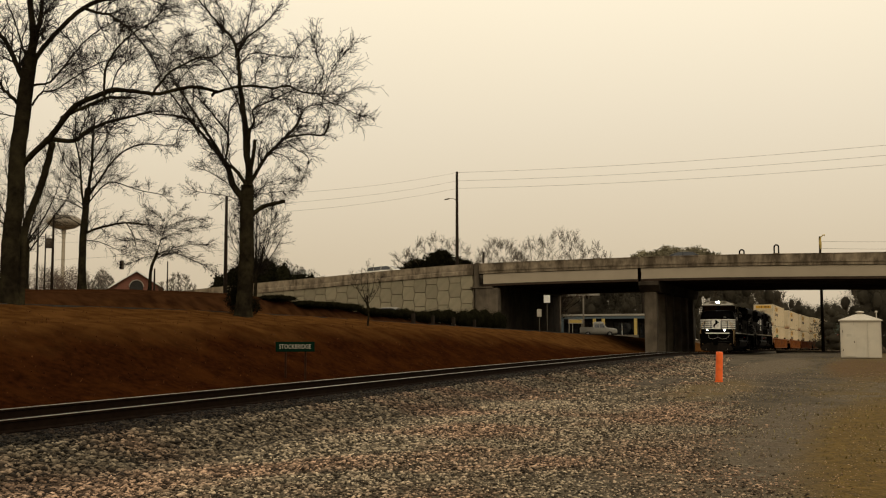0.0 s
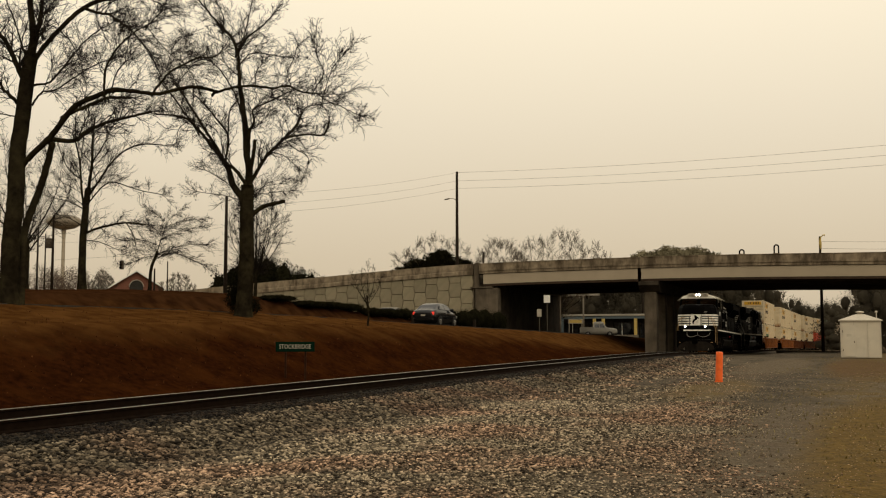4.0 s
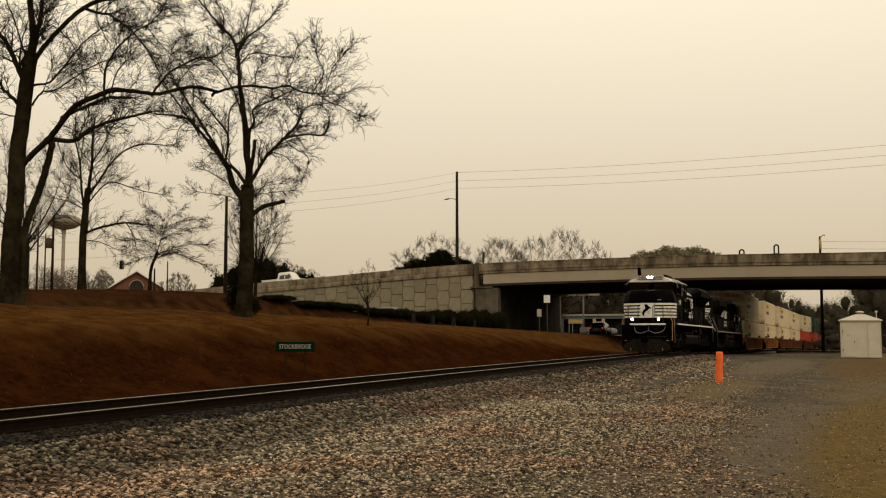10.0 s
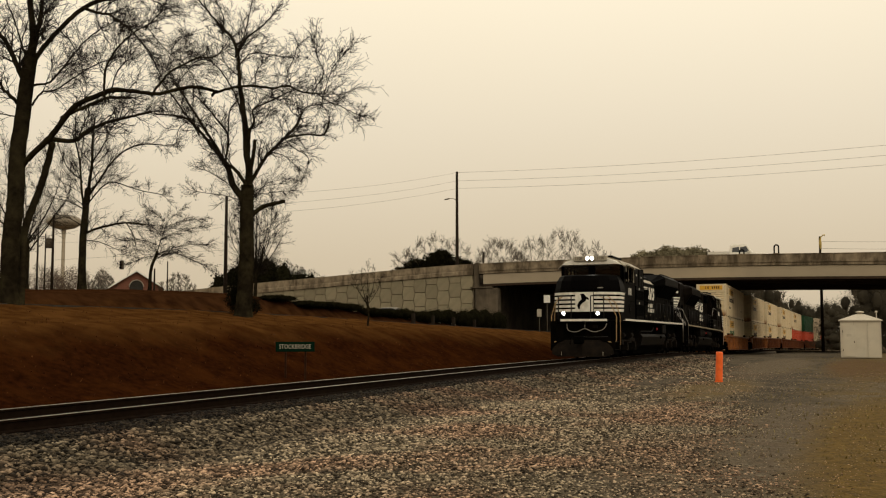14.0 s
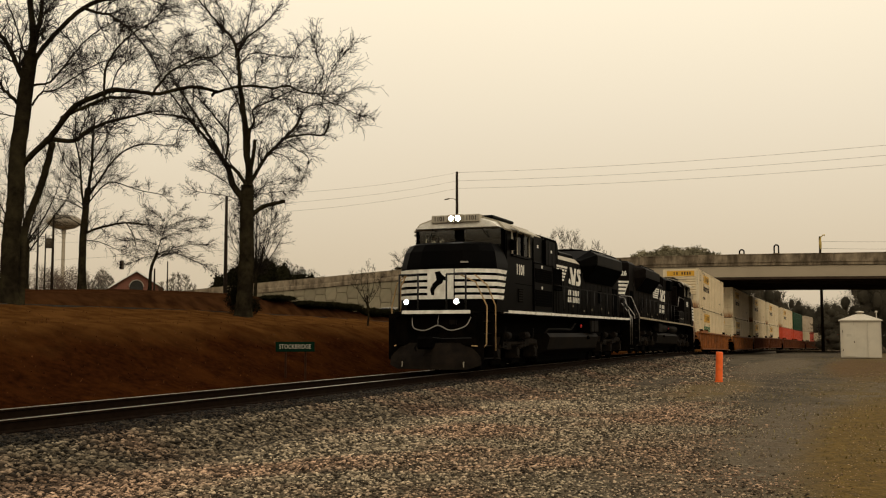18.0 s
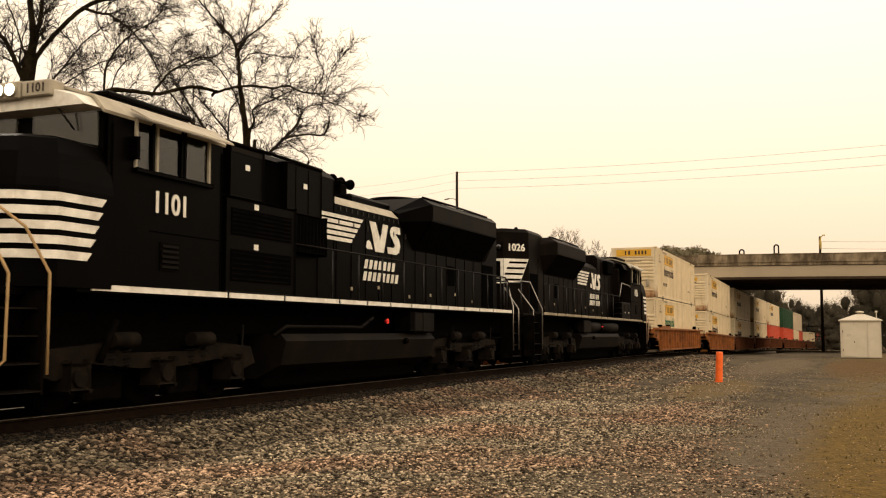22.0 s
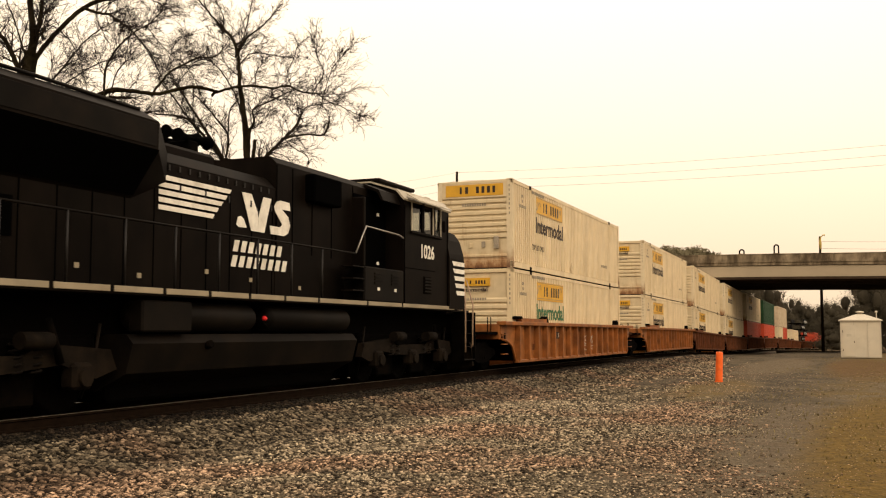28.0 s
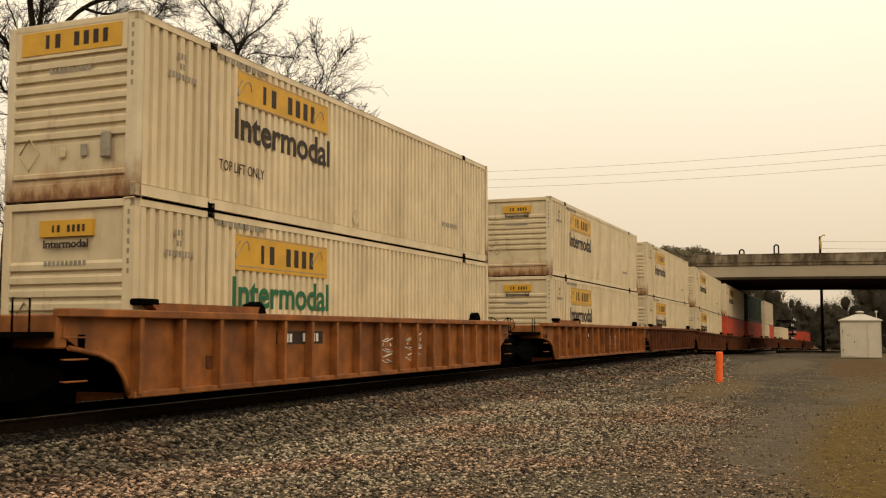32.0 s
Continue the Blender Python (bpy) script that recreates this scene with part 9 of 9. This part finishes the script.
def motions():
    steps = [0.5 * i for i in range(65)]
    for ob, x, z in TRAIN:
        walk(ob, [(t, along(nose_x(t) + x, 0, z)) for t in steps])
    walk(LOCO_2, [(t, along(nose_x(t) + LOCO_2_X) @ pose(0, 0, 0, 0, 0, 180)) for t in steps])
    # wheels roll by the distance gone
    for ob, x, r in ROLLING:
        if ob.parent is LOCO_2:
            sign = 1
        else:
            sign = -1
        base = nose_x(0.0)
        rows, t = [], 0.0
        while t < 32.0:
            rows.append((t, pose(x, 0, r, 0, sign * math.degrees((base - nose_x(t)) / r), 0)))
            t += 0.15
        rows.append((32.0, pose(x, 0, r, 0, sign * math.degrees((base - nose_x(32.0)) / r), 0)))
        if ob.parent in (LOCO_1, LOCO_2) or ob.parent in NEAR_CARS:
            walk(ob, rows)
    lane_knots = [(0.0, 23.0), (0.5, 29.1), (1.0, 35.1), (1.5, 40.8), (2.5, 51.5), (3.5, 61.4), (5.5, 78.5), (6.0, 82.5), (7.0, 91.0), (8.0, 99.5), (10.0, 116), (14.0, 145), (15.0, 145), (32.0, 145)]
    drive(LANE_CAR, lane_knots, lane_pose)
    spin_wheels(LANE_CAR, roll_rows(lane_knots, 8.5))
    drive(BRIDGE_SILVER, [(0.0, 46.5), (0.5, 39.0), (1.0, 31.5), (1.5, 25.0), (2.0, 17.3), (2.5, 10.5), (3.0, 3.5), (3.5, -3.4), (6.0, -36), (32.0, -46)], lambda y: bridge_pose(y, 3.0, -1))
    drive(BRIDGE_DARK, [(0.0, 14.5), (0.5, 8.7), (1.0, 2.9), (1.5, -2.9), (4.0, -34), (32.0, -46)], lambda y: bridge_pose(y, 3.0, -1))
    drive(BRIDGE_PICKUP, [(0.0, 108), (7.0, 91.5), (9.0, 72.0), (10.0, 59.0), (11.0, 47.6), (12.0, 35.1), (13.0, 22.8), (13.5, 16.2), (14.0, 9.8), (14.5, 4.7), (18.0, -34), (32.0, -46)], lambda y: bridge_pose(y, 3.0, -1))
    drive(BRIDGE_GREY, [(0.0, -44), (7.0, -30), (10.0, -2.2), (10.5, 1.3), (11.0, 5.7), (11.5, 9.9), (12.0, 15.0), (12.5, 20.0), (14.0, 35), (20.0, 90), (32.0, 108)], lambda y: bridge_pose(y, 12.5, 1))


NEAR_CARS = {ob for ob, x, z in TRAIN if ob.name.split(".")[0] == "well_car" and x < 75}
bpy.context.view_layer.update()
motions()
